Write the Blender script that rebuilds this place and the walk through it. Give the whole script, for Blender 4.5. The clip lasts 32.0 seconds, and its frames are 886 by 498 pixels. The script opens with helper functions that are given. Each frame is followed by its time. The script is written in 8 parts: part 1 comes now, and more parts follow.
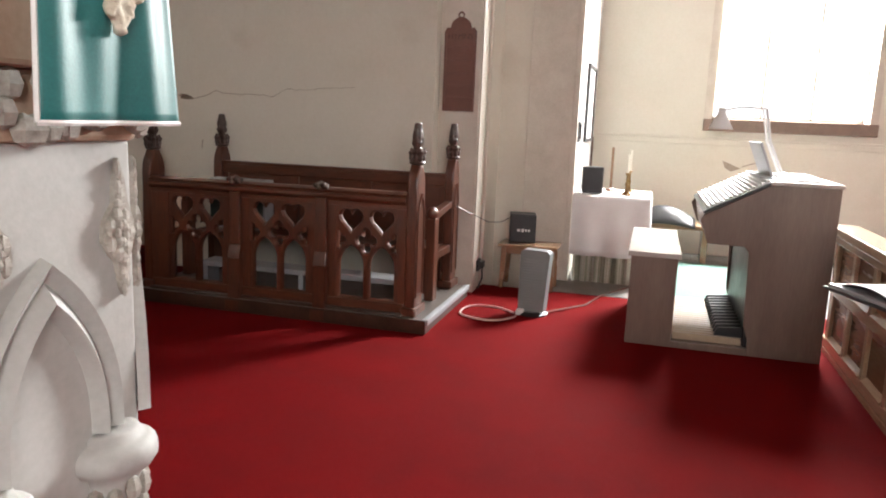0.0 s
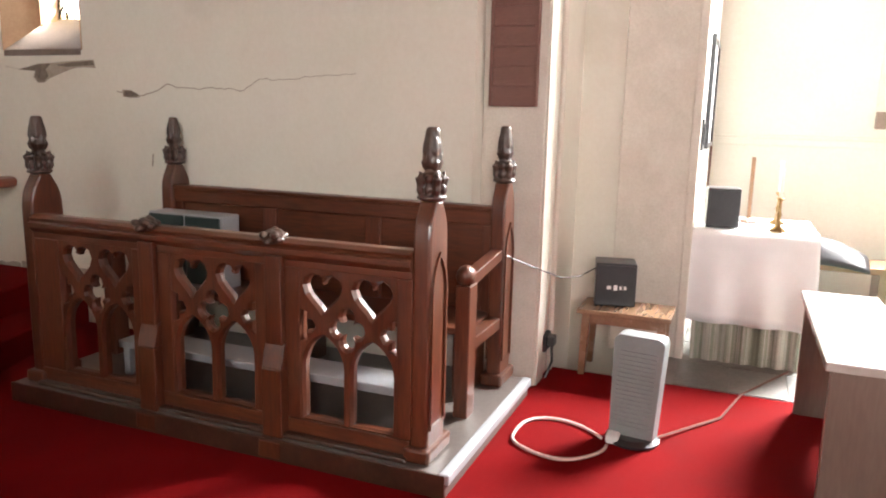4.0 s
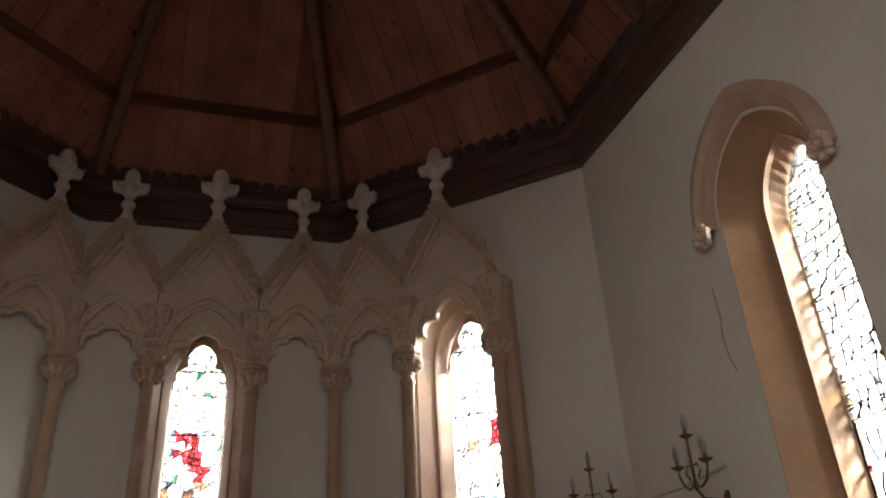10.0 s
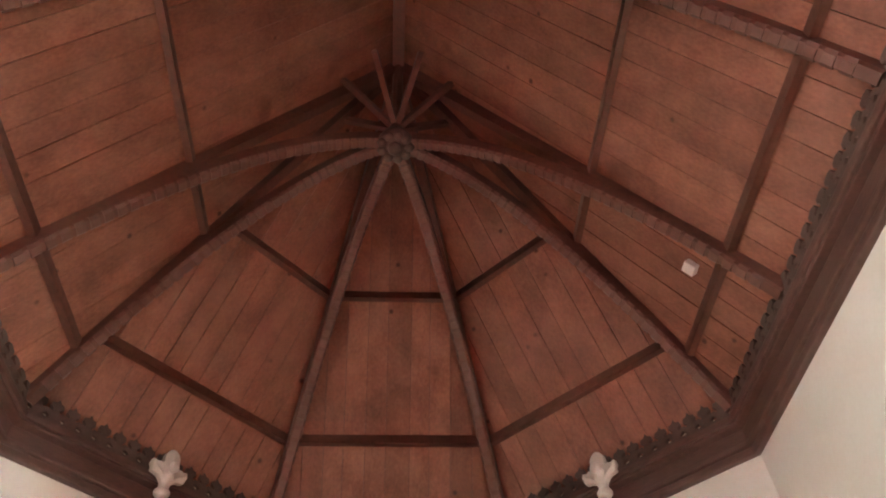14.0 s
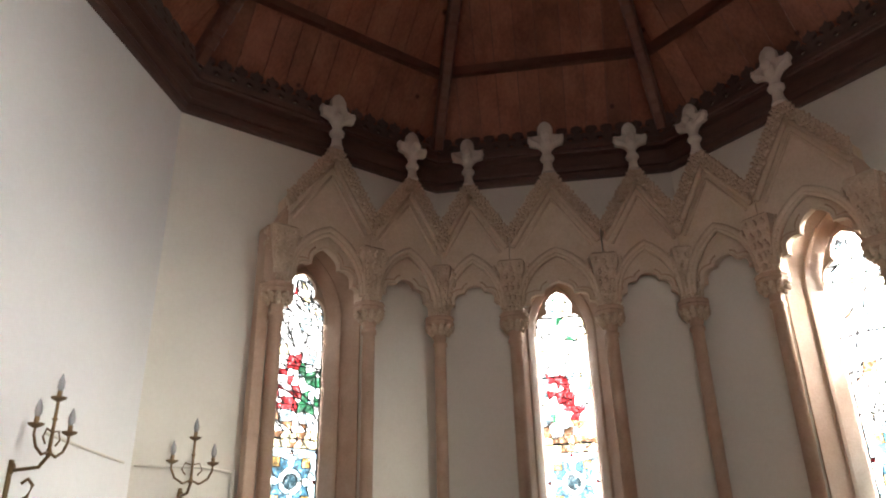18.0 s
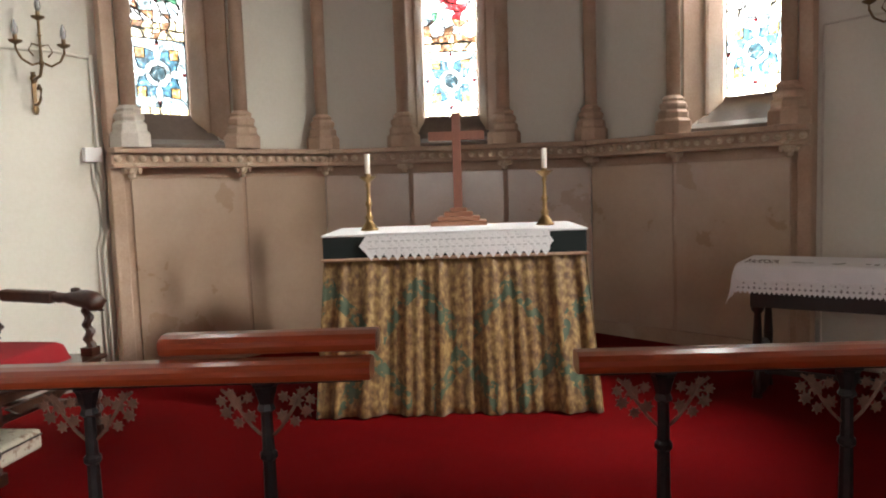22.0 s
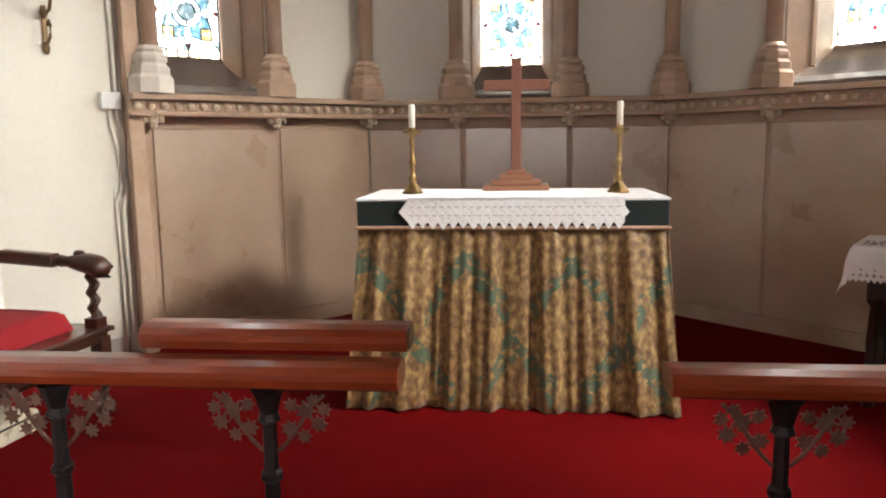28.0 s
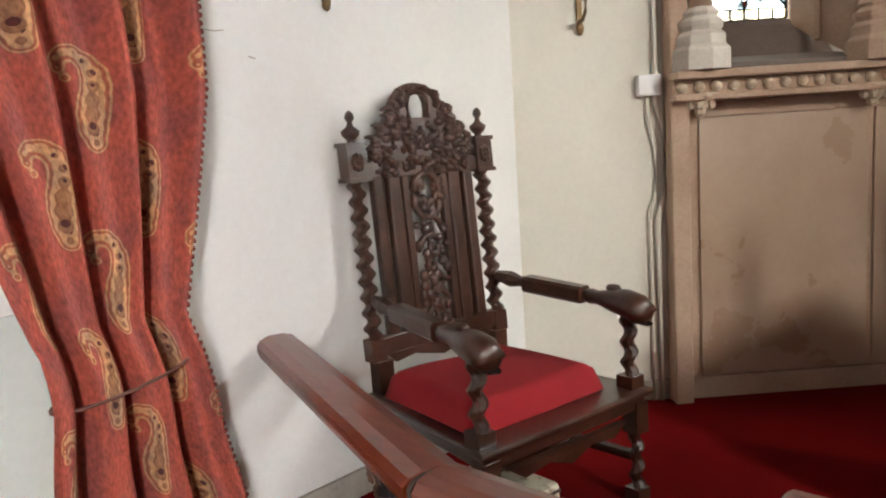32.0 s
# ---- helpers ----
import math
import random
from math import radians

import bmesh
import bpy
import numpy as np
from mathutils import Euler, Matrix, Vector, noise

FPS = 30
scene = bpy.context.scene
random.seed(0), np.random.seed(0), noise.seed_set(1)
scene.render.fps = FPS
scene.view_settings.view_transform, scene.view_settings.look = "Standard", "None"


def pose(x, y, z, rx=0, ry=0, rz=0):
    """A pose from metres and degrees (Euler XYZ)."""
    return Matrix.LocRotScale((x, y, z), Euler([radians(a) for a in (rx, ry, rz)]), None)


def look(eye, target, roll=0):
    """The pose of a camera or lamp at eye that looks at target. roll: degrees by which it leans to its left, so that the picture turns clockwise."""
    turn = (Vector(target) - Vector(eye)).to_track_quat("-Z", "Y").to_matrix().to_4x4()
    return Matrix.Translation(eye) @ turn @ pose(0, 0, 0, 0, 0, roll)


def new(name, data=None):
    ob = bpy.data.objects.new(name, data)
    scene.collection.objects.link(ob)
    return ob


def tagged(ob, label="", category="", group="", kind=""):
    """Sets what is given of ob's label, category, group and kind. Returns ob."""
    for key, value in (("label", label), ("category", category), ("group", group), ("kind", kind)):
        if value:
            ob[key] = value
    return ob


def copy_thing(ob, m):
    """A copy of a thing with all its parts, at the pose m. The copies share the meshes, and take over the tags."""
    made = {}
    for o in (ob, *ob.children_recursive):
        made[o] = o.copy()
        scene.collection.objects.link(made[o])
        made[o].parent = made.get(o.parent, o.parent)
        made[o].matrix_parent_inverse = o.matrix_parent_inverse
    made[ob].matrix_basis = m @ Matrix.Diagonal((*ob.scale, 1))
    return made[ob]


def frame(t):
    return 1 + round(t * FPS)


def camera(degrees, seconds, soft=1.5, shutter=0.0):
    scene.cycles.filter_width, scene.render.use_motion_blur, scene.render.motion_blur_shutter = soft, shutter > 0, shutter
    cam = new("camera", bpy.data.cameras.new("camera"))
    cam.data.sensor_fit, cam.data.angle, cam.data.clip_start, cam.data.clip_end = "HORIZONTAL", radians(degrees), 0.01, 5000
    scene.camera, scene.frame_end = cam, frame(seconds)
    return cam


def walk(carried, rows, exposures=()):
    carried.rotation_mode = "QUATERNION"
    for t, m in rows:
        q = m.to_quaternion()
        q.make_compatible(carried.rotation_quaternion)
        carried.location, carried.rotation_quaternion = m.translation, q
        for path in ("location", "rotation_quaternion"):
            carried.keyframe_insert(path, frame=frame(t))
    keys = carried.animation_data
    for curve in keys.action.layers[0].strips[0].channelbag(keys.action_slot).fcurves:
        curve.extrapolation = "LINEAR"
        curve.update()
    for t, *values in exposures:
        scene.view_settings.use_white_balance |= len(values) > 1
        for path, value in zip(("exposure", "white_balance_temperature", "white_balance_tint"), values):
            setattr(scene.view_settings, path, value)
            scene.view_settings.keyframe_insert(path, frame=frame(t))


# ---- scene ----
cam = camera(62.8, 32.0, soft=2.0)
PATH = [
    (0, (-3.016, 3.344, 1.441), (-1.119, 3.872, 1.089), 2.3),
    (0.5, (-2.807, 3.317, 1.446), (-0.91, 3.853, 1.108), 1.9),
    (1, (-2.622, 3.317, 1.456), (-0.729, 3.843, 1.081), 0.8),
    (1.5, (-2.347, 3.383, 1.479), (-0.419, 3.809, 1.159), 1.4),
    (2, (-2.059, 3.386, 1.497), (-0.102, 3.711, 1.242), 1.1),
    (2.5, (-1.678, 3.406, 1.504), (0.262, 3.853, 1.316), 2.2),
    (4.5, (-0.721, 3.984, 1.437), (1.022, 4.874, 1.024), 0.5),
    (5, (-0.582, 4.24, 1.436), (1.063, 5.311, 1.056), 0.3),
    (5.5, (-0.439, 4.522, 1.509), (1.2, 5.619, 1.176), -0.4),
    (6, (-0.326, 4.756, 1.541), (1.156, 6.084, 1.344), -0.6),
    (6.5, (-0.173, 4.968, 1.552), (1.069, 6.535, 1.507), 0.7),
    (7, (-0.084, 5.147, 1.549), (1.056, 6.787, 1.444), -0.4),
    (7.5, (-0.006, 5.383, 1.618), (1.028, 7.092, 1.698), -0.2),
    (8, (0.114, 5.561, 1.676), (1.001, 7.349, 1.8), -2.6),
    (8.5, (0.193, 5.633, 1.703), (0.939, 7.441, 2.121), 0.9),
    (9, (0.139, 5.615, 1.759), (0.888, 7.393, 2.286), -0.6),
    (9.5, (0.082, 5.589, 1.807), (0.749, 7.328, 2.536), -1.9),
    (10, (0.068, 5.562, 1.827), (0.641, 7.252, 2.73), -3.4),
    (10.5, (0.073, 5.528, 1.9), (0.546, 7.176, 2.928), -3.4),
    (11, (0.074, 5.513, 1.905), (0.443, 7.1, 3.065), -3.2),
    (11.5, (0.073, 5.503, 1.894), (0.379, 7.016, 3.165), -3.5),
    (12, (0.074, 5.509, 1.898), (0.354, 6.961, 3.244), -3.9),
    (12.5, (0.075, 5.505, 1.895), (0.325, 6.902, 3.304), -3.6),
    (13, (0.076, 5.496, 1.877), (0.254, 6.813, 3.371), -2.5),
    (13.5, (0.075, 5.485, 1.862), (0.223, 6.738, 3.414), -2.8),
    (15.5, (0.052, 5.445, 1.817), (-0.007, 6.692, 3.379), -2.4),
    (16, (0.057, 5.471, 1.819), (-0.051, 6.809, 3.301), -2.9),
    (16.5, (0.049, 5.513, 1.845), (-0.064, 7.036, 3.137), -3.8),
    (17, (-0.026, 5.54, 1.84), (-0.204, 7.18, 2.972), -2.4),
    (17.5, (-0.106, 5.564, 1.83), (-0.268, 7.308, 2.796), -1.7),
    (18, (-0.158, 5.588, 1.815), (-0.419, 7.406, 2.608), -1.4),
    (18.5, (-0.163, 5.58, 1.788), (-0.427, 7.454, 2.436), -0.8),
    (19, (-0.119, 5.595, 1.749), (-0.355, 7.517, 2.25), -1.1),
    (19.5, (-0.092, 5.617, 1.693), (-0.271, 7.579, 2.039), -1.7),
    (20, (-0.074, 5.607, 1.66), (-0.197, 7.584, 1.94), -0.8),
    (20.5, (-0.057, 5.607, 1.609), (-0.132, 7.602, 1.729), -0.9),
    (21, (-0.036, 5.632, 1.587), (-0.037, 7.632, 1.607), -0.3),
    (21.5, (0.028, 5.683, 1.558), (-0.027, 7.681, 1.509), -0.9),
    (22, (0.007, 5.72, 1.531), (-0.042, 7.711, 1.356), -1.9),
    (22.5, (-0.002, 5.815, 1.537), (0.054, 7.806, 1.357), -0.4),
    (23, (-0.022, 5.901, 1.55), (0.227, 7.877, 1.376), 0.3),
    (23.5, (-0.038, 5.948, 1.559), (0.22, 7.926, 1.414), 0.5),
    (24, (-0.025, 5.961, 1.577), (0.05, 7.957, 1.486), -1.3),
    (24.5, (-0.01, 5.973, 1.593), (0.036, 7.97, 1.497), -2.2),
    (26.5, (0.084, 6.021, 1.567), (0.223, 8.007, 1.38), -1.3),
    (27, (0.128, 6.045, 1.546), (0.27, 8.024, 1.3), -1.5),
    (27.5, (0.108, 6.118, 1.525), (0.01, 8.091, 1.211), -1.8),
    (28, (-0.009, 6.277, 1.528), (-0.204, 8.246, 1.242), -0.7),
    (28.5, (-0.082, 6.432, 1.549), (-0.33, 8.39, 1.224), -0.0),
    (29, (-0.119, 6.592, 1.53), (-0.646, 8.492, 1.195), -0.2),
    (29.5, (-0.149, 6.793, 1.538), (-0.941, 8.598, 1.197), -1.4),
    (30, (-0.17, 6.923, 1.528), (-1.106, 8.653, 1.162), -3.5),
    (30.5, (-0.39, 6.968, 1.567), (-1.415, 8.675, 1.372), -2.6),
    (31, (-0.529, 6.996, 1.571), (-1.627, 8.651, 1.338), -2.2),
    (31.5, (-0.613, 7.079, 1.571), (-1.875, 8.601, 1.308), -2.95),
    (32, (-0.697, 7.162, 1.571), (-2.057, 8.602, 1.297), -3.7),
]
EXPOSURES = [
    (0, -0.62), (1, -0.58), (2, -0.65), (3.5, -0.05),
    (5, 0.45), (6, 0.3), (7, -0.12), (8, -0.5), (8.5, -1.2), (9, -1.95), (9.5, -1.65),
    (10, -1.25), (11, 0.1), (12, 0.92), (13, 1.25), (15.5, 1.3),
    (16, 1.25), (17, 0.65), (18, -0.5), (19, -1.2), (20, -1.95), (21, -1.25),
    (22, -0.6), (24, -0.52), (27, -0.25), (28, -0.22), (30, -0.72), (31, -0.75), (32, -0.72),
]
walk(cam, [(t, look(eye, target, roll)) for t, eye, target, roll in PATH], EXPOSURES)
from mathutils import geometry

# ---- light ----
world = bpy.data.worlds.new("sky")
scene.world = world
world.use_nodes = True
wn = world.node_tree
sky = wn.nodes.new("ShaderNodeTexSky")
sky.sky_type = "NISHITA"
sky.sun_disc = False
sky.sun_elevation = radians(38)
sky.sun_rotation = radians(100)
wn.links.new(sky.outputs[0], wn.nodes["Background"].inputs[0])
wn.nodes["Background"].inputs[1].default_value = 0.12


def lamp(name, kind, m, energy, color, **more):
    data = bpy.data.lights.new(name, kind)
    data.energy, data.color = energy, color
    if kind == "AREA":
        data.shape, data.size, data.size_y = "RECTANGLE", more["size"], more["size_y"]
    else:
        data.angle = more["angle"]
    ob = new(name, data)
    ob.matrix_world = m
    return ob


lamp("sun", "SUN", look((20, -4, 16), (0, 0, 0)), 1.0, (1.0, 0.95, 0.88), angle=radians(12))

# ---- helpers for meshes ----


class Mesh:
    """A bmesh being put together; at is a matrix for all that follows."""

    def __init__(self, at=None):
        self.bm = bmesh.new()
        self.at = at or Matrix()

    def verts(self, points):
        return [self.bm.verts.new(self.at @ Vector(p)) for p in points]

    def face(self, vs):
        try:
            return self.bm.faces.new(vs)
        except ValueError:
            return None

    def box(self, x0, x1, y0, y1, z0, z1):
        v = self.verts([(x, y, z) for x in (x0, x1) for y in (y0, y1) for z in (z0, z1)])
        for f in ((0, 1, 3, 2), (4, 6, 7, 5), (0, 4, 5, 1), (2, 3, 7, 6), (0, 2, 6, 4), (1, 5, 7, 3)):
            self.face([v[i] for i in f])
        return self

    def prism(self, outline, d0, d1, axis="y"):
        """An outline of (a, b) pushed along an axis: y: a is x, b is z; x: a is y, b is z; z: a is x, b is y."""
        def spot(a, b, d):
            return {"y": (a, d, b), "x": (d, a, b), "z": (a, b, d)}[axis]
        one = self.verts([spot(a, b, d0) for a, b in outline])
        two = self.verts([spot(a, b, d1) for a, b in outline])
        self.face(one[::-1])
        self.face(two)
        n = len(outline)
        for i in range(n):
            self.face([one[i], one[(i + 1) % n], two[(i + 1) % n], two[i]])
        return self

    def ring(self, outer, inner, d0, d1, axis="y"):
        """A band between two outlines of as many points, pushed along an axis."""
        def spot(a, b, d):
            return {"y": (a, d, b), "x": (d, a, b), "z": (a, b, d)}[axis]
        n = len(outer)
        o0, o1 = self.verts([spot(*p, d0) for p in outer]), self.verts([spot(*p, d1) for p in outer])
        i0, i1 = self.verts([spot(*p, d0) for p in inner]), self.verts([spot(*p, d1) for p in inner])
        for i in range(n):
            j = (i + 1) % n
            for a, b in ((o0, o1), (o1, i1), (i1, i0), (i0, o0)):
                self.face([a[i], a[j], b[j], b[i]])
        return self

    def lathe(self, profile, x=0.0, y=0.0, z=0.0, n=12, twist=0.0):
        """A turned shape: profile of (radius, height)."""
        rows = []
        for k, (r, h) in enumerate(profile):
            rows.append(self.verts([(x + r * math.cos(2 * math.pi * i / n + twist * k), y + r * math.sin(2 * math.pi * i / n + twist * k), z + h) for i in range(n)]))
        for a, b in zip(rows, rows[1:]):
            for i in range(n):
                self.face([a[i], a[(i + 1) % n], b[(i + 1) % n], b[i]])
        self.face(rows[0][::-1])
        self.face(rows[-1])
        return self

    def tube(self, path, r, n=6, section=None, closed=False):
        """A round (or given) section along a path; r may be a list."""
        pts = [Vector(p) for p in path]
        rows = []
        up = Vector((0, 0, 1))
        for k, p in enumerate(pts):
            ahead = (pts[min(k + 1, len(pts) - 1)] - pts[max(k - 1, 0)]).normalized()
            side = ahead.cross(up)
            side = side.normalized() if side.length > 1e-3 else Vector((1, 0, 0))
            over = side.cross(ahead).normalized()
            rk = r[k] if isinstance(r, (list, tuple)) else r
            if section:
                rows.append(self.verts([p + side * a + over * b for a, b in section]))
            else:
                rows.append(self.verts([p + (side * math.cos(2 * math.pi * i / n) + over * math.sin(2 * math.pi * i / n)) * rk for i in range(n)]))
        m = len(rows[0])
        for a, b in zip(rows, rows[1:]):
            for i in range(m):
                self.face([a[i], a[(i + 1) % m], b[(i + 1) % m], b[i]])
        if closed:
            for i in range(m):
                self.face([rows[-1][i], rows[-1][(i + 1) % m], rows[0][(i + 1) % m], rows[0][i]])
        else:
            self.face(rows[0][::-1])
            self.face(rows[-1])
        return self

    def blob(self, x, y, z, rx, ry, rz, n=6, m=4):
        """A rounded lump."""
        prof = [(math.cos(a), math.sin(a)) for a in [math.pi * (k / m - 0.5) for k in range(m + 1)]]
        rows = []
        for c, s in prof[1:-1]:
            rows.append(self.verts([(x + rx * c * math.cos(2 * math.pi * i / n), y + ry * c * math.sin(2 * math.pi * i / n), z + rz * s) for i in range(n)]))
        lo, hi = self.verts([(x, y, z - rz), (x, y, z + rz)])
        for i in range(n):
            self.face([lo, rows[0][(i + 1) % n], rows[0][i]])
            self.face([hi, rows[-1][i], rows[-1][(i + 1) % n]])
        for a, b in zip(rows, rows[1:]):
            for i in range(n):
                self.face([a[i], a[(i + 1) % n], b[(i + 1) % n], b[i]])
        return self

    def sheet(self, f, nu, nv):
        """A surface f(i, j) over a grid."""
        g = [self.verts([f(i / nu, j / nv) for j in range(nv + 1)]) for i in range(nu + 1)]
        for i in range(nu):
            for j in range(nv):
                self.face([g[i][j], g[i + 1][j], g[i + 1][j + 1], g[i][j + 1]])
        return self


def part(name, m, material, parent=None, label="", bevel=0.0, smooth=False, thick=0.0):
    bm = m.bm if isinstance(m, Mesh) else m
    bmesh.ops.recalc_face_normals(bm, faces=bm.faces)
    data = bpy.data.meshes.new(name)
    bm.to_mesh(data)
    bm.free()
    if smooth:
        for p in data.polygons:
            p.use_smooth = True
    data.materials.append(material)
    ob = new(name, data)
    if parent:
        ob.parent = parent
    if label:
        ob["label"] = label
    if thick:
        mod = ob.modifiers.new("thick", "SOLIDIFY")
        mod.thickness = thick
    if bevel:
        mod = ob.modifiers.new("edge", "BEVEL")
        mod.width, mod.segments, mod.limit_method, mod.angle_limit = bevel, 2, "ANGLE", radians(40)
    return ob


def thing(name, m, label, category, group="", kind=""):
    ob = new(name)
    ob.matrix_world = m
    ob.empty_display_size = 0.1
    return tagged(ob, label, category, group, kind)


def arc(cx, cz, r, a0, a1, n):
    return [(cx + r * math.cos(radians(a0 + (a1 - a0) * k / n)), cz + r * math.sin(radians(a0 + (a1 - a0) * k / n))) for k in range(n + 1)]


def lancet(w, z0, spring, apex, n=8):
    """Outline of a pointed opening round u = 0, from the lower left, clockwise."""
    h = apex - spring
    half = w / 2
    r = (half * half + h * h) / (2 * half)
    top = math.degrees(math.asin(min(1, h / r)))
    right = [(half - r + r * math.cos(radians(top * k / n)), spring + r * math.sin(radians(top * k / n))) for k in range(n + 1)]
    left = [(-a, b) for a, b in right]
    return [(-half, z0)] + left + right[::-1][1:] + [(half, z0)]


def weld(ob, size=0.005):
    """Runs carved lumps together into one skin."""
    mod = ob.modifiers.new("weld", "REMESH")
    mod.mode, mod.voxel_size, mod.use_smooth_shade = "VOXEL", size, True
    return ob


# ---- materials ----


def node_mat(name, rough=0.6, metal=0.0):
    m = bpy.data.materials.new(name)
    m.use_nodes = True
    b = m.node_tree.nodes["Principled BSDF"]
    b.inputs["Roughness"].default_value = rough
    b.inputs["Metallic"].default_value = metal
    return m, m.node_tree, b


def surface(name, c1, c2, rough=0.6, metal=0.0, scale=6.0, fine=60.0, bump=0.15, stretch=(1, 1, 1), stain=None, per_piece=0.0, coat=0.0, sheen=0.0, sharp=0.0, fine_mix=0.35, island=False):
    """Two colours mixed by a broad and a fine noise, with bump and uneven gloss."""
    m, t, b = node_mat(name, rough, metal)
    L = t.links.new
    co = t.nodes.new("ShaderNodeTexCoord")
    mp = t.nodes.new("ShaderNodeMapping")
    mp.inputs["Scale"].default_value = stretch
    L(co.outputs["Object"], mp.inputs[0])
    big = t.nodes.new("ShaderNodeTexNoise")
    big.inputs["Scale"].default_value, big.inputs["Detail"].default_value, big.inputs["Roughness"].default_value = scale, 6, 0.6
    small = t.nodes.new("ShaderNodeTexNoise")
    small.inputs["Scale"].default_value, small.inputs["Detail"].default_value = fine, 4
    for n in (big, small):
        L(mp.outputs[0], n.inputs["Vector"])
    blend = t.nodes.new("ShaderNodeMix")
    blend.inputs[0].default_value = fine_mix
    L(big.outputs[0], blend.inputs[2])
    L(small.outputs[0], blend.inputs[3])
    ramp = t.nodes.new("ShaderNodeValToRGB")
    ramp.color_ramp.elements[0].position, ramp.color_ramp.elements[1].position = 0.32 + sharp, 0.68 - sharp
    ramp.color_ramp.elements[0].color, ramp.color_ramp.elements[1].color = (*c1, 1), (*c2, 1)
    L(blend.outputs[0], ramp.inputs[0])
    out = ramp.outputs[0]
    if stain:
        spots = t.nodes.new("ShaderNodeTexNoise")
        spots.inputs["Scale"].default_value, spots.inputs["Detail"].default_value = stain[1], 8
        L(co.outputs["Object"], spots.inputs["Vector"])
        r2 = t.nodes.new("ShaderNodeValToRGB")
        r2.color_ramp.elements[0].position, r2.color_ramp.elements[1].position = stain[2], stain[2] + 0.12
        L(spots.outputs[0], r2.inputs[0])
        mix = t.nodes.new("ShaderNodeMix")
        mix.data_type = "RGBA"
        fac = t.nodes.new("ShaderNodeMath")
        fac.operation = "MULTIPLY"
        fac.inputs[1].default_value = stain[3]
        L(r2.outputs[0], fac.inputs[0])
        L(fac.outputs[0], mix.inputs[0])
        L(out, mix.inputs[6])
        mix.inputs[7].default_value = (*stain[0], 1)
        out = mix.outputs[2]
    if per_piece:
        info = t.nodes.new("ShaderNodeNewGeometry" if island else "ShaderNodeObjectInfo")
        hsv = t.nodes.new("ShaderNodeHueSaturation")
        rng = t.nodes.new("ShaderNodeMapRange")
        rng.inputs[3].default_value, rng.inputs[4].default_value = 1 - per_piece, 1 + per_piece
        L(info.outputs["Random Per Island" if island else "Random"], rng.inputs[0])
        L(rng.outputs[0], hsv.inputs["Value"])
        L(out, hsv.inputs["Color"])
        out = hsv.outputs[0]
    L(out, b.inputs["Base Color"])
    rr = t.nodes.new("ShaderNodeMapRange")
    rr.inputs[3].default_value, rr.inputs[4].default_value = max(0.03, rough - 0.12), min(1, rough + 0.12)
    L(big.outputs[0], rr.inputs[0])
    L(rr.outputs[0], b.inputs["Roughness"])
    if bump:
        bp = t.nodes.new("ShaderNodeBump")
        bp.inputs["Strength"].default_value, bp.inputs["Distance"].default_value = bump, 0.01
        L(blend.outputs[0], bp.inputs["Height"])
        L(bp.outputs[0], b.inputs["Normal"])
    if coat:
        b.inputs["Coat Weight"].default_value, b.inputs["Coat Roughness"].default_value = coat, 0.12
    if sheen:
        b.inputs["Sheen Weight"].default_value, b.inputs["Sheen Roughness"].default_value = sheen, 0.4
    return m


PLASTER = surface("plaster", (0.64, 0.605, 0.515), (0.72, 0.69, 0.61), 0.75, scale=0.9, fine=45, bump=0.12, stain=((0.52, 0.46, 0.37), 1.3, 0.6, 0.35))
PLASTER_BARE = surface("bare_plaster", (0.27, 0.22, 0.17), (0.42, 0.36, 0.29), 0.9, scale=20, fine=90, bump=0.6)
PLASTER_N = surface("white_plaster", (0.70, 0.692, 0.66), (0.77, 0.763, 0.735), 0.7, scale=0.9, fine=45, bump=0.12, stain=((0.6, 0.54, 0.46), 1.1, 0.62, 0.3))
STONE = surface("sandstone", (0.37, 0.245, 0.168), (0.51, 0.37, 0.272), 0.75, scale=3.5, fine=70, bump=0.35, stain=((0.58, 0.46, 0.36), 2.2, 0.58, 0.5))
STONE_GABLE = surface("pale_gable_stone", (0.52, 0.405, 0.29), (0.68, 0.565, 0.44), 0.8, scale=3.0, fine=50, bump=0.4, stain=((0.62, 0.47, 0.29), 2.6, 0.56, 0.55))
STONE_CARVED = surface("carved_sandstone", (0.42, 0.315, 0.22), (0.67, 0.55, 0.42), 0.8, scale=9, fine=60, bump=0.7)
STONE_PALE = surface("pale_limestone", (0.52, 0.47, 0.40), (0.66, 0.61, 0.54), 0.7, scale=5, fine=80, bump=0.35)
PULPIT_STONE = surface("whitewashed_stone", (0.38, 0.38, 0.36), (0.48, 0.48, 0.46), 0.6, scale=2.5, fine=60, bump=0.2, stain=((0.42, 0.40, 0.36), 2.0, 0.60, 0.4))
PULPIT_CARVING = surface("grey_carved_stone", (0.22, 0.20, 0.17), (0.50, 0.47, 0.42), 0.7, scale=22, fine=90, bump=0.5)
# brown-grey sills, with shade put into the colour against the near window lamps
SILL = surface("shaded_brown_grey_sill", (0.115, 0.085, 0.070), (0.19, 0.145, 0.12), 0.6, scale=4, fine=60, bump=0.3)
# the orange light on the south reveal is put into this stone's colour
STONE_WARM_LIT = surface("warm_lit_reveal_stone", (0.27, 0.150, 0.078), (0.37, 0.225, 0.125), 0.65, scale=4, fine=60, bump=0.3)
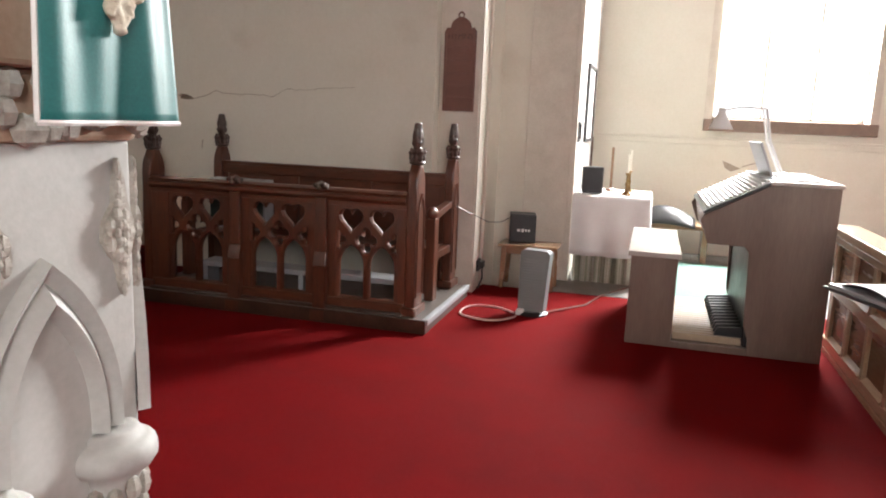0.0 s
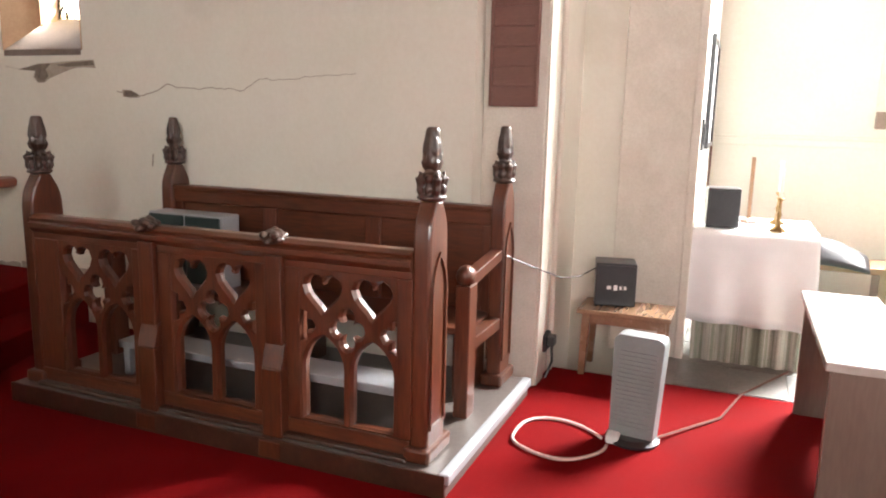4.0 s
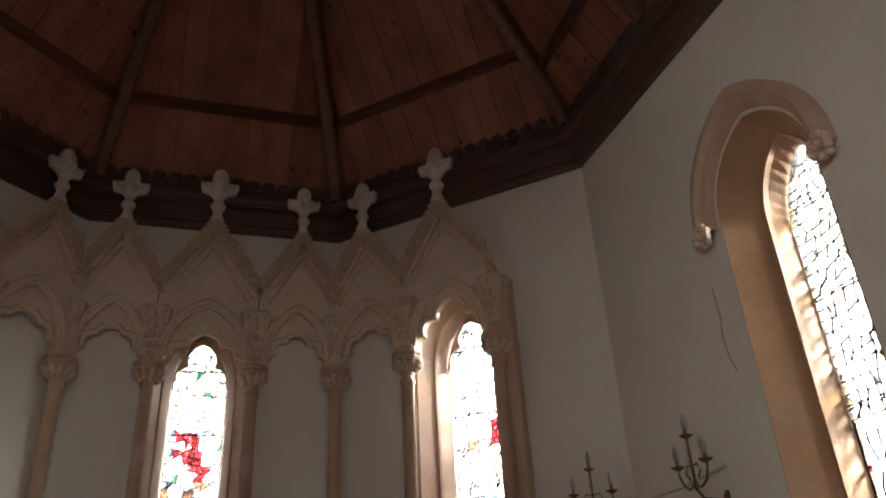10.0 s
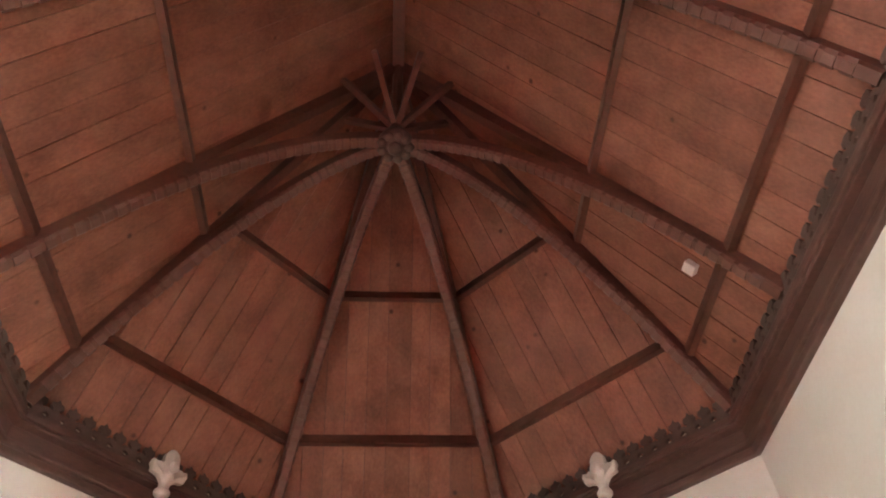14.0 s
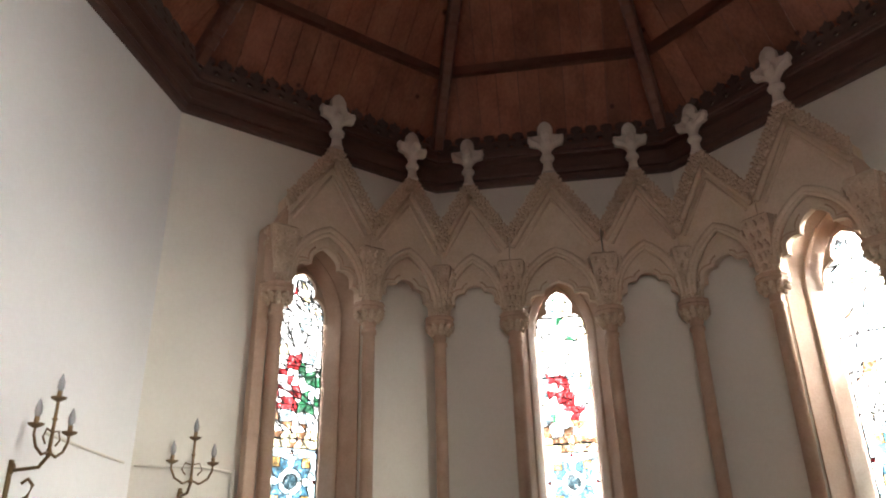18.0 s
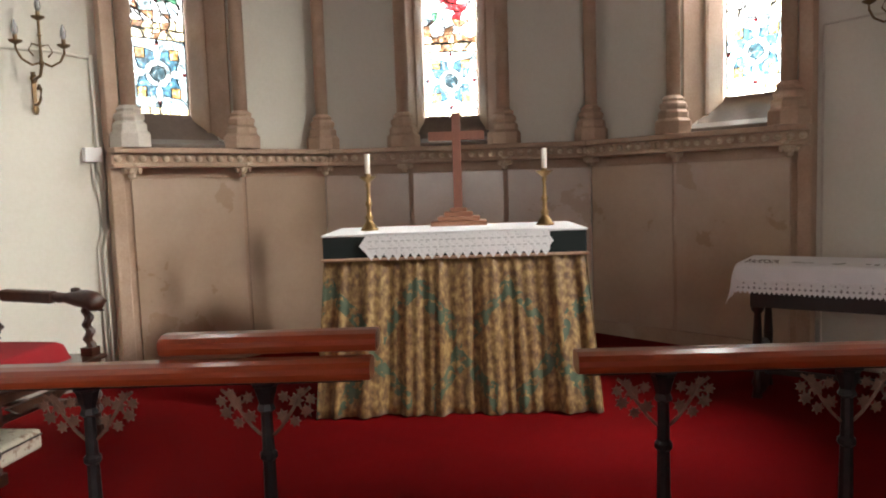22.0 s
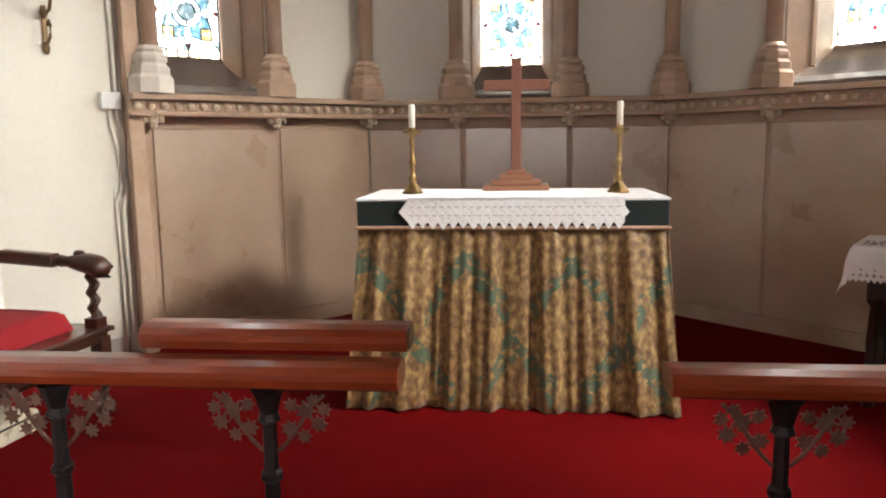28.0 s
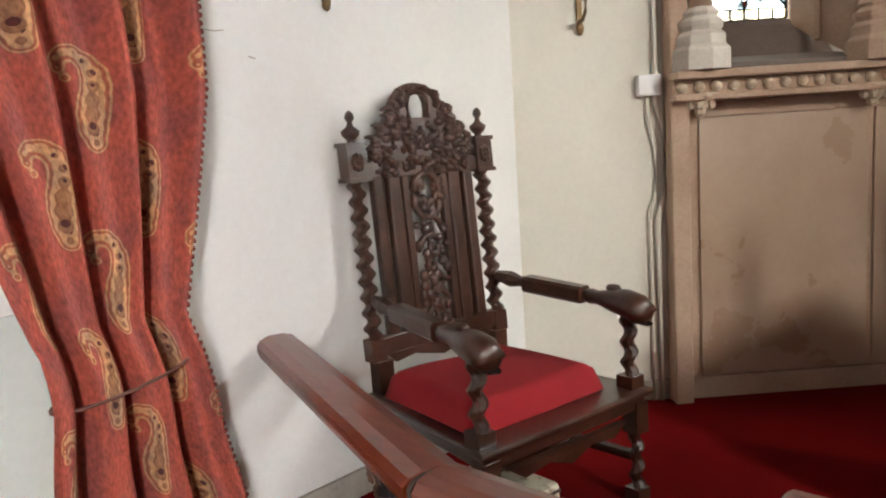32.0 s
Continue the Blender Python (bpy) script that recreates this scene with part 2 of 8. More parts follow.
PANEL = surface("polished_stone_panel", (0.41, 0.285, 0.195), (0.53, 0.395, 0.29), 0.30, scale=1.6, fine=40, bump=0.02, stain=((0.36, 0.23, 0.15), 1.2, 0.54, 0.22), per_piece=0.05, fine_mix=0.15)
PANEL_BSDF = PANEL.node_tree.nodes["Principled BSDF"]
PANEL_BSDF.inputs["Specular IOR Level"].default_value = 0.75
PANEL_BSDF.inputs["Coat Weight"].default_value, PANEL_BSDF.inputs["Coat Roughness"].default_value = 0.6, 0.2
CARPET = surface("red_carpet", (0.102, 0.0014, 0.002), (0.160, 0.002, 0.003), 1.0, scale=3, fine=420, bump=0.5, stain=((0.12, 0.0014, 0.002), 1.5, 0.55, 0.5))
CARPET.node_tree.nodes["Principled BSDF"].inputs["Specular IOR Level"].default_value = 0.06
OAK = surface("dark_oak", (0.034, 0.008, 0.003), (0.112, 0.028, 0.009), 0.40, scale=2.2, fine=26, bump=0.06, stretch=(3, 3, 0.35), coat=0.35, fine_mix=0.5)
OAK_RAIL = surface("dark_oak_lengthwise", (0.038, 0.009, 0.003), (0.120, 0.030, 0.010), 0.40, scale=2.2, fine=26, bump=0.06, stretch=(3, 0.35, 3), coat=0.35, fine_mix=0.5)
MAHOGANY = surface("polished_mahogany", (0.15, 0.021, 0.006), (0.25, 0.045, 0.013), 0.32, scale=2.0, fine=30, bump=0.05, stretch=(0.3, 3, 3), coat=0.6, fine_mix=0.5)
OAK_DARK = surface("blackened_oak", (0.018, 0.008, 0.005), (0.055, 0.022, 0.012), 0.34, scale=5, fine=40, bump=0.3, coat=0.4)
DARK_TABLE = surface("black_stained_wood", (0.006, 0.0035, 0.0025), (0.0175, 0.009, 0.006), 0.4, scale=4, fine=40, bump=0.1, coat=0.3)
BRACKET = surface("tarnished_bronze", (0.075, 0.036, 0.024), (0.165, 0.092, 0.062), 0.5, metal=0.3, scale=20, fine=70, bump=0.1)
DECK = surface("grey_worn_lino", (0.075, 0.062, 0.055), (0.13, 0.11, 0.10), 0.35, scale=3, fine=40, bump=0.05)
CHAIR_WOOD = surface("carved_walnut", (0.016, 0.006, 0.003), (0.072, 0.025, 0.013), 0.36, scale=6, fine=50, bump=0.15, coat=0.55)
IRON = surface("black_iron", (0.012, 0.011, 0.012), (0.03, 0.026, 0.026), 0.45, metal=0.6, scale=20, fine=90, bump=0.2)
BRASS = surface("aged_brass", (0.21, 0.13, 0.055), (0.36, 0.245, 0.11), 0.36, metal=1.0, scale=14, fine=60, bump=0.05)
BRONZE = surface("gilt_bronze", (0.10, 0.062, 0.030), (0.24, 0.155, 0.075), 0.42, metal=0.8, scale=20, fine=70, bump=0.1)
WHITE_CLOTH = surface("white_linen", (0.76, 0.76, 0.77), (0.84, 0.84, 0.85), 0.85, scale=5, fine=180, bump=0.2, sheen=0.3)


def lace():
    """White crochet: small eyelets between threads."""
    m, t, b = node_mat("crocheted_lace", 0.85)
    L = t.links.new
    co = t.nodes.new("ShaderNodeTexCoord")
    vo = t.nodes.new("ShaderNodeTexVoronoi")
    vo.inputs["Scale"].default_value, vo.inputs["Randomness"].default_value = 75, 0.25
    L(co.outputs["Object"], vo.inputs["Vector"])
    fig = t.nodes.new("ShaderNodeTexWave")
    fig.wave_type, fig.bands_direction = "BANDS", "DIAGONAL"
    fig.inputs["Scale"].default_value, fig.inputs["Distortion"].default_value = 14, 4
    L(co.outputs["Object"], fig.inputs["Vector"])
    add = t.nodes.new("ShaderNodeMath")
    add.operation = "MULTIPLY_ADD"
    add.inputs[1].default_value = 0.35
    L(fig.outputs["Fac"], add.inputs[0])
    L(vo.outputs["Distance"], add.inputs[2])
    r = t.nodes.new("ShaderNodeValToRGB")
    r.color_ramp.elements[0].position, r.color_ramp.elements[1].position = 0.22, 0.52
    r.color_ramp.elements[0].color, r.color_ramp.elements[1].color = (0.36, 0.36, 0.37, 1), (0.80, 0.80, 0.80, 1)
    L(add.outputs[0], r.inputs[0])
    L(r.outputs[0], b.inputs["Base Color"])
    bp = t.nodes.new("ShaderNodeBump")
    bp.inputs["Strength"].default_value, bp.inputs["Distance"].default_value = 0.5, 0.003
    L(add.outputs[0], bp.inputs["Height"])
    L(bp.outputs[0], b.inputs["Normal"])
    return m


LACE = lace()
WAX = surface("white_wax", (0.80, 0.77, 0.68), (0.86, 0.83, 0.75), 0.4, scale=5, fine=40, bump=0.03)
BOARD = surface("pine_board", (0.150, 0.058, 0.037), (0.33, 0.147, 0.092), 0.55, scale=1.4, fine=16, bump=0.15, stretch=(3, 3, 0.5), per_piece=0.16, island=True, stain=((0.07, 0.025, 0.014), 1.7, 0.6, 0.6))
t = BOARD.node_tree
knots = t.nodes.new("ShaderNodeTexVoronoi")
knots.inputs["Scale"].default_value = 3.2
spot = t.nodes.new("ShaderNodeValToRGB")
spot.color_ramp.elements[0].position, spot.color_ramp.elements[1].position = 0.045, 0.10
spot.color_ramp.elements[0].color, spot.color_ramp.elements[1].color = (0.28, 0.24, 0.22, 1), (1, 1, 1, 1)
over = t.nodes.new("ShaderNodeMix")
over.data_type, over.blend_type = "RGBA", "MULTIPLY"
over.inputs[0].default_value = 1.0
base = t.nodes["Principled BSDF"].inputs["Base Color"]
t.links.new(t.nodes["Texture Coordinate"].outputs["Object"], knots.inputs["Vector"])
t.links.new(knots.outputs["Distance"], spot.inputs[0])
t.links.new(base.links[0].from_socket, over.inputs[6])
t.links.new(spot.outputs[0], over.inputs[7])
t.links.new(over.outputs[2], base)
t.nodes["Principled BSDF"].inputs["Specular IOR Level"].default_value = 0.2
BEAM = surface("dark_roof_timber", (0.07, 0.025, 0.015), (0.16, 0.062, 0.038), 0.5, scale=2.5, fine=24, bump=0.25)
BEAM_EDGE = surface("worn_rib_edge", (0.095, 0.040, 0.027), (0.175, 0.080, 0.055), 0.55, scale=4, fine=30, bump=0.2)
CREST = surface("dark_carved_cresting", (0.055, 0.032, 0.024), (0.125, 0.078, 0.060), 0.6, scale=6, fine=40, bump=0.3)
PLATE = surface("wall_plate_timber", (0.055, 0.026, 0.019), (0.115, 0.055, 0.040), 0.5, scale=3, fine=24, bump=0.25, stretch=(1, 1, 4))
LEAD = surface("window_lead", (0.018, 0.018, 0.02), (0.04, 0.04, 0.042), 0.6, metal=0.3, scale=30, fine=90, bump=0.1)
ORGAN_WOOD = surface("grey_brown_organ_veneer", (0.13, 0.085, 0.068), (0.20, 0.14, 0.112), 0.38, scale=2, fine=30, bump=0.05, stretch=(3, 3, 0.4), coat=0.25)
VELVET = surface("dark_green_velvet", (0.003, 0.007, 0.007), (0.007, 0.013, 0.012), 0.9, scale=6, fine=120, bump=0.2, sheen=0.08)
GREY_METAL = surface("grey_enamel", (0.30, 0.31, 0.33), (0.38, 0.39, 0.41), 0.4, metal=0.2, scale=5, fine=60, bump=0.03)
RED_SEAT = surface("red_upholstery", (0.25, 0.004, 0.009), (0.35, 0.008, 0.015), 0.9, scale=5, fine=200, bump=0.25)
TEAL_SILK = surface("green_silk", (0.006, 0.105, 0.105), (0.016, 0.18, 0.175), 0.5, scale=3, fine=160, bump=0.1, sheen=0.2)
BOARD_RED = surface("reddish_board", (0.115, 0.045, 0.032), (0.18, 0.075, 0.055), 0.55, scale=3, fine=40, bump=0.08, stretch=(1, 0.4, 3))
GREEN_RUG = surface("green_rug", (0.085, 0.16, 0.13), (0.12, 0.21, 0.175), 0.95, scale=3, fine=300, bump=0.4)
CREAM = surface("cream_embroidery", (0.52, 0.47, 0.36), (0.68, 0.63, 0.52), 0.85, scale=30, fine=160, bump=0.6)
PAPER = surface("white_paper", (0.78, 0.78, 0.77), (0.84, 0.84, 0.83), 0.7, scale=4, fine=90, bump=0.03)
TEXT = surface("faded_lettering", (0.05, 0.02, 0.015), (0.08, 0.03, 0.02), 0.7, scale=10, fine=60, bump=0.0)
PEDAL = surface("pale_pedal_wood", (0.36, 0.27, 0.19), (0.48, 0.37, 0.27), 0.35, scale=3, fine=40, bump=0.05)
STRIPE = surface("striped_cloth", (0.20, 0.21, 0.16), (0.50, 0.48, 0.42), 0.9, scale=1.2, fine=22, bump=0.1, stretch=(1, 26, 0.05), sharp=0.13)
CROSS_WOOD = surface("red_brown_cross_wood", (0.13, 0.042, 0.024), (0.21, 0.075, 0.042), 0.45, scale=3, fine=40, bump=0.08, stretch=(3, 3, 0.4))
BLACK = surface("black_plastic", (0.012, 0.012, 0.014), (0.025, 0.025, 0.028), 0.4, scale=10, fine=80, bump=0.05)
TILE = surface("slate_floor", (0.10, 0.095, 0.09), (0.22, 0.205, 0.19), 0.5, scale=3, fine=50, bump=0.15, per_piece=0.15)
# window glare on the polished pew frame, put into a paler base colour
PEW_GLARE = surface("polished_oak_with_glare", (0.40, 0.28, 0.175), (0.55, 0.41, 0.27), 0.18, scale=2.2, fine=26, bump=0.05, stretch=(0.35, 3, 3), coat=0.6, fine_mix=0.5)
PEW = surface("honey_oak", (0.19, 0.105, 0.058), (0.30, 0.18, 0.105), 0.25, scale=2.2, fine=26, bump=0.1, stretch=(0.35, 3, 3), coat=0.3, fine_mix=0.5)


def glass(name, color, clear=0.5):
    """Stained glass: light passes through, tinted, with painted line work and unevenness."""
    m, t, b = node_mat(name)
    L = t.links.new
    t.nodes.remove(b)
    co = t.nodes.new("ShaderNodeTexCoord")
    vo = t.nodes.new("ShaderNodeTexVoronoi")
    vo.feature = "DISTANCE_TO_EDGE"
    vo.inputs["Scale"].default_value = 30
    no = t.nodes.new("ShaderNodeTexNoise")
    no.inputs["Scale"].default_value, no.inputs["Detail"].default_value = 17, 5
    warp = t.nodes.new("ShaderNodeVectorMath")
    warp.operation = "MULTIPLY_ADD"
    warp.inputs[1].default_value = (0.12, 0.12, 0.12)
    L(co.outputs["Object"], no.inputs["Vector"])
    L(no.outputs["Color"], warp.inputs[0])
    L(co.outputs["Object"], warp.inputs[2])
    L(warp.outputs[0], vo.inputs["Vector"])
    line = t.nodes.new("ShaderNodeValToRGB")
    line.color_ramp.elements[0].position, line.color_ramp.elements[1].position = 0.02, 0.05
    line.color_ramp.elements[0].color = (clear * 0.5, clear * 0.5, clear * 0.5, 1)
    L(vo.outputs["Distance"], line.inputs[0])
    var = t.nodes.new("ShaderNodeMapRange")
    var.inputs[1].default_value, var.inputs[2].default_value = 0.28, 0.72
    var.inputs[3].default_value, var.inputs[4].default_value = 0.30, 1.45
    if clear < 1:
        L(no.outputs[0], var.inputs[0])
    else:
        var.inputs[0].default_value = 0.55
        line.color_ramp.elements[0].color = (0.9, 0.9, 0.9, 1)
    one = t.nodes.new("ShaderNodeMix")
    one.data_type, one.blend_type = "RGBA", "MULTIPLY"
    one.inputs[0].default_value = 1
    base = tuple(c ** 0.5 for c in color)
    etch = t.nodes.new("ShaderNodeTexNoise")
    etch.inputs["Scale"].default_value, etch.inputs["Detail"].default_value = 38, 3
    L(warp.outputs[0], etch.inputs["Vector"])
    worn = t.nodes.new("ShaderNodeValToRGB")
    worn.color_ramp.elements[0].position, worn.color_ramp.elements[1].position = 0.54, 0.62
    worn.color_ramp.elements[0].color = (*base, 1)
    worn.color_ramp.elements[1].color = (*[0.62 * c + 0.38 * 0.72 if clear < 1 else c for c in base], 1)
    L(etch.outputs[0], worn.inputs[0])
    L(worn.outputs[0], one.inputs[6])
    L(line.outputs[0], one.inputs[7])
    two = t.nodes.new("ShaderNodeMix")
    two.data_type, two.blend_type = "RGBA", "MULTIPLY"
    two.inputs[0].default_value = 1
    L(one.outputs[2], two.inputs[6])
    L(var.outputs[0], two.inputs[7])
    tr = t.nodes.new("ShaderNodeBsdfTransparent")
    L(two.outputs[2], tr.inputs[0])
    gl = t.nodes.new("ShaderNodeBsdfGlossy")
    gl.inputs["Roughness"].default_value = 0.15
    gl.inputs["Color"].default_value = (0.5, 0.5, 0.5, 1)
    mx = t.nodes.new("ShaderNodeMixShader")
    mx.inputs[0].default_value = 0.05
    L(tr.outputs[0], mx.inputs[1])
    L(gl.outputs[0], mx.inputs[2])
    L(mx.outputs[0], t.nodes["Material Output"].inputs[0])
    return m


G_WHITE = glass("white_glass", (0.60, 0.61, 0.60))
G_PALE = glass("pale_yellow_glass", (0.50, 0.44, 0.28))
G_RED = glass("ruby_glass", (0.15, 0.010, 0.012))
G_BLUE = glass("blue_glass", (0.022, 0.058, 0.085))
G_SKY = glass("pale_blue_glass", (0.22, 0.30, 0.33))
G_GREEN = glass("green_glass", (0.012, 0.060, 0.028))
G_AMBER = glass("amber_glass", (0.25, 0.15, 0.05))
G_BROWN = glass("brown_glass", (0.10, 0.05, 0.025))
G_TEAL = glass("dark_teal_glass", (0.010, 0.022, 0.028))
G_CLEAR = glass("frosted_clear_glass", (0.85, 0.87, 0.88), 2.6)


def brocade():
    """Gold and green floral brocade."""
    m, t, b = node_mat("gold_green_brocade", 0.55)
    L = t.links.new
    co = t.nodes.new("ShaderNodeTexCoord")
    warp = t.nodes.new("ShaderNodeTexNoise")
    warp.inputs["Scale"].default_value, warp.inputs["Detail"].default_value = 5, 2
    L(co.outputs["Object"], warp.inputs["Vector"])
    add = t.nodes.new("ShaderNodeVectorMath")
    add.operation = "MULTIPLY_ADD"
    add.inputs[1].default_value = (0.14, 0.14, 0.14)
    L(warp.outputs["Color"], add.inputs[0])
    L(co.outputs["Object"], add.inputs[2])
    # staggered rows of green leafy arches
    sep = t.nodes.new("ShaderNodeSeparateXYZ")
    L(add.outputs[0], sep.inputs[0])

    def calc(op, a, c):
        n = t.nodes.new("ShaderNodeMath")
        n.operation = op
        for k, v in enumerate((a, c)):
            if isinstance(v, (int, float)):
                n.inputs[k].default_value = v
            else:
                L(v, n.inputs[k])
        return n.outputs[0]

    rows = []
    for x0, z0 in ((-0.13, 0.81), (0.10, 0.45), (-0.13, 0.09)):
        off = calc("ABSOLUTE", calc("SUBTRACT", calc("FLOORED_MODULO", calc("SUBTRACT", sep.outputs[0], x0 - 0.235), 0.47), 0.235), 0)
        fallen = calc("ADD", sep.outputs[2], calc("MULTIPLY", off, 1.35))
        near = calc("LESS_THAN", calc("ABSOLUTE", calc("SUBTRACT", fallen, z0 - 0.06), 0), 0.062)
        rows.append(calc("MULTIPLY", near, calc("LESS_THAN", off, 0.185)))
    green_mask = calc("MAXIMUM", calc("MAXIMUM", rows[0], rows[1]), rows[2])
    patchy = t.nodes.new("ShaderNodeTexNoise")
    patchy.inputs["Scale"].default_value, patchy.inputs["Detail"].default_value = 26, 3
    L(co.outputs["Object"], patchy.inputs["Vector"])
    both_out = calc("MULTIPLY", green_mask, calc("GREATER_THAN", patchy.outputs[0], 0.47))
    # small leafy damask
    no = t.nodes.new("ShaderNodeTexNoise")
    no.inputs["Scale"].default_value, no.inputs["Detail"].default_value = 30, 3
    tall = t.nodes.new("ShaderNodeMapping")
    tall.inputs["Scale"].default_value = (1.25, 1.25, 0.85)
    L(co.outputs["Object"], tall.inputs[0])
    L(tall.outputs[0], no.inputs["Vector"])
    gold = t.nodes.new("ShaderNodeValToRGB")
    e = gold.color_ramp.elements
    e[0].position, e[0].color = 0.34, (0.092, 0.040, 0.010, 1)
    e[1].position, e[1].color = 0.68, (0.34, 0.215, 0.075, 1)
    mid = e.new(0.5)
    mid.color = (0.185, 0.100, 0.030, 1)
    L(no.outputs[0], gold.inputs[0])
    green = t.nodes.new("ShaderNodeValToRGB")
    green.color_ramp.elements[0].color, green.color_ramp.elements[1].color = (0.018, 0.046, 0.026, 1), (0.080, 0.105, 0.055, 1)
    L(no.outputs[0], green.inputs[0])
    mix = t.nodes.new("ShaderNodeMix")
    mix.data_type = "RGBA"
    L(both_out, mix.inputs[0])
    L(gold.outputs[0], mix.inputs[6])
    L(green.outputs[0], mix.inputs[7])
    L(mix.outputs[2], b.inputs["Base Color"])
    bp = t.nodes.new("ShaderNodeBump")
    bp.inputs["Strength"].default_value, bp.inputs["Distance"].default_value = 0.35, 0.004
    L(no.outputs[0], bp.inputs["Height"])
    L(bp.outputs[0], b.inputs["Normal"])
    b.inputs["Sheen Weight"].default_value = 0.15
    return m


def paisley():
    """Terracotta cloth with gold drop-shaped rings."""
    m, t, b = node_mat("paisley_cloth", 0.75)
    L = t.links.new
    uv = t.nodes.new("ShaderNodeTexCoord")
    mp = t.nodes.new("ShaderNodeMapping")
    mp.inputs["Scale"].default_value = (4.4, 3.1, 1)
    L(uv.outputs["UV"], mp.inputs[0])

    def calc(op, a, c=0.0):
        n = t.nodes.new("ShaderNodeMath")
        n.operation = op
        for k, v in enumerate((a, c)):
            if isinstance(v, (int, float)):
                n.inputs[k].default_value = v
            else:
                L(v, n.inputs[k])
        return n.outputs[0]

    sep = t.nodes.new("ShaderNodeSeparateXYZ")
    L(mp.outputs[0], sep.inputs[0])
    col = calc("FLOOR", sep.outputs[0])
    x = calc("SUBTRACT", calc("FRACT", sep.outputs[0]), 0.5)
    y = calc("MULTIPLY", calc("SUBTRACT", calc("FRACT", calc("ADD", sep.outputs[1], calc("MULTIPLY", col, 0.5))), 0.5), 1.0)
    # a hooked drop: a chain of circles, wide below, its tip curling over above
    at = t.nodes.new("ShaderNodeCombineXYZ")
    L(calc("MULTIPLY", x, 0.36), at.inputs[0])
    L(y, at.inputs[1])
    edge = None
    for cx, cy, r in ((0.03, 0.245, 0.042), (0.023, 0.17, 0.060), (0.03, 0.09, 0.066), (0.042, 0.015, 0.062), (0.058, -0.06, 0.052), (0.062, -0.13, 0.044), (0.042, -0.195, 0.037), (0.0, -0.24, 0.030), (-0.048, -0.245, 0.023), (-0.08, -0.215, 0.017), (-0.082, -0.167, 0.012), (-0.062, -0.11, 0.008)):
        far = t.nodes.new("ShaderNodeVectorMath")
        far.operation = "DISTANCE"
        L(at.outputs[0], far.inputs[0])
        far.inputs[1].default_value = (cx, cy, 0)
        d = calc("SUBTRACT", far.outputs["Value"], r)
        if edge is None:
            edge = d
        else:
            n = t.nodes.new("ShaderNodeMath")
            n.operation = "SMOOTH_MIN"
            n.inputs[2].default_value = 0.06
            L(edge, n.inputs[0])
            L(d, n.inputs[1])
            edge = n.outputs[0]
    drop = calc("MULTIPLY", calc("ADD", edge, 0.08), 8.0)
    ring = t.nodes.new("ShaderNodeValToRGB")
    e = ring.color_ramp.elements
    e[0].position, e[0].color = 0.0, (0.30, 0.16, 0.075, 1)
    e[1].position, e[1].color = 1.0, (0.37, 0.082, 0.055, 1)
    for pos, c in ((0.34, (0.30, 0.15, 0.07, 1)), (0.42, (0.24, 0.11, 0.05, 1)), (0.45, (0.50, 0.29, 0.14, 1)), (0.57, (0.54, 0.33, 0.16, 1)), (0.60, (0.34, 0.11, 0.055, 1)), (0.67, (0.33, 0.10, 0.05, 1)), (0.69, (0.52, 0.31, 0.15, 1)), (0.73, (0.50, 0.29, 0.14, 1)), (0.76, (0.37, 0.082, 0.055, 1))):
        e.new(pos).color = c
    L(drop, ring.inputs[0])
    seeds = t.nodes.new("ShaderNodeTexVoronoi")
    seeds.inputs["Scale"].default_value = 15
    L(at.outputs[0], seeds.inputs["Vector"])
    inside = calc("MULTIPLY", calc("LESS_THAN", seeds.outputs["Distance"], 0.34), calc("LESS_THAN", edge, -0.022))
    seeded = t.nodes.new("ShaderNodeMix")
    seeded.data_type = "RGBA"
    L(inside, seeded.inputs[0])
    L(ring.outputs[0], seeded.inputs[6])
    seeded.inputs[7].default_value = (0.085, 0.018, 0.015, 1)
    tint = t.nodes.new("ShaderNodeTexNoise")
    tint.inputs["Scale"].default_value, tint.inputs["Detail"].default_value = 3.2, 6
    L(mp.outputs[0], tint.inputs["Vector"])
    hue = t.nodes.new("ShaderNodeValToRGB")
    hue.color_ramp.elements[0].position, hue.color_ramp.elements[0].color = 0.40, (0.72, 0.74, 0.95, 1)
    hue.color_ramp.elements[1].position, hue.color_ramp.elements[1].color = 0.56, (1.15, 1.0, 0.95, 1)
    L(tint.outputs[0], hue.inputs[0])
    tinted = t.nodes.new("ShaderNodeMix")
    tinted.data_type, tinted.blend_type = "RGBA", "MULTIPLY"
    tinted.inputs[0].default_value = 0.8
    L(seeded.outputs[2], tinted.inputs[6])
    L(hue.outputs[0], tinted.inputs[7])
    spots = t.nodes.new("ShaderNodeTexVoronoi")
    spots.inputs["Scale"].default_value = 13
    L(mp.outputs[0], spots.inputs["Vector"])
    dot = t.nodes.new("ShaderNodeValToRGB")
    dot.color_ramp.elements[0].position, dot.color_ramp.elements[1].position = 0.10, 0.2
    dot.color_ramp.elements[0].color, dot.color_ramp.elements[1].color = (1, 1, 1, 1), (0, 0, 0, 1)
    L(spots.outputs["Distance"], dot.inputs[0])
    k = t.nodes.new("ShaderNodeMath")
    k.operation = "MULTIPLY"
    k.inputs[1].default_value = 0.5
    L(dot.outputs[0], k.inputs[0])
    mix = t.nodes.new("ShaderNodeMix")
    mix.data_type = "RGBA"
    L(k.outputs[0], mix.inputs[0])
    L(tinted.outputs[2], mix.inputs[6])
    mix.inputs[7].default_value = (0.20, 0.10, 0.05, 1)
    no = t.nodes.new("ShaderNodeTexNoise")
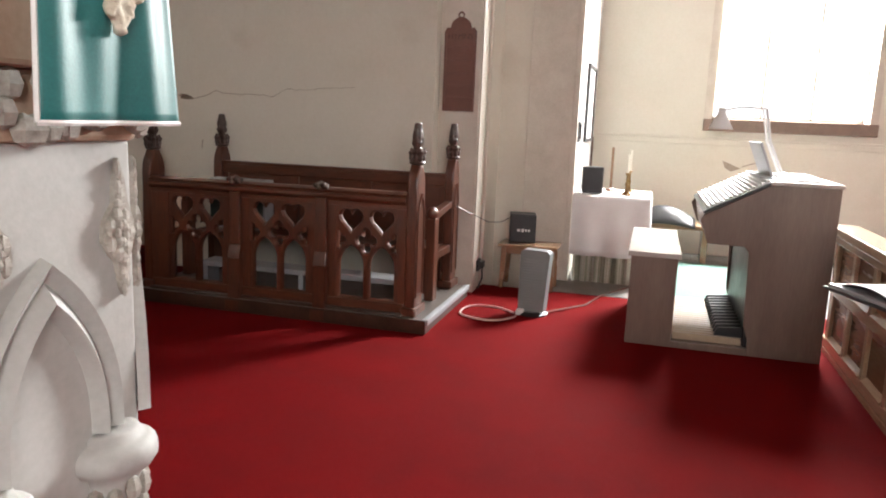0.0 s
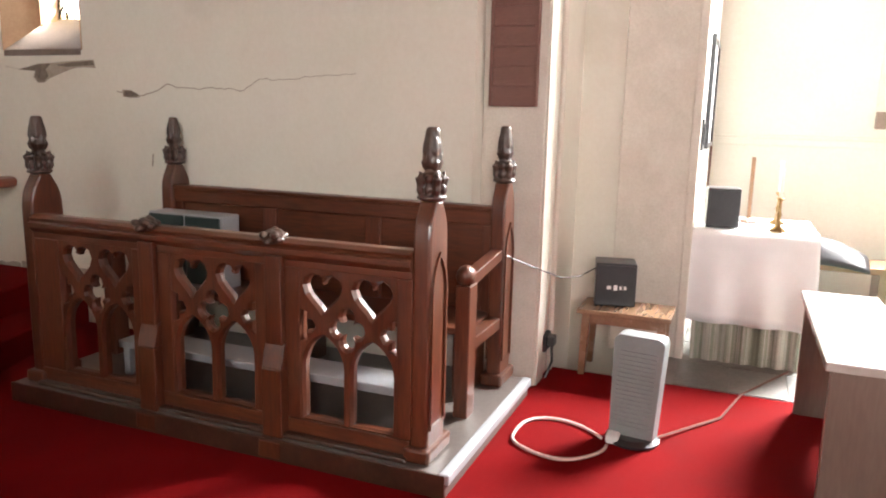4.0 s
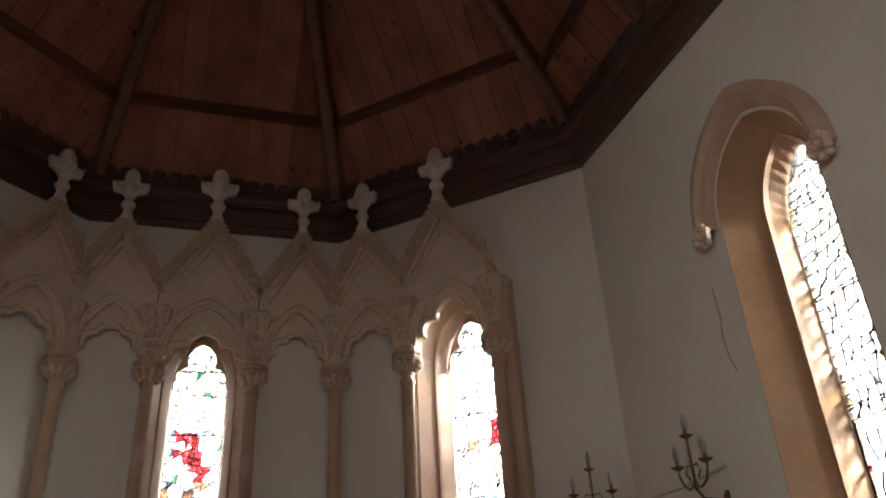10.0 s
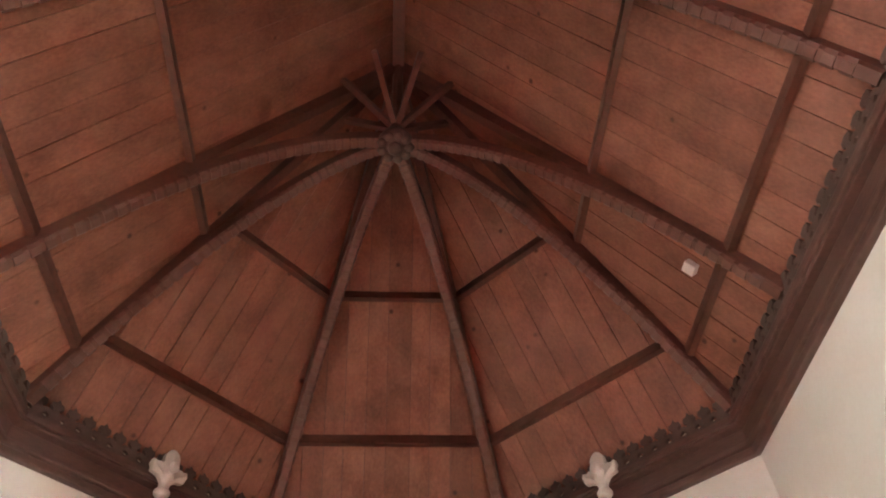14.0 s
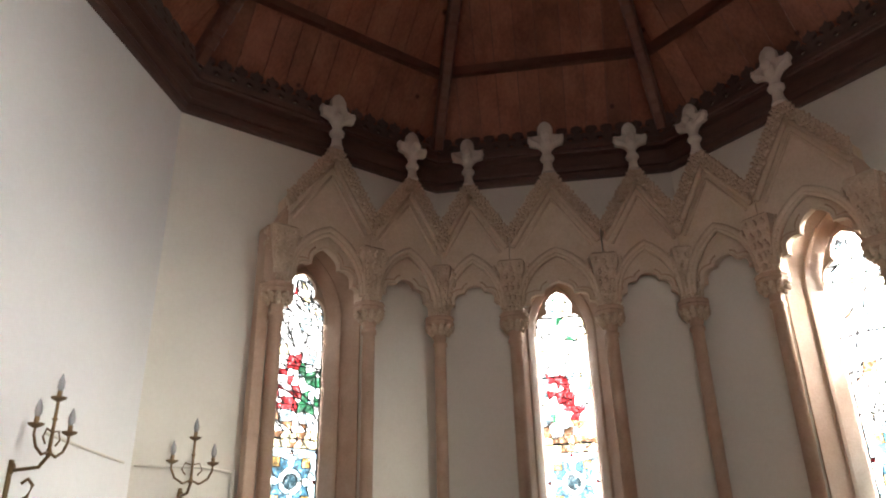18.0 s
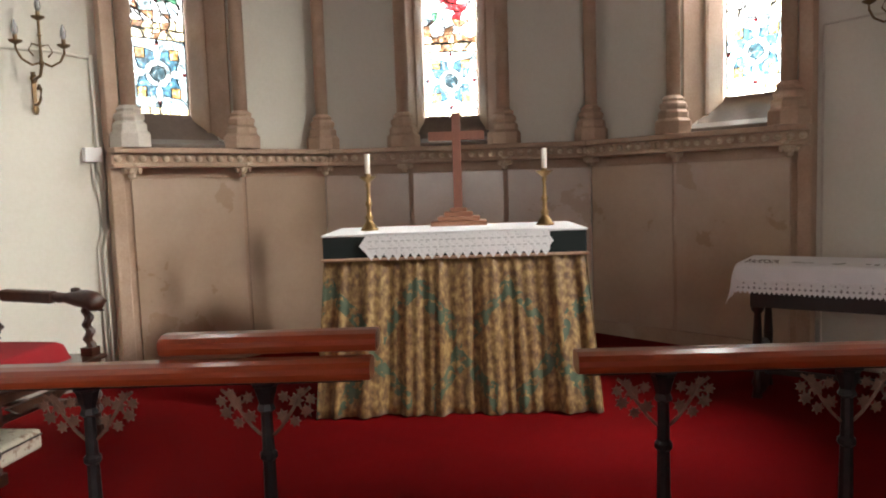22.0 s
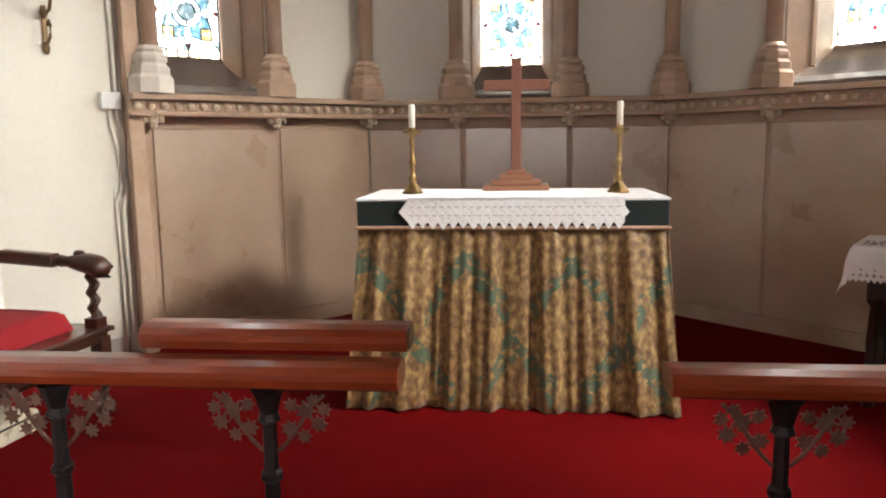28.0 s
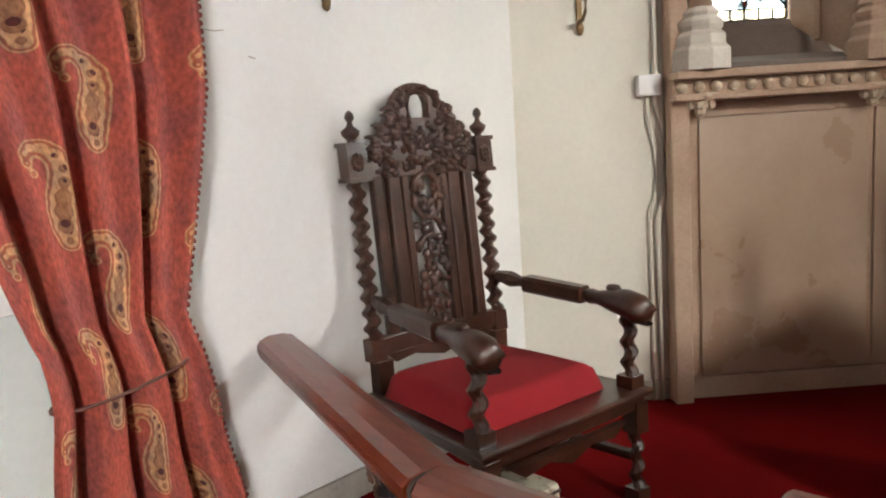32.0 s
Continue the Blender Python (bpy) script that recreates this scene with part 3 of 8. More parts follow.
    no.inputs["Scale"].default_value, no.inputs["Detail"].default_value = 24, 5
    L(mp.outputs[0], no.inputs["Vector"])
    var = t.nodes.new("ShaderNodeMapRange")
    var.inputs[1].default_value, var.inputs[2].default_value = 0.3, 0.7
    var.inputs[3].default_value, var.inputs[4].default_value = 0.6, 1.25
    L(no.outputs[0], var.inputs[0])
    mul = t.nodes.new("ShaderNodeMix")
    mul.data_type, mul.blend_type = "RGBA", "MULTIPLY"
    mul.inputs[0].default_value = 1
    L(mix.outputs[2], mul.inputs[6])
    L(var.outputs[0], mul.inputs[7])
    L(mul.outputs[2], b.inputs["Base Color"])
    bp = t.nodes.new("ShaderNodeBump")
    bp.inputs["Strength"].default_value, bp.inputs["Distance"].default_value = 0.4, 0.004
    L(no.outputs[0], bp.inputs["Height"])
    L(bp.outputs[0], b.inputs["Normal"])
    return m


BROCADE, PAISLEY = brocade(), paisley()
PAISLEY_EDGE = surface("curtain_beads", (0.17, 0.038, 0.028), (0.26, 0.06, 0.04), 0.9, scale=6, fine=60)

HEATER_GREY = surface("grey_heater_plastic", (0.18, 0.195, 0.195), (0.235, 0.25, 0.25), 0.4, scale=5, fine=60, bump=0.05)

# ---- plan ----
W = 2.70          # half width of the chancel
YC, YE = 9.80, 11.45   # where the cants begin and the east wall stands
XE = 1.05         # half width of the east wall
SANC = 0.33       # height of the sanctuary floor
CORN = 4.93       # underside of the wall plate
ROOF0, APEX = 5.30, 9.05
YA = 8.75         # the roof's hub


def side_frame(which):
    """Maps (u along the wall, v into the room, z) to the world. which: 0 east, 1 south cant, -1 north cant."""
    if which == 0:
        return Matrix(((1, 0, 0, 0), (0, -1, 0, YE), (0, 0, 1, 0), (0, 0, 0, 1)))
    s = math.sqrt(0.5)
    return Matrix(((which * s, -which * s, 0, which * XE), (-s, -s, 0, YE), (0, 0, 1, 0), (0, 0, 0, 1)))


CANT = (W - XE) * math.sqrt(2)


def structure(name, m, material, label, category, **more):
    return tagged(part(name, m, material, **more), label, category, kind="structure")


def pierced(m, u0, u1, z0, z1, v0, v1, openings):
    """A wall from u0 to u1 with pointed openings (u, width, sill, spring, apex)."""
    last = u0
    for u, w, sill, spring, apex in sorted(openings):
        a, b = u - w / 2, u + w / 2
        if a > last:
            m.box(last, a, v0, v1, z0, z1)
        m.box(a, b, v0, v1, z0, sill)
        edge = [(u + p, q) for p, q in lancet(w, sill, spring, apex)]
        half = (len(edge)) // 2
        left = [e for e in edge[1:] if e[0] <= u + 1e-6]
        right = [e for e in edge[:-1] if e[0] >= u - 1e-6]
        m.prism([(a, z1)] + left + [(u, z1)], v0, v1)
        m.prism([(u, z1)] + right + [(b, z1)], v0, v1)
        last = b
    if u1 > last:
        m.box(last, u1, v0, v1, z0, z1)
    return m


# floors
m = Mesh()
m.box(-7, 3.2, -9, 7.9, -0.2, 0.0)
floor = structure("floor", m, CARPET, "red carpeted chancel and crossing floor", "floor")
m = Mesh().box(3.2, 7.0, -9, 4.3, -0.2, -0.004)
structure("floor_transept", m, TILE, "grey stone transept floor", "floor")


def step_edge(y0):
    """The line of a step's nosing, bent forward beside both walls."""
    right = [(0, y0), (1.35, y0), (1.65, y0 + 0.06), (W, y0 + 0.48)]
    return [(-x, y) for x, y in right[:0:-1]] + right


for n, (y0, z0, z1) in enumerate(((7.36, -0.01, 0.165), (7.65, 0.0, SANC))):
    m = Mesh()
    m.prism(step_edge(y0) + [(W, 9.9), (XE + 0.1, YE + 0.1), (-XE - 0.1, YE + 0.1), (-W, 9.9)], z0, z1 - (0.0 if n else 0.0), "z")
    structure("sanctuary_step", m, CARPET, "red carpeted sanctuary step", "step", bevel=0.012)

# chancel walls
OPEN_S = (8.11, 0.72, 1.82, 3.72, 4.17)
m = Mesh(Matrix(((0, 1, 0, W), (1, 0, 0, 0), (0, 0, 1, 0), (0, 0, 0, 1))))
pierced(m, 5.06, YC + 0.25, -0.2, 5.45, 0, 0.55, [OPEN_S])
wall_south = structure("wall_south", m, PLASTER, "cream plastered chancel wall with a long crack", "wall")
m = Mesh().box(-W - 0.55, -W, 4.72, YC + 0.25, -0.2, 5.45)
wall_north = structure("wall_north", m, PLASTER_N, "white plastered chancel wall", "wall")

# unseen arched wall, added high over the way in to shade the roof
m = Mesh()
half_arch = [(2.70, 3.7)] + [(a, b) for a, b in lancet(5.4, 3.7, 3.7, 6.0, 12) if a >= -1e-6 and b > 3.701][::-1]
half_arch = sorted(half_arch, key=lambda p: -p[0])
for s in (1, -1):
    m.prism([(s * a, b) for a, b in half_arch] + [(0, 9.0), (s * 2.72, 5.45)], 4.36, 4.66)
structure("wall_chancel_arch", m, PLASTER, "unseen cream wall added to keep light off the chancel roof", "wall")

# apse walls behind the arcade
WIN_E = (-0.03, 0.72, 1.86, 3.60, 4.22)
WIN_C = (1.14, 0.74, 1.86, 3.60, 4.24)
for which, name, span, opening in ((0, "wall_east", (-XE - 0.14, XE + 0.14), WIN_E), (1, "wall_southeast", (0, CANT + 0.1), WIN_C), (-1, "wall_northeast", (0, CANT + 0.1), WIN_C)):
    m = Mesh(side_frame(which))
    pierced(m, span[0], span[1], -0.2, 5.45, -0.45, 0.0, [opening])
    structure(name, m, PLASTER, "cream plastered apse wall", "wall")

# transept: pier, walls, closing walls of the crossing and nave
m = Mesh()
m.box(W + 0.15, 3.72, 4.72, 5.06, -0.2, 6.5)
m.box(3.72, 4.4, 4.02, 5.06, -0.2, 6.5)
structure("wall_pier", m, PLASTER, "cream plastered corner pier", "wall")
m = Mesh()
m.box(3.705, 3.72, 4.02, 4.46, 0, 6.5)
m.box(W + 0.15, W + 0.30, 4.705, 4.72, 0, 6.5)
m.tube([(W + 0.45, 4.71, 0), (W + 0.45, 4.71, 6.5)], 0.02, 8)
m.box(W + 0.138, W + 0.15, 4.72, 5.06, 0.0, 5.3)
m.box(3.69, 3.76, 4.0, 4.05, 0, 6.5)
structure("trim_pier", m, STONE_PALE, "pale stone pilaster strips", "trim", bevel=0.008)
m = Mesh().box(4.4, 6.2, 4.02, 4.5, -0.2, 6.5)
structure("wall_transept_east", m, PLASTER_N, "white plastered transept wall", "wall")
m = Mesh(Matrix(((0, 1, 0, 5.9), (1, 0, 0, 0), (0, 0, 1, 0), (0, 0, 0, 1))))
m.box(-3, 1.10, 0, 0.5, -0.2, 6.5)
m.box(2.72, 4.1, 0, 0.5, -0.2, 6.5)
m.box(1.10, 2.72, 0, 0.5, -0.2, 1.56)
m.box(1.10, 2.72, 0, 0.5, 4.3, 6.5)
structure("wall_transept_south", m, PLASTER, "cream plastered transept wall", "wall")
m = Mesh()
m.box(-7.3, -7, -9, 5.2, -0.2, 6.5)
m.box(-7.3, 7, -9.3, -9, -0.2, 6.5)
m.box(6.4, 6.9, -9, -3, -0.2, 6.5)
m.box(5.9, 6.9, -3.3, -3, -0.2, 6.5)
m.box(-7.3, -W, 4.75, 5.2, -0.2, 6.5)
structure("wall_nave", m, PLASTER_N, "white plastered nave walls", "wall")
m = Mesh().box(-7.3, 6.9, -9.3, 4.72, 6.5, 6.7)
m.box(W + 0.5, 6.9, 4.72, 5.7, 6.5, 6.7)
m.box(-7.3, -W - 0.5, 4.72, 5.7, 6.5, 6.7)
structure("ceiling_nave", m, BOARD, "dark boarded nave ceiling", "ceiling")

# chancel roof: boards on each slope, in one mesh
def roof_point(a, side, along, up):
    """a: distance from hub; side: direction of the slope's fall."""
    z = ROOF0 + (APEX - ROOF0) * (1 - a / W) + up
    d = Vector((math.sin(side), math.cos(side)))
    e = Vector((math.cos(side), -math.sin(side)))
    p = Vector((0, YA)) + d * a + e * along
    return (p.x, p.y, z)


TAN = math.tan(radians(22.5))
m = Mesh()
for side in (0, math.pi / 4, -math.pi / 4):
    # boards run straight up the slope and are cut by the ribs
    half = (W + 0.25) * TAN
    cuts, x = [-half], -half
    while x < half - 0.12:
        x += random.uniform(0.155, 0.235)
        cuts.append(min(x, half))
    for x0, x1 in zip(cuts, cuts[1:]):
        lift = random.uniform(-0.005, 0.005)
        x0, x1 = x0 + 0.003, x1 - 0.003
        top0, top1 = abs(x0) / TAN, abs(x1) / TAN
        rim = [(W + 0.25, x0), (W + 0.25, x1), (min(top1, W + 0.2), x1)] + ([(0.0, 0.0)] if x0 < 0 < x1 else []) + [(min(top0, W + 0.2), x0)]
        vs = m.verts([roof_point(a, side, e, lift) for a, e in rim])
        ws = m.verts([roof_point(a, side, e, lift + 0.03) for a, e in rim])
        m.face(vs)
        for i in range(len(rim)):
            m.face([vs[i], vs[(i + 1) % len(rim)], ws[(i + 1) % len(rim)], ws[i]])
for side in (math.pi / 2, -math.pi / 2):
    s = 1 if side > 0 else -1
    for k in range(30):
        y0, y1 = 4.3 + k * 0.195, 4.3 + (k + 1) * 0.195 - 0.006
        for (ya, yb) in ((y0, y1),):
            # the slope runs under the hub and is cut by the last rib
            def cut(y):
                return max(0.0, (y - YA) / TAN)
            a0, a1 = cut(ya), cut(yb)
            if a0 > W + 0.2:
                continue
            lift = random.uniform(-0.004, 0.004)
            pts = [(s * (W + 0.25), ya), (s * (W + 0.25), yb), (s * min(a1, W + 0.2), yb), (s * a0, ya)]
            vs = m.verts([(x, y, ROOF0 + (APEX - ROOF0) * (1 - abs(x) / W) + lift) for x, y in pts])
            ws = m.verts([(x, y, ROOF0 + (APEX - ROOF0) * (1 - abs(x) / W) + lift + 0.03) for x, y in pts])
            m.face(vs)
            for i in range(4):
                m.face([vs[i], vs[(i + 1) % 4], ws[(i + 1) % 4], ws[i]])
structure("ceiling", m, BOARD, "reddish brown boarded timber chancel roof", "ceiling")
# outer skin, so that no daylight leaks between the boards
m = Mesh()
for side in (0, math.pi / 4, -math.pi / 4):
    m.face(m.verts([roof_point(W + 0.6, side, -(W + 0.6) * TAN, 0.12), roof_point(W + 0.6, side, (W + 0.6) * TAN, 0.12), roof_point(0, side, 0, 0.12)]))
for s in (1, -1):
    zz = lambda a: ROOF0 + (APEX - ROOF0) * (1 - a / W) + 0.12
    m.face(m.verts([(s * (W + 0.6), 4.2, zz(W + 0.6)), (0, 4.2, zz(0)), (0, YA, zz(0)), (s * (W + 0.6), YA + (W + 0.6) * TAN, zz(W + 0.6))]))
m.face(m.verts([(-W - 0.6, 4.3, zz(W + 0.6)), (0, 4.3, zz(0)), (W + 0.6, 4.3, zz(W + 0.6)), (W + 0.6, 4.3, 6.7), (-W - 0.6, 4.3, 6.7)]))
structure("roof_skin", m, BEAM, "dark outer roof covering", "roof", thick=0.08)

# wall plate


def inset(d):
    k = d * TAN
    return [(W - d, 4.4), (W - d, YC - k), (XE - k, YE - d), (-XE + k, YE - d), (-W + d, YC - k), (-W + d, 4.4)]


def band(m, d0, d1, z0, z1, slope=0.0):
    """A strip round the chancel between two distances from the wall."""
    o, i = inset(d0), inset(d1)
    rows = [m.verts([(x, y, z0) for x, y in o]), m.verts([(x, y, z0 + slope) for x, y in i]), m.verts([(x, y, z1) for x, y in i]), m.verts([(x, y, z1) for x, y in o])]
    for a in range(4):
        b = (a + 1) % 4
        for k in range(5):
            m.face([rows[a][k], rows[a][k + 1], rows[b][k + 1], rows[b][k]])
    for k in (0, 5):
        m.face([r[k] for r in rows])


m = Mesh()
band(m, -0.02, 0.055, CORN, CORN + 0.06, 0.0)
band(m, -0.02, 0.085, CORN + 0.05, CORN + 0.10, 0.012)
band(m, -0.02, 0.07, CORN + 0.09, CORN + 0.21, 0.0)
band(m, -0.02, 0.13, CORN + 0.20, CORN + 0.25, 0.02)
band(m, -0.02, 0.155, CORN + 0.245, CORN + 0.30, 0.0)
wall_plate = structure("trim_wall_plate", m, PLATE, "dark timber wall plate under the roof", "trim", bevel=0.01)

# ---- stained glass windows ----
def half_width(w, z, spring, apex):
    if z <= spring:
        return w / 2
    h, half = apex - spring, w / 2
    r = (half * half + h * h) / (2 * half)
    d = r * r - (z - spring) ** 2
    return max(0.0, half - r + math.sqrt(max(d, 0)))


def loft(m, a, b, va, vb):
    """Faces between two outlines of as many points, at depths va and vb."""
    ra, rb = m.verts([(p, va, q) for p, q in a]), m.verts([(p, vb, q) for p, q in b])
    for i in range(len(a) - 1):
        m.face([ra[i], ra[i + 1], rb[i + 1], rb[i]])


def stained_window(name, frame_m, u0, w, z0, spring, apex, depth, seed, scheme, label, plain=False, washed_lead=0.85):
    """A lancet of leaded panes at a depth behind the wall's face."""
    rnd = random.Random(seed)
    top = tagged(thing(name, Matrix(), label, "window"), kind="structure")
    v = -depth
    lead = Mesh(frame_m)

    def bar(p, q, r=0.0028):
        # halation round the leads is put into their shape by thinning them
        r *= washed_lead
        (a, b), (c, d) = p, q
        n = Vector((d - b, a - c))
        if n.length < 1e-5:
            return
        n = n.normalized() * r
        lead.prism([(a + n.x, b + n.y), (c + n.x, d + n.y), (c - n.x, d - n.y), (a - n.x, b - n.y)], v - 0.008, v + 0.008)

    def pane(points, mat):
        m = Mesh(frame_m)
        m.prism(points, v - 0.002, v + 0.002)
        if plain and mat not in (G_PALE, G_WHITE):
            mat = G_WHITE if mat is G_AMBER or mat is G_SKY else G_SKY
        ob = part("pane", m, mat, top)
        return ob

    def outline(points):
        for i in range(len(points)):
            bar(points[i], points[(i + 1) % len(points)])

    # bottom strip
    zb, zt = z0 + 0.05, z0 + 0.05 + w * 1.12
    n = 6
    for k in range(n):
        pts = [(u0 - w / 2 + w * k / n, z0), (u0 - w / 2 + w * (k + 1) / n, z0), (u0 - w / 2 + w * (k + 1) / n, zb), (u0 - w / 2 + w * k / n, zb)]
        pane(pts, G_PALE)
        outline(pts)
    # geometric panel: a roundel, four petals, amber corners
    cx, cz, hw, hh = u0, (zb + zt) / 2, w / 2, (zt - zb) / 2
    disc = [(cx + 0.27 * hw * math.cos(a), cz + 0.27 * hw * math.sin(a)) for a in [2 * math.pi * i / 12 for i in range(12)]]
    pane(disc, G_TEAL)
    outline(disc)
    rim = [(cx + 0.46 * hw * math.cos(a), cz + 0.46 * hw * math.sin(a)) for a in [2 * math.pi * i / 12 for i in range(12)]]
    for i in range(0, 12, 3):
        seg = [rim[(i + j) % 12] for j in range(4)] + [disc[(i + j) % 12] for j in (3, 2, 1, 0)]
        pane(seg, G_SKY if i % 2 else G_WHITE)
        outline(seg)
    for sx in (-1, 1):
        for sz in (-1, 1):
            k = {(1, 1): 0, (-1, 1): 3, (-1, -1): 6, (1, -1): 9}[(sx, sz)]
            p = lambda a, b: (cx + sx * a * hw, cz + sz * b * hh)
            order = [rim[(k + j) % 12] for j in range(4)]
            quad = [p(0.42, 0.42), p(0.74, 0.42), p(0.74, 0.72), p(0.42, 0.72)]
            pane(quad, G_AMBER)
            outline(quad)
            one = [p(1, 0), p(1, 1), p(0.74, 0.72), p(0.74, 0.42), p(0.62, 0.1)]
            two = [p(0, 1), p(1, 1), p(0.74, 0.72), p(0.42, 0.72), p(0.1, 0.62)]
            pane(one, G_SKY)
            pane(two, G_SKY)
            outline(one)
            outline(two)
            tri = [p(0.1, 0.62), p(0.42, 0.72), p(0.42, 0.42), p(0.74, 0.42), p(0.62, 0.1)]
            arcs = [p(0.46 * math.cos(t), 0.46 * hw / hh * math.sin(t)) for t in (0.1, 0.52, 1.05, 1.47)]
            pane(tri + arcs, G_BLUE)
    for a, b in ((0, 1), (0, -1), (1, 0), (-1, 0)):
        c = (cx + a * hw * 0.9, cz + b * hh * 0.9)
        d = [(c[0] + e * 0.1 * hw, c[1] + f * 0.1 * hw) for e, f in ((1, 0), (0, 1), (-1, 0), (0, -1))]
        d = [(min(max(e, u0 - hw), u0 + hw), f) for e, f in d]
        m = Mesh(frame_m)
        m.prism(d, v + 0.003, v + 0.006)
        part("pane", m, G_RED, top)
    # field of irregular panes
    rows, z = [zt], zt
    while z < apex - 0.09:
        z += rnd.uniform(0.045, 0.08)
        rows.append(min(z, apex - 0.012))
    cols = 7
    grid = []
    for r, zz in enumerate(rows):
        h = half_width(w, zz, spring, apex)
        line = []
        for c in range(cols + 1):
            f = -1 + 2 * c / cols
            if 0 < c < cols:
                f += rnd.uniform(-0.13, 0.13)
            jz = 0 if (c in (0, cols) or r in (0, len(rows) - 1)) else rnd.uniform(-0.02, 0.02)
            z2 = min(zz + jz, apex - 0.01)
            line.append((u0 + f * half_width(w, z2, spring, apex), z2))
        grid.append(line)
    for r in range(len(rows) - 1):
        rel = (rows[r] - zt) / (apex - zt)
        for c in range(cols):
            mat = scheme(rel, (c + 0.5) / cols, rnd)
            quad = [grid[r][c], grid[r][c + 1], grid[r + 1][c + 1], grid[r + 1][c]]
            if rnd.random() < 0.35:
                a, b = (quad[0], quad[1], quad[2]), (quad[0], quad[2], quad[3])
                pane(a, mat)
                pane(b, scheme(rel, (c + 0.5) / cols, rnd))
                bar(quad[0], quad[2], 0.0026)
            else:
                pane(quad, mat)
            bar(quad[0], quad[1], 0.003)
            bar(quad[0], quad[3], 0.003)
    edge = [(u0 + a, b) for a, b in lancet(w, z0, spring, apex)]
    outline(edge)
    for zz in (zt, zt + 0.07, zt + 0.62, zt + 1.15):
        if zz < apex - 0.2:
            bar((u0 - half_width(w, zz, spring, apex), zz), (u0 + half_width(w, zz, spring, apex), zz), 0.005)
    part("leading", lead, LEAD, top)
    return top


def pick(rnd, *pairs):
    x = rnd.random() * sum(p for _, p in pairs)
    for mat, p in pairs:
        x -= p
        if x <= 0:
            return mat
    return pairs[-1][0]


def scheme_east(rel, f, rnd):
    if rel < 0.05:
        return pick(rnd, (G_PALE, 2), (G_BROWN, 1))
    if rel < 0.17:
        return pick(rnd, (G_WHITE, 3), (G_BROWN, 3), (G_SKY, 2), (G_GREEN, 1))
    if rel < 0.45:
        inner = abs(f - 0.55 - 0.2 * math.sin(rel * 12)) < 0.22
        return pick(rnd, (G_RED, 5), (G_WHITE, 1)) if inner else pick(rnd, (G_WHITE, 5), (G_SKY, 2), (G_GREEN, 1), (G_PALE, 1))
    return pick(rnd, (G_WHITE, 9), (G_SKY, 1.2), (G_PALE, 1.2), (G_GREEN, 0.3))


def scheme_north(rel, f, rnd):
    if rel < 0.06:
        return pick(rnd, (G_PALE, 2), (G_BROWN, 1))
    if rel < 0.16:
        return pick(rnd, (G_WHITE, 4), (G_SKY, 1), (G_BROWN, 1))
    if rel < 0.48:
        if f < 0.42:
            return pick(rnd, (G_GREEN, 3), (G_WHITE, 2), (G_SKY, 1))
        return pick(rnd, (G_RED, 4), (G_WHITE, 2))
    return pick(rnd, (G_WHITE, 9), (G_SKY, 1.0), (G_PALE, 0.8), (G_RED, 0.3))


def scheme_south(rel, f, rnd):
    if 0.25 < rel < 0.4 and f > 0.7:
        return pick(rnd, (G_RED, 3), (G_WHITE, 1))
    return pick(rnd, (G_WHITE, 10), (G_SKY, 1.0), (G_PALE, 0.9), (G_BROWN, 0.15))


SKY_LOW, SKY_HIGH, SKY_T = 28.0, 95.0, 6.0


def window_or_fill_lamp(name, m, w, h, power, color=(1.0, 0.978, 0.957)):
    """An area lamp: daylight outside the glass of a window, or added indoor fill."""
    lamp(name, "AREA", m, power, color, size=w, size_y=h)


def out_of(which, u, z, v):
    f = side_frame(which)
    return look(f @ Vector((u, v, z)), f @ Vector((u, v + 1, z)))


GW, GZ, GS, GA, GD = 0.42, 2.095, 3.60, 4.02, 0.32
stained_window("window_east", side_frame(0), WIN_E[0], GW, GZ, GS, GA, GD, 11, scheme_east, "stained glass lancet with red figures over a blue roundel")
stained_window("window_southeast", side_frame(1), WIN_C[0], GW, GZ, GS, GA, GD, 12, scheme_south, "sunlit stained glass lancet, mostly white panes", washed_lead=0.55)
stained_window("window_northeast", side_frame(-1), WIN_C[0], GW, GZ, GS, GA, GD, 13, scheme_north, "stained glass lancet with green and red figures")
S_FRAME = Matrix(((0, -1, 0, W), (1, 0, 0, 0), (0, 0, 1, 0), (0, 0, 0, 1)))
stained_window("window_south", S_FRAME, OPEN_S[0], 0.41, 2.06, 3.62, 4.04, 0.34, 14, lambda r, f, g: pick(g, (G_WHITE, 10), (G_PALE, 1.5), (G_AMBER, 0.3), (G_SKY, 0.5)), "tall stained glass lancet of mostly white panes", plain=True, washed_lead=0.42)

window_or_fill_lamp("daylight_east", out_of(0, 0, 3.6, -0.95), 0.7, 1.4, 60)
window_or_fill_lamp("daylight_southeast", look((2.97, 11.09, 4.0), (-2.5, 8.85, 1.2)), 0.45, 0.5, 2200)
window_or_fill_lamp("daylight_northeast", out_of(-1, WIN_C[0], 3.6, -0.9), 0.7, 1.4, 40)
window_or_fill_lamp("daylight_south", look((W + 2.5, 7.0, 4.4), (-1.9, 10.3, 1.5)), 1.2, 1.0, 9000)
window_or_fill_lamp("daylight_transept", look((6.45, 1.91, 3.75), (2.2, 2.1, 0.0)), 1.6, 1.6, 3700)
# two added fill lamps inside closed walls, with no window behind them
window_or_fill_lamp("daylight_nave", look((0, -8.9, 3.6), (0, 4, 3.2)), 4.0, 4.0, 400)
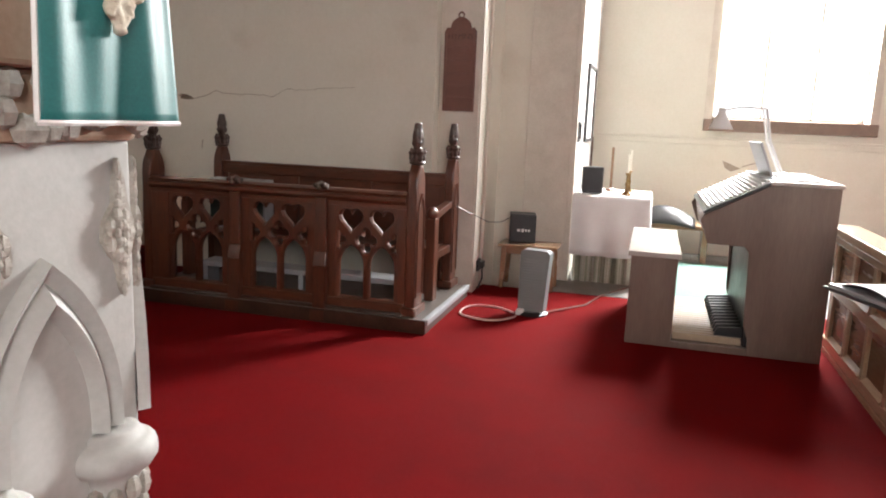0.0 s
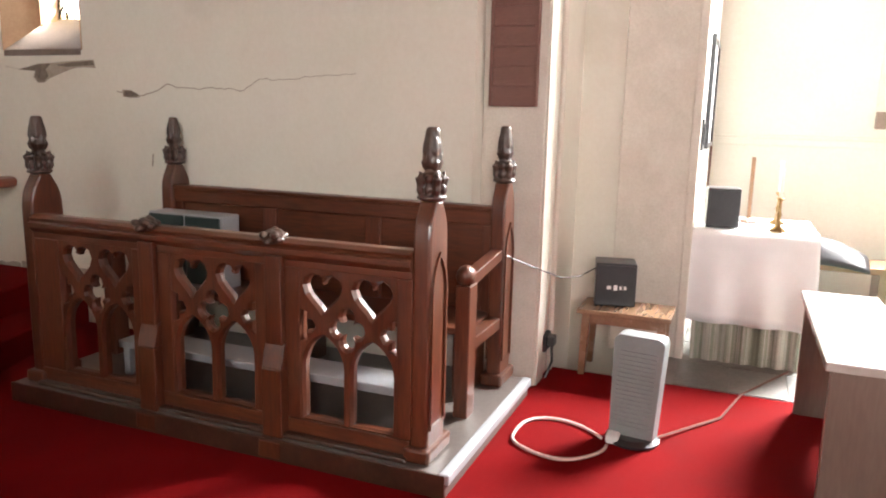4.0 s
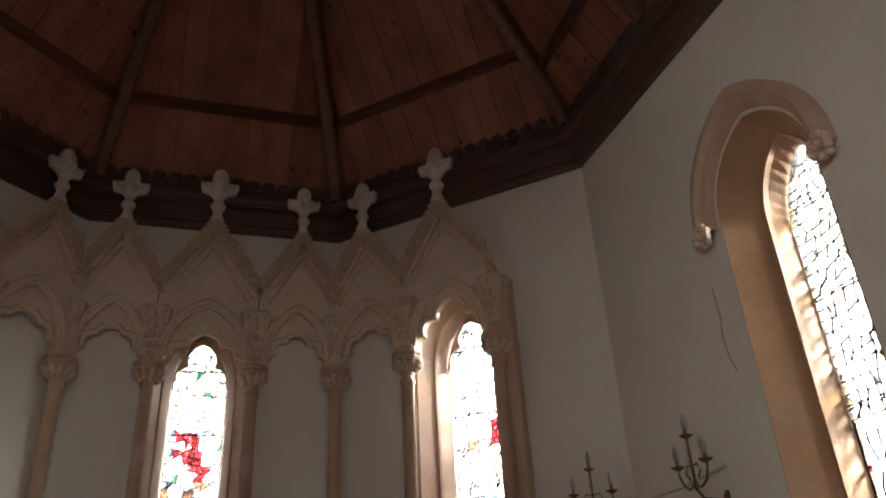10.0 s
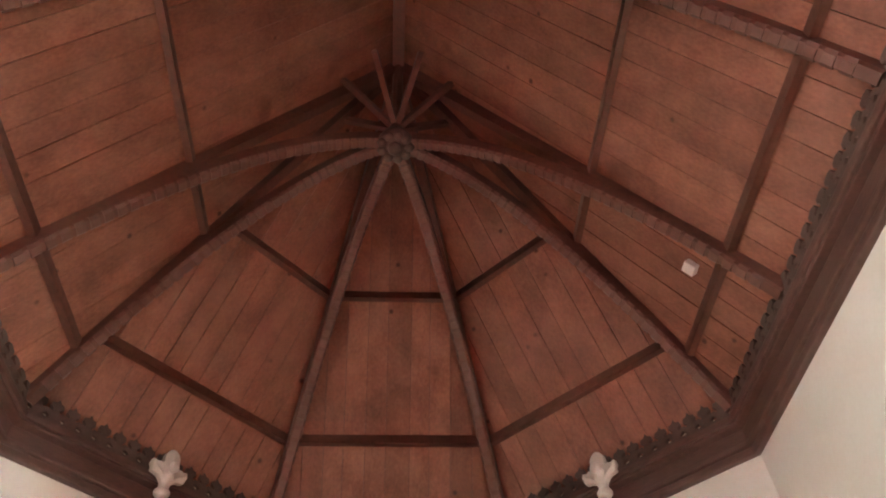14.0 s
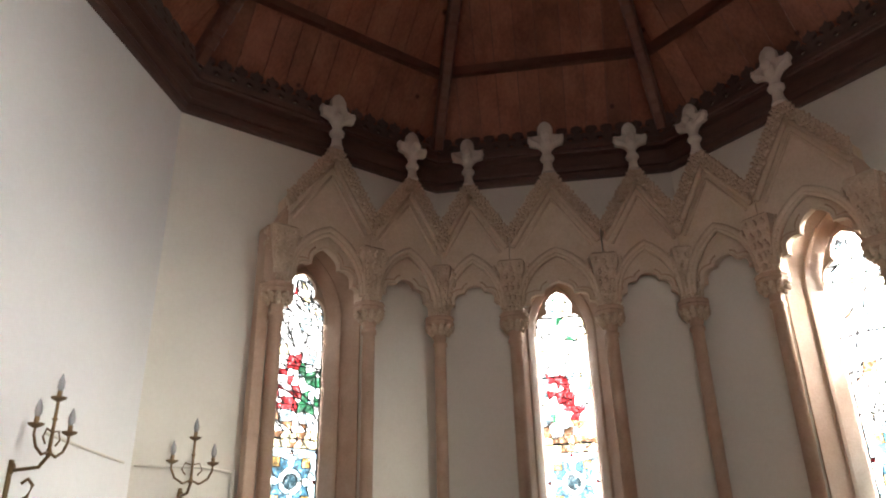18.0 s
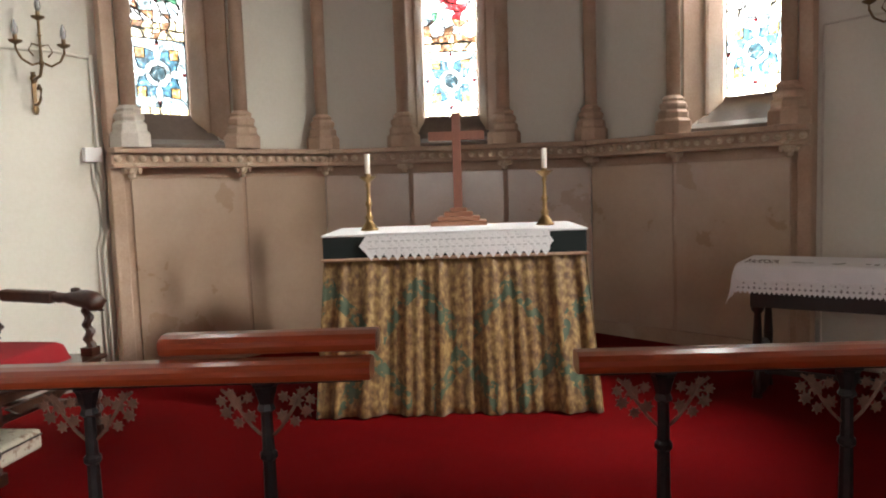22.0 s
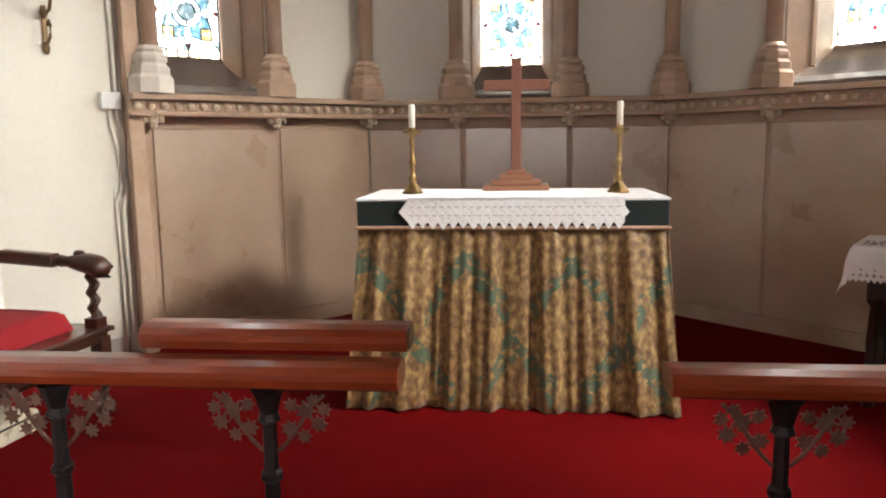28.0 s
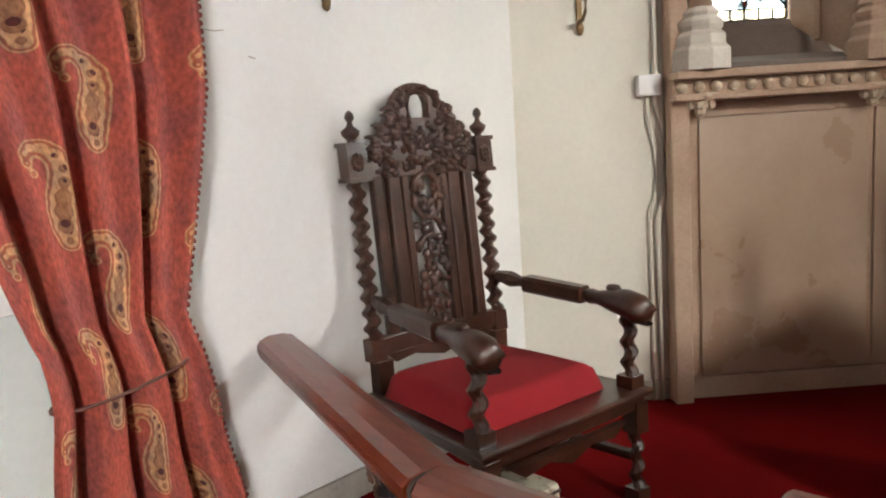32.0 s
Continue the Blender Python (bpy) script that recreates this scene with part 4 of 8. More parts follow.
window_or_fill_lamp("daylight_north_transept", look((-6.85, 1.5, 3.2), (2.7, 6.3, 1.3)), 2.0, 2.2, 420)


def skylight(name, m, w, h, strength, color=(0.97, 0.985, 1.0), horizon=1.75):
    """The bright overcast sky outside a window."""
    mat, t, b = node_mat(name, 1.0)
    t.nodes.remove(b)
    e = t.nodes.new("ShaderNodeEmission")
    e.inputs[0].default_value, e.inputs[1].default_value = (*color, 1), strength
    geo = t.nodes.new("ShaderNodeNewGeometry")
    sep = t.nodes.new("ShaderNodeSeparateXYZ")
    rng = t.nodes.new("ShaderNodeMapRange")
    rng.inputs[1].default_value, rng.inputs[2].default_value = horizon, horizon + 0.6
    rng.inputs[3].default_value, rng.inputs[4].default_value = strength * 0.06, strength
    t.links.new(geo.outputs["Position"], sep.inputs[0])
    t.links.new(sep.outputs[2], rng.inputs[0])
    t.links.new(rng.outputs[0], e.inputs[1])
    t.links.new(e.outputs[0], t.nodes["Material Output"].inputs[0])
    k = Mesh(m)
    k.face(k.verts([(-w / 2, -h / 2, 0), (w / 2, -h / 2, 0), (w / 2, h / 2, 0), (-w / 2, h / 2, 0)]))
    tagged(part("backdrop_" + name, k, mat), "bright overcast sky outside the window", "sky", kind="structure")


skylight("sky_transept", look((7.2, 1.91, 2.95), (0, 1.91, 2.95)), 4.5, 4.6, SKY_T, horizon=0.8)

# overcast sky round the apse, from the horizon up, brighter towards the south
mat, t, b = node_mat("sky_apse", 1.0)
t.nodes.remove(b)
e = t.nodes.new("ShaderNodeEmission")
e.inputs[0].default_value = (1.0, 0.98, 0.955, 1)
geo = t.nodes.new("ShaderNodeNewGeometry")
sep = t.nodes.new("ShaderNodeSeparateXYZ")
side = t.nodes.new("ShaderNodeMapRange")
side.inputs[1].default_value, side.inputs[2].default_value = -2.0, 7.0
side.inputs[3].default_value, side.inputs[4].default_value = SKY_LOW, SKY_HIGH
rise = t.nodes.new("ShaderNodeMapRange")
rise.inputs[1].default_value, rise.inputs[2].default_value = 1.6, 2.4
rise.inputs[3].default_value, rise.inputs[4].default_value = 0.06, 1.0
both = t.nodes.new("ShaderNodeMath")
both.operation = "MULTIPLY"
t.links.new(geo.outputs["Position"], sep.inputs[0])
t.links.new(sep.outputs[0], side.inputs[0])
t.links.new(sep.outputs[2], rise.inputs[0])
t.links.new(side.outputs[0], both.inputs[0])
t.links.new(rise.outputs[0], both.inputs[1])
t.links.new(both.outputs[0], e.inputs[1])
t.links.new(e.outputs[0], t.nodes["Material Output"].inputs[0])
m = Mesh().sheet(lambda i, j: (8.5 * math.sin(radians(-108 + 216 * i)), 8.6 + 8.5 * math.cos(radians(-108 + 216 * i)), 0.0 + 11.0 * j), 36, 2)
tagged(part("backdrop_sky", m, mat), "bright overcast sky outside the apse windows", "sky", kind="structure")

# reveals: splayed linings and sills
for which, u in ((0, WIN_E[0]), (1, WIN_C[0]), (-1, WIN_C[0])):
    wide, top = (0.70, 4.20) if which == 0 else (0.72, 4.22)
    shapes = [(wide, 1.86, 3.60, top, 0.006), (0.575, 1.96, 3.60, 4.12, -0.15), (0.555, 1.97, 3.60, 4.11, -0.145), (0.535, 1.98, 3.60, 4.10, -0.19), (GW + 0.006, GZ - 0.01, GS, GA + 0.01, -GD - 0.03)]
    m = Mesh(side_frame(which))
    for (w0, z0, s0, a0, v0), (w1, z1, s1, a1, v1) in zip(shapes, shapes[1:]):
        loft(m, [(u + a, b) for a, b in lancet(w0, z0, s0, a0)], [(u + a, b) for a, b in lancet(w1, z1, s1, a1)], v0, v1)
    structure("trim_reveal", m, STONE, "splayed sandstone window reveal", "window reveal", thick=-0.03)
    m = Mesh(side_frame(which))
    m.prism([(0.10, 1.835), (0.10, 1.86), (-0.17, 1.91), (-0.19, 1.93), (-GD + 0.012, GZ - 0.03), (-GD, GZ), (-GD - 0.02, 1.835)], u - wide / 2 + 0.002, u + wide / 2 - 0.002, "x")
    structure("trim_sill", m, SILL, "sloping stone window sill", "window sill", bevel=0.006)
    # the light's trefoil head
    for s in (-1, 1):
        m = Mesh(side_frame(which))
        foil = [(0.206, 3.60), (0.206, 3.68), (0.196, 3.725), (0.172, 3.760), (0.135, 3.785), (0.100, 3.795), (0.112, 3.83), (0.112, 3.88), (0.095, 3.925), (0.055, 3.965), (0.0, 3.99)]
        rim = [(a, b) for a, b in lancet(GW + 0.02, 3.60, 3.60, GA + 0.03) if a >= -1e-6 and b > 3.601]
        shape = foil + sorted(rim, key=lambda p: p[0]) + [(GW / 2 + 0.012, 3.60)]
        m.prism([(u + s * a, b) for a, b in shape], -GD + 0.01, -GD + 0.045)
        structure("trim_cusp", m, STONE, "cusped stone head of a window light", "tracery")
SC = OPEN_S[0]


def around(u, w, z0, spring, apex, n=8):
    return [(u + a, b) for a, b in lancet(w, z0, spring, apex, n)]


m = Mesh(S_FRAME)
steps = [(0.715, 1.825, 3.72, 4.165, 0.004), (0.49, 2.005, 3.68, 4.10, -0.20), (0.46, 2.02, 3.68, 4.09, -0.20), (0.455, 2.03, 3.68, 4.085, -0.235), (0.414, 2.06, 3.62, 4.045, -0.36)]
for (w0, z0, s0, a0, v0), (w1, z1, s1, a1, v1) in zip(steps, steps[1:]):
    loft(m, around(SC, w0, z0, s0, a0), around(SC, w1, z1, s1, a1), v0, v1)
structure("trim_reveal_south", m, STONE_WARM_LIT, "stone window reveal with warm light in its ochre colour", "window reveal", thick=-0.03)
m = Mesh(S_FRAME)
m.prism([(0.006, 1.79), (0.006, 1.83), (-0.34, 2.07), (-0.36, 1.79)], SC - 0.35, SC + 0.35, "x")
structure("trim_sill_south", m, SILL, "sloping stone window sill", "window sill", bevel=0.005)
# hood mould with carved stops
m = Mesh(S_FRAME)
rows = [(1.00, 3.70, 4.36, 0.0), (0.985, 3.70, 4.35, 0.085), (0.90, 3.70, 4.29, 0.095), (0.86, 3.70, 4.26, 0.06), (0.80, 3.70, 4.22, 0.05), (0.77, 3.70, 4.20, 0.0)]
for (w0, s0, a0, v0), (w1, s1, a1, v1) in zip(rows, rows[1:]):
    loft(m, around(SC, w0, 3.68, s0, a0, 14), around(SC, w1, 3.68, s1, a1, 14), v0, v1)
hood = structure("trim_hood_mould", m, STONE, "stone hood mould over the south window", "hood mould")
for s in (-1, 1):
    m = Mesh(S_FRAME)
    rnd = random.Random(5)
    for k in range(9):
        a = 2 * math.pi * k / 9
        m.blob(SC + s * 0.455 + 0.05 * math.cos(a), 0.055 + rnd.uniform(0, 0.025), 3.66 + 0.05 * math.sin(a), 0.026, 0.03, 0.026, 7, 4)
    m.blob(SC + s * 0.455, 0.07, 3.66, 0.03, 0.055, 0.03)
    part("hood_stop", m, STONE_CARVED, hood)

# transept window: three tall frosted lights
win = tagged(thing("window_transept", Matrix(), "large bright frosted window in white frames", "window"), kind="structure")
for k in range(3):
    y0 = 1.13 + k * 0.525
    m = Mesh().box(6.14, 6.148, y0, y0 + 0.515, 1.60, 4.28)
    part("pane", m, G_CLEAR, win)
m = Mesh()
for k in range(4):
    y0 = 1.12 + k * 0.525
    m.box(6.125, 6.16, y0 - 0.012, y0 + 0.012, 1.57, 4.3)
m.box(6.125, 6.16, 1.1, 2.72, 1.56, 1.60)
part("window_frame", m, STONE_PALE, win)
m = Mesh().box(5.84, 6.4, 1.02, 2.80, 1.43, 1.565)
part("window_sill", m, surface("brown_sill", (0.16, 0.11, 0.085), (0.24, 0.17, 0.13), 0.5, scale=3, fine=40), win, bevel=0.006)
m = Mesh()
for y0, y1 in ((1.02, 1.10), (2.72, 2.80)):
    m.box(5.885, 5.9, y0, y1, 1.565, 4.36)
structure("trim_window", m, STONE_PALE, "pale stone window surround", "trim")
m = Mesh().box(5.88, 5.9, -2.9, 4.02, 1.27, 1.33)
m.box(5.885, 5.9, -2.9, 4.02, 1.33, 1.36)
structure("trim_string_transept", m, PLASTER, "cream string moulding", "trim", bevel=0.008)

# ---- blind arcade ----
arcade = tagged(thing("wall_arcade", pose(0, YE, SANC), "gabled sandstone wall arcade with shafts and finials round the apse", "arcade"), kind="structure")
UNDO = arcade.matrix_world.inverted()


def local(m):
    return UNDO @ m


def bezier(p, q, r, n=6):
    return [tuple((1 - t) ** 2 * p[i] + 2 * t * (1 - t) * q[i] + t * t * r[i] for i in (0, 1)) for t in [k / n for k in range(n + 1)]]


def foiled(a, big, rise=0.40):
    """Half of a cusped arch, from the springing at +a to the top: five lobes over a window, three over a blind bay."""
    z = Z_CAP
    if big:
        legs = [((a, z), (a * 1.05, z + 0.32 * rise), (a * 0.78, z + 0.32 * rise)), ((a * 0.78, z + 0.32 * rise), (a * 0.86, z + 0.67 * rise), (a * 0.40, z + 0.62 * rise)), ((a * 0.40, z + 0.62 * rise), (a * 0.44, z + 0.85 * rise), (0.0, z + rise))]
    else:
        legs = [((a, z), (a * 1.06, z + 0.12), (a * 0.74, z + 0.13)), ((a * 0.74, z + 0.13), (a * 0.80, z + 0.24), (a * 0.36, z + 0.235)), ((a * 0.36, z + 0.235), (a * 0.30, z + 0.29), (0.0, z + 0.295))]
    out = bezier(*legs[0])
    for leg in legs[1:]:
        out += bezier(*leg)[1:]
    return out


Z_STR, Z_CAP, Z_FOOT = 1.83, 3.68, 4.40
BAYS = [(0, -0.02, 0.77, True, 4.975), (0, 0.708, 0.66, False, 4.925), (0, -0.728, 0.64, False, 4.925),
        (1, 0.395, 0.72, False, 4.91), (1, 1.14, 0.77, True, 4.965), (-1, 0.395, 0.72, False, 4.91), (-1, 1.14, 0.77, True, 4.965)]


def crocket():
    """A curled leaf: a stem knob, two side lobes and a tip."""
    c = Mesh()
    c.blob(0, 0, 0, 0.024, 0.030, 0.026, 7, 4)
    for s in (-1, 1):
        c.blob(0.012 * s, 0.022, 0.020, 0.013, 0.016, 0.018, 6, 3)
        c.blob(0.026 * s, 0.012, -0.004, 0.012, 0.018, 0.013, 6, 3)
    c.blob(0.004, 0.030, -0.012, 0.012, 0.012, 0.012, 6, 3)
    return c


crocket_mesh = None
for n_bay, (which, u, w, big, apex) in enumerate(BAYS):
    f = local(side_frame(which))
    half = w / 2 - 0.003
    # outer plate, open below the pointed hood
    m = Mesh(f)
    hood_arc = [(a, b) for a, b in lancet(w - 0.16, Z_CAP, Z_CAP + 0.06, 4.185, 9)]
    left = [(u + a, b) for a, b in hood_arc if a <= 1e-6]
    right = [(u + a, b) for a, b in hood_arc if a >= -1e-6]
    m.prism([(u - half, Z_CAP), (u - half, Z_FOOT), (u, apex), (u, 4.185)] + left[::-1][1:], 0.004, 0.128)
    m.prism([(u + half, Z_CAP), (u + half, Z_FOOT), (u, apex), (u, 4.185)] + right[1:], 0.004, 0.128)
    gable = part("gable", m, STONE_GABLE, arcade, "crocketed stone gable")
    # cusped inner order
    a = w / 2 - (0.075 if big else 0.085)
    foil = foiled(a, big, 0.28 if which == 0 and big else 0.40)
    for s in (-1, 1):
        m = Mesh(f)
        rim = sorted([(p, q) for p, q in lancet(w - 0.14, Z_CAP, Z_CAP + 0.06, 4.20, 9) if p >= -1e-6 and q > Z_CAP], key=lambda p: p[0])
        shape = foil + rim + [(w / 2 - 0.07, Z_CAP)]
        m.prism([(u + s * p, q) for p, q in shape], 0.03, 0.095)
        m.tube([(u + s * p, 0.092, q) for p, q in foil], 0.011, 5)
        part("cusping", m, STONE_GABLE, gable)
        # a small sunk eye in the spandrel over each cusp
        m = Mesh(f)
        m.tube([(u + s * (p * 1.10 + 0.012), 0.096, q + 0.028) for p, q in foil[2:-2]], 0.006, 5)
        part("foil_roll", m, STONE, gable, smooth=True)
    # hood moulding in two rolls
    m = Mesh(f)
    for grow, r, v in ((0.0, 0.022, 0.128), (0.055, 0.026, 0.140)):
        pts = [(u + p, v, q) for p, q in lancet(w - 0.16 + grow, Z_CAP + 0.05, Z_CAP + 0.07, 4.185 + grow * 0.65, 9)]
        m.tube(pts, r, 6)
    part("hood_moulding", m, STONE_GABLE, gable, smooth=True)
    # raking band, inner roll and sunk panel
    d = Vector((half, apex - Z_FOOT)).normalized()
    for s in (-1, 1):
        m = Mesh(f)
        nx, nz = d.y, d.x
        outer0, outer1 = (half, Z_FOOT), (0.0, apex)
        inner0, inner1 = (half - 0.012, Z_FOOT - 0.10), (0.0, apex - 0.10)
        m.prism([(u + s * p, q) for p, q in (outer0, outer1, inner1, inner0)], 0.128, 0.185)
        part("rake", m, STONE_CARVED, gable, "leafy raking band")
        m = Mesh(f)
        m.tube([(u + s * (half - 0.02), 0.150, Z_FOOT - 0.125), (u, 0.150, apex - 0.150)], 0.024, 6)
        m.tube([(u + s * (half - 0.075), 0.132, Z_FOOT - 0.16), (u, 0.132, apex - 0.265)], 0.013, 6)
        part("raking_moulding", m, STONE_GABLE, gable, smooth=True)
        for k in range(13):
            for row in (0, 1):
                t = (k + 0.35 + 0.5 * row) / 13
                x = (half - 0.008) * (1 - t)
                z = Z_FOOT - 0.015 + (apex - Z_FOOT - 0.02) * t - 0.052 * row
                if crocket_mesh is None:
                    ob = part("crocket", crocket(), STONE_CARVED, gable)
                    crocket_mesh = ob.data
                elif row == 0 or k % 2 == 0:
                    ob = new("crocket", crocket_mesh)
                    ob.parent = gable
                else:
                    continue
                ob.matrix_local = f @ Matrix.Translation((u + s * x, 0.182, z)) @ Matrix.Rotation(s * 0.6 + 0.5 * math.sin(k * 2.3 + row), 4, "Y") @ Matrix.Diagonal((1.2 + 0.15 * math.sin(k * 2.1 + u), 1.15, 1.2 + 0.15 * math.cos(k * 1.7), 1))
    # finial: collar, stalk, two spreading leaves and a bud
    m = Mesh(f)
    zf, k = apex - 0.05, (1.10 if big else 1.0)
    m.lathe([(0.060 * k, 0), (0.040 * k, 0.05 * k), (0.036 * k, 0.11 * k), (0.056 * k, 0.12 * k), (0.060 * k, 0.145 * k), (0.040 * k, 0.165 * k), (0.036 * k, 0.20 * k), (0.05 * k, 0.26 * k)], u, 0.19, zf, 10)
    zc = zf + 0.29 * k
    k *= 1.22
    half = [(0.026, -0.085), (0.034, -0.06), (0.058, -0.038), (0.088, -0.030), (0.112, -0.022), (0.108, 0.002), (0.122, 0.014), (0.116, 0.052), (0.094, 0.044), (0.066, 0.050), (0.044, 0.052), (0.052, 0.080), (0.048, 0.112), (0.030, 0.142)]
    m.prism([(u + a * k, zc + b * k) for a, b in half] + [(u, zc + 0.158 * k)] + [(u - a * k, zc + b * k) for a, b in half[::-1]], 0.165, 0.215)
    m.blob(u, 0.19, zc + 0.09 * k, 0.040 * k, 0.046, 0.062 * k, 8, 5)
    m.blob(u, 0.20, zc - 0.01 * k, 0.040 * k, 0.060, 0.055 * k, 8, 5)
    for s in (-1, 1):
        m.tube([(u + s * a * k, 0.212, zc + b * k) for a, b in ((0.02, -0.06), (0.055, -0.015), (0.10, 0.015))], [0.014, 0.018, 0.012], 6)
        m.blob(u + s * 0.102 * k, 0.198, zc + 0.018 * k, 0.020 * k, 0.036, 0.032 * k, 6, 4)
        m.blob(u, 0.19 + s * 0.065 * k, zc + 0.02, 0.036 * k, 0.030, 0.036 * k, 6, 4)
    weld(part("finial", m, STONE_PALE, gable, "pale carved leafy finial", smooth=True), 0.008)

CORNER = 1.025
SHAFTS = [(0, 0.365, 0.11), (0, -0.405, 0.11), (0, CORNER, 0.13), (0, -CORNER, 0.13), (1, 0.755, 0.11), (1, 1.525, 0.11), (-1, 0.755, 0.11), (-1, 1.525, 0.11)]
for k, (which, u, v) in enumerate(SHAFTS):
    f = local(side_frame(which))
    m = Mesh(f)
    m.lathe([(0.048, 0.24), (0.048, 1.60), (0.060, 1.61), (0.060, 1.635), (0.050, 1.645)], u, v, Z_STR, 16)
    shaft = part("shaft", m, STONE, arcade, smooth=True)
    shaft.data.shade_smooth()
    m = Mesh(f)
    m.lathe([(0.128, 0.0), (0.128, 0.085), (0.108, 0.105), (0.108, 0.145), (0.085, 0.165), (0.097, 0.185), (0.097, 0.205), (0.070, 0.225), (0.080, 0.24), (0.054, 0.265)], u, v, Z_STR, 8)
    part("base", m, STONE_PALE if which == -1 and u > 1 else STONE, shaft, bevel=0.004)
    m = Mesh(f)
    m.lathe([(0.050, 0), (0.052, 0.03), (0.062, 0.09), (0.090, 0.130), (0.118, 0.140), (0.122, 0.165), (0.112, 0.180), (0.122, 0.195), (0.122, 0.21)], u, v, Z_CAP - 0.21, 12)
    part("capital", m, STONE, shaft)
    m = Mesh(f)
    for j in range(10):
        b = 2 * math.pi * j / 10
        for dr, dz, r in ((0.070, -0.135, 0.024), (0.092, -0.105, 0.028), (0.105, -0.085, 0.020)):
            m.blob(u + dr * math.cos(b), v + dr * math.sin(b), Z_CAP + dz + 0.010 * (j % 2), r, r, r * 1.1, 6, 4)
    part("foliage", m, STONE_CARVED, shaft)
    # springer: a flaring block of deep carved leaves between the arches
    m = Mesh(f)
    for (z0, h0, v0), (z1, h1, v1) in zip(((0.0, 0.075, 0.155), (0.16, 0.088, 0.165), (0.34, 0.120, 0.185), (0.40, 0.135, 0.200), (0.45, 0.135, 0.200)), ((0.16, 0.088, 0.165), (0.34, 0.120, 0.185), (0.40, 0.135, 0.200), (0.45, 0.135, 0.200), (0.47, 0.10, 0.180))):
        lo = m.verts([(u - h0, 0.02, Z_CAP + z0), (u + h0, 0.02, Z_CAP + z0), (u + h0 * 0.8, v0, Z_CAP + z0), (u - h0 * 0.8, v0, Z_CAP + z0)])
        hi = m.verts([(u - h1, 0.02, Z_CAP + z1), (u + h1, 0.02, Z_CAP + z1), (u + h1 * 0.8, v1, Z_CAP + z1), (u - h1 * 0.8, v1, Z_CAP + z1)])
        for i in range(4):
            m.face([lo[i], lo[(i + 1) % 4], hi[(i + 1) % 4], hi[i]])
        if z1 == 0.47:
            m.face(hi)
    springer = part("springer", m, STONE_CARVED, arcade, "carved leafy springer")
    rnd = random.Random(30 + k)
    m = Mesh(f)
    for row in range(5):
        z = Z_CAP + 0.05 + 0.085 * row
        hw = 0.055 + 0.016 * row
        for j in range(5):
            x = u + hw * (-1.15 + 2.3 * j / 4) + 0.012 * (row % 2)
            y = 0.165 + 0.008 * row - 0.05 * abs(j - 2) ** 2 / 4
            m.blob(x, y, z + rnd.uniform(-0.012, 0.012), 0.019, 0.026, 0.026, 6, 4)
            m.blob(x + rnd.uniform(-0.012, 0.012), y + 0.016, z + 0.026, 0.012, 0.018, 0.014, 6, 3)
    tagged(part("leaves", m, STONE_CARVED, springer), kind="stuff")
    # pendant corbel under the string
    m = Mesh(f)
    m.lathe([(0.012, 0), (0.026, 0.012), (0.026, 0.03), (0.055, 0.06), (0.080, 0.085), (0.080, 0.10)], u, 0.09, Z_STR - 0.195, 8)
    for j in range(5):
        m.blob(u + 0.045 * math.cos(j * 1.3), 0.10 + 0.03 * abs(math.sin(j * 1.3)), Z_STR - 0.14 + 0.010 * (j % 2), 0.022, 0.022, 0.024)
    part("corbel", m, STONE_CARVED, arcade)
# end strips beside the last shafts
for s in (1, -1):
    f = local(side_frame(s))
    m = Mesh(f)
    m.box(1.575, 1.66, 0.002, 0.10, SANC, Z_CAP + 0.40)
    m.prism([(1.50, Z_CAP), (1.66, Z_CAP), (1.66, 4.12), (1.58, 4.16), (1.50, 4.36)], 0.003, 0.16)
    part("end_strip", m, STONE, arcade, bevel=0.008)

# string course with its beads, and the panels below
bead_mesh = None
for which, u0, u1 in ((0, -XE, XE), (1, 0.0, 1.66), (-1, 0.0, 1.66)):
    f = local(side_frame(which))
    m = Mesh(f)
    for v1, z0, z1 in ((0.19, Z_STR - 0.035, Z_STR), (0.13, Z_STR - 0.10, Z_STR - 0.035), (0.16, Z_STR - 0.125, Z_STR - 0.10)):
        lo = u0 + v1 * TAN
        hi = u1 - (v1 * TAN if which == 0 else 0)
        m.prism([(u0, 0.0), (lo, v1), (hi, v1), (u1, 0.0)], z0, z1, "z")
    string = part("string_course", m, STONE, arcade, bevel=0.006)
    n = int((u1 - u0) / 0.074)
    for j in range(n):
        if bead_mesh is None:
            c = Mesh()
            c.blob(0, 0, 0, 0.026, 0.022, 0.024, 8, 5)
            ob = part("bead", c, STONE_CARVED, string, smooth=True)
            bead_mesh = ob.data
        else:
            ob = new("bead", bead_mesh)
            ob.parent = string
        ob.matrix_local = f @ Matrix.Translation((u0 + (j + 0.5) * (u1 - u0) / n, 0.138, Z_STR - 0.068))
    # panels
    cuts = {0: [-XE, -0.37, 0.37, XE], 1: [0.0, 0.71, 1.52], -1: [0.0, 0.71, 1.52]}[which]
    m = Mesh(f)
    m.box(u0 + (0.005 if which else 0.01), u1 - 0.01, 0.001, 0.012, SANC, Z_STR - 0.10)
    m.box(u0 + 0.02, u1 - (0.0 if which else 0.02), 0.012, 0.032, SANC, SANC + 0.10)
    m.box(u0 + 0.02, u1 - (0.0 if which else 0.02), 0.012, 0.024, Z_STR - 0.19, Z_STR - 0.12)
    part("panel_backing", m, STONE, arcade)
    for p, q in zip(cuts, cuts[1:]):
        m = Mesh(f)
        m.box(p + 0.018, q - 0.012, 0.012, 0.026, SANC + 0.105, Z_STR - 0.195)
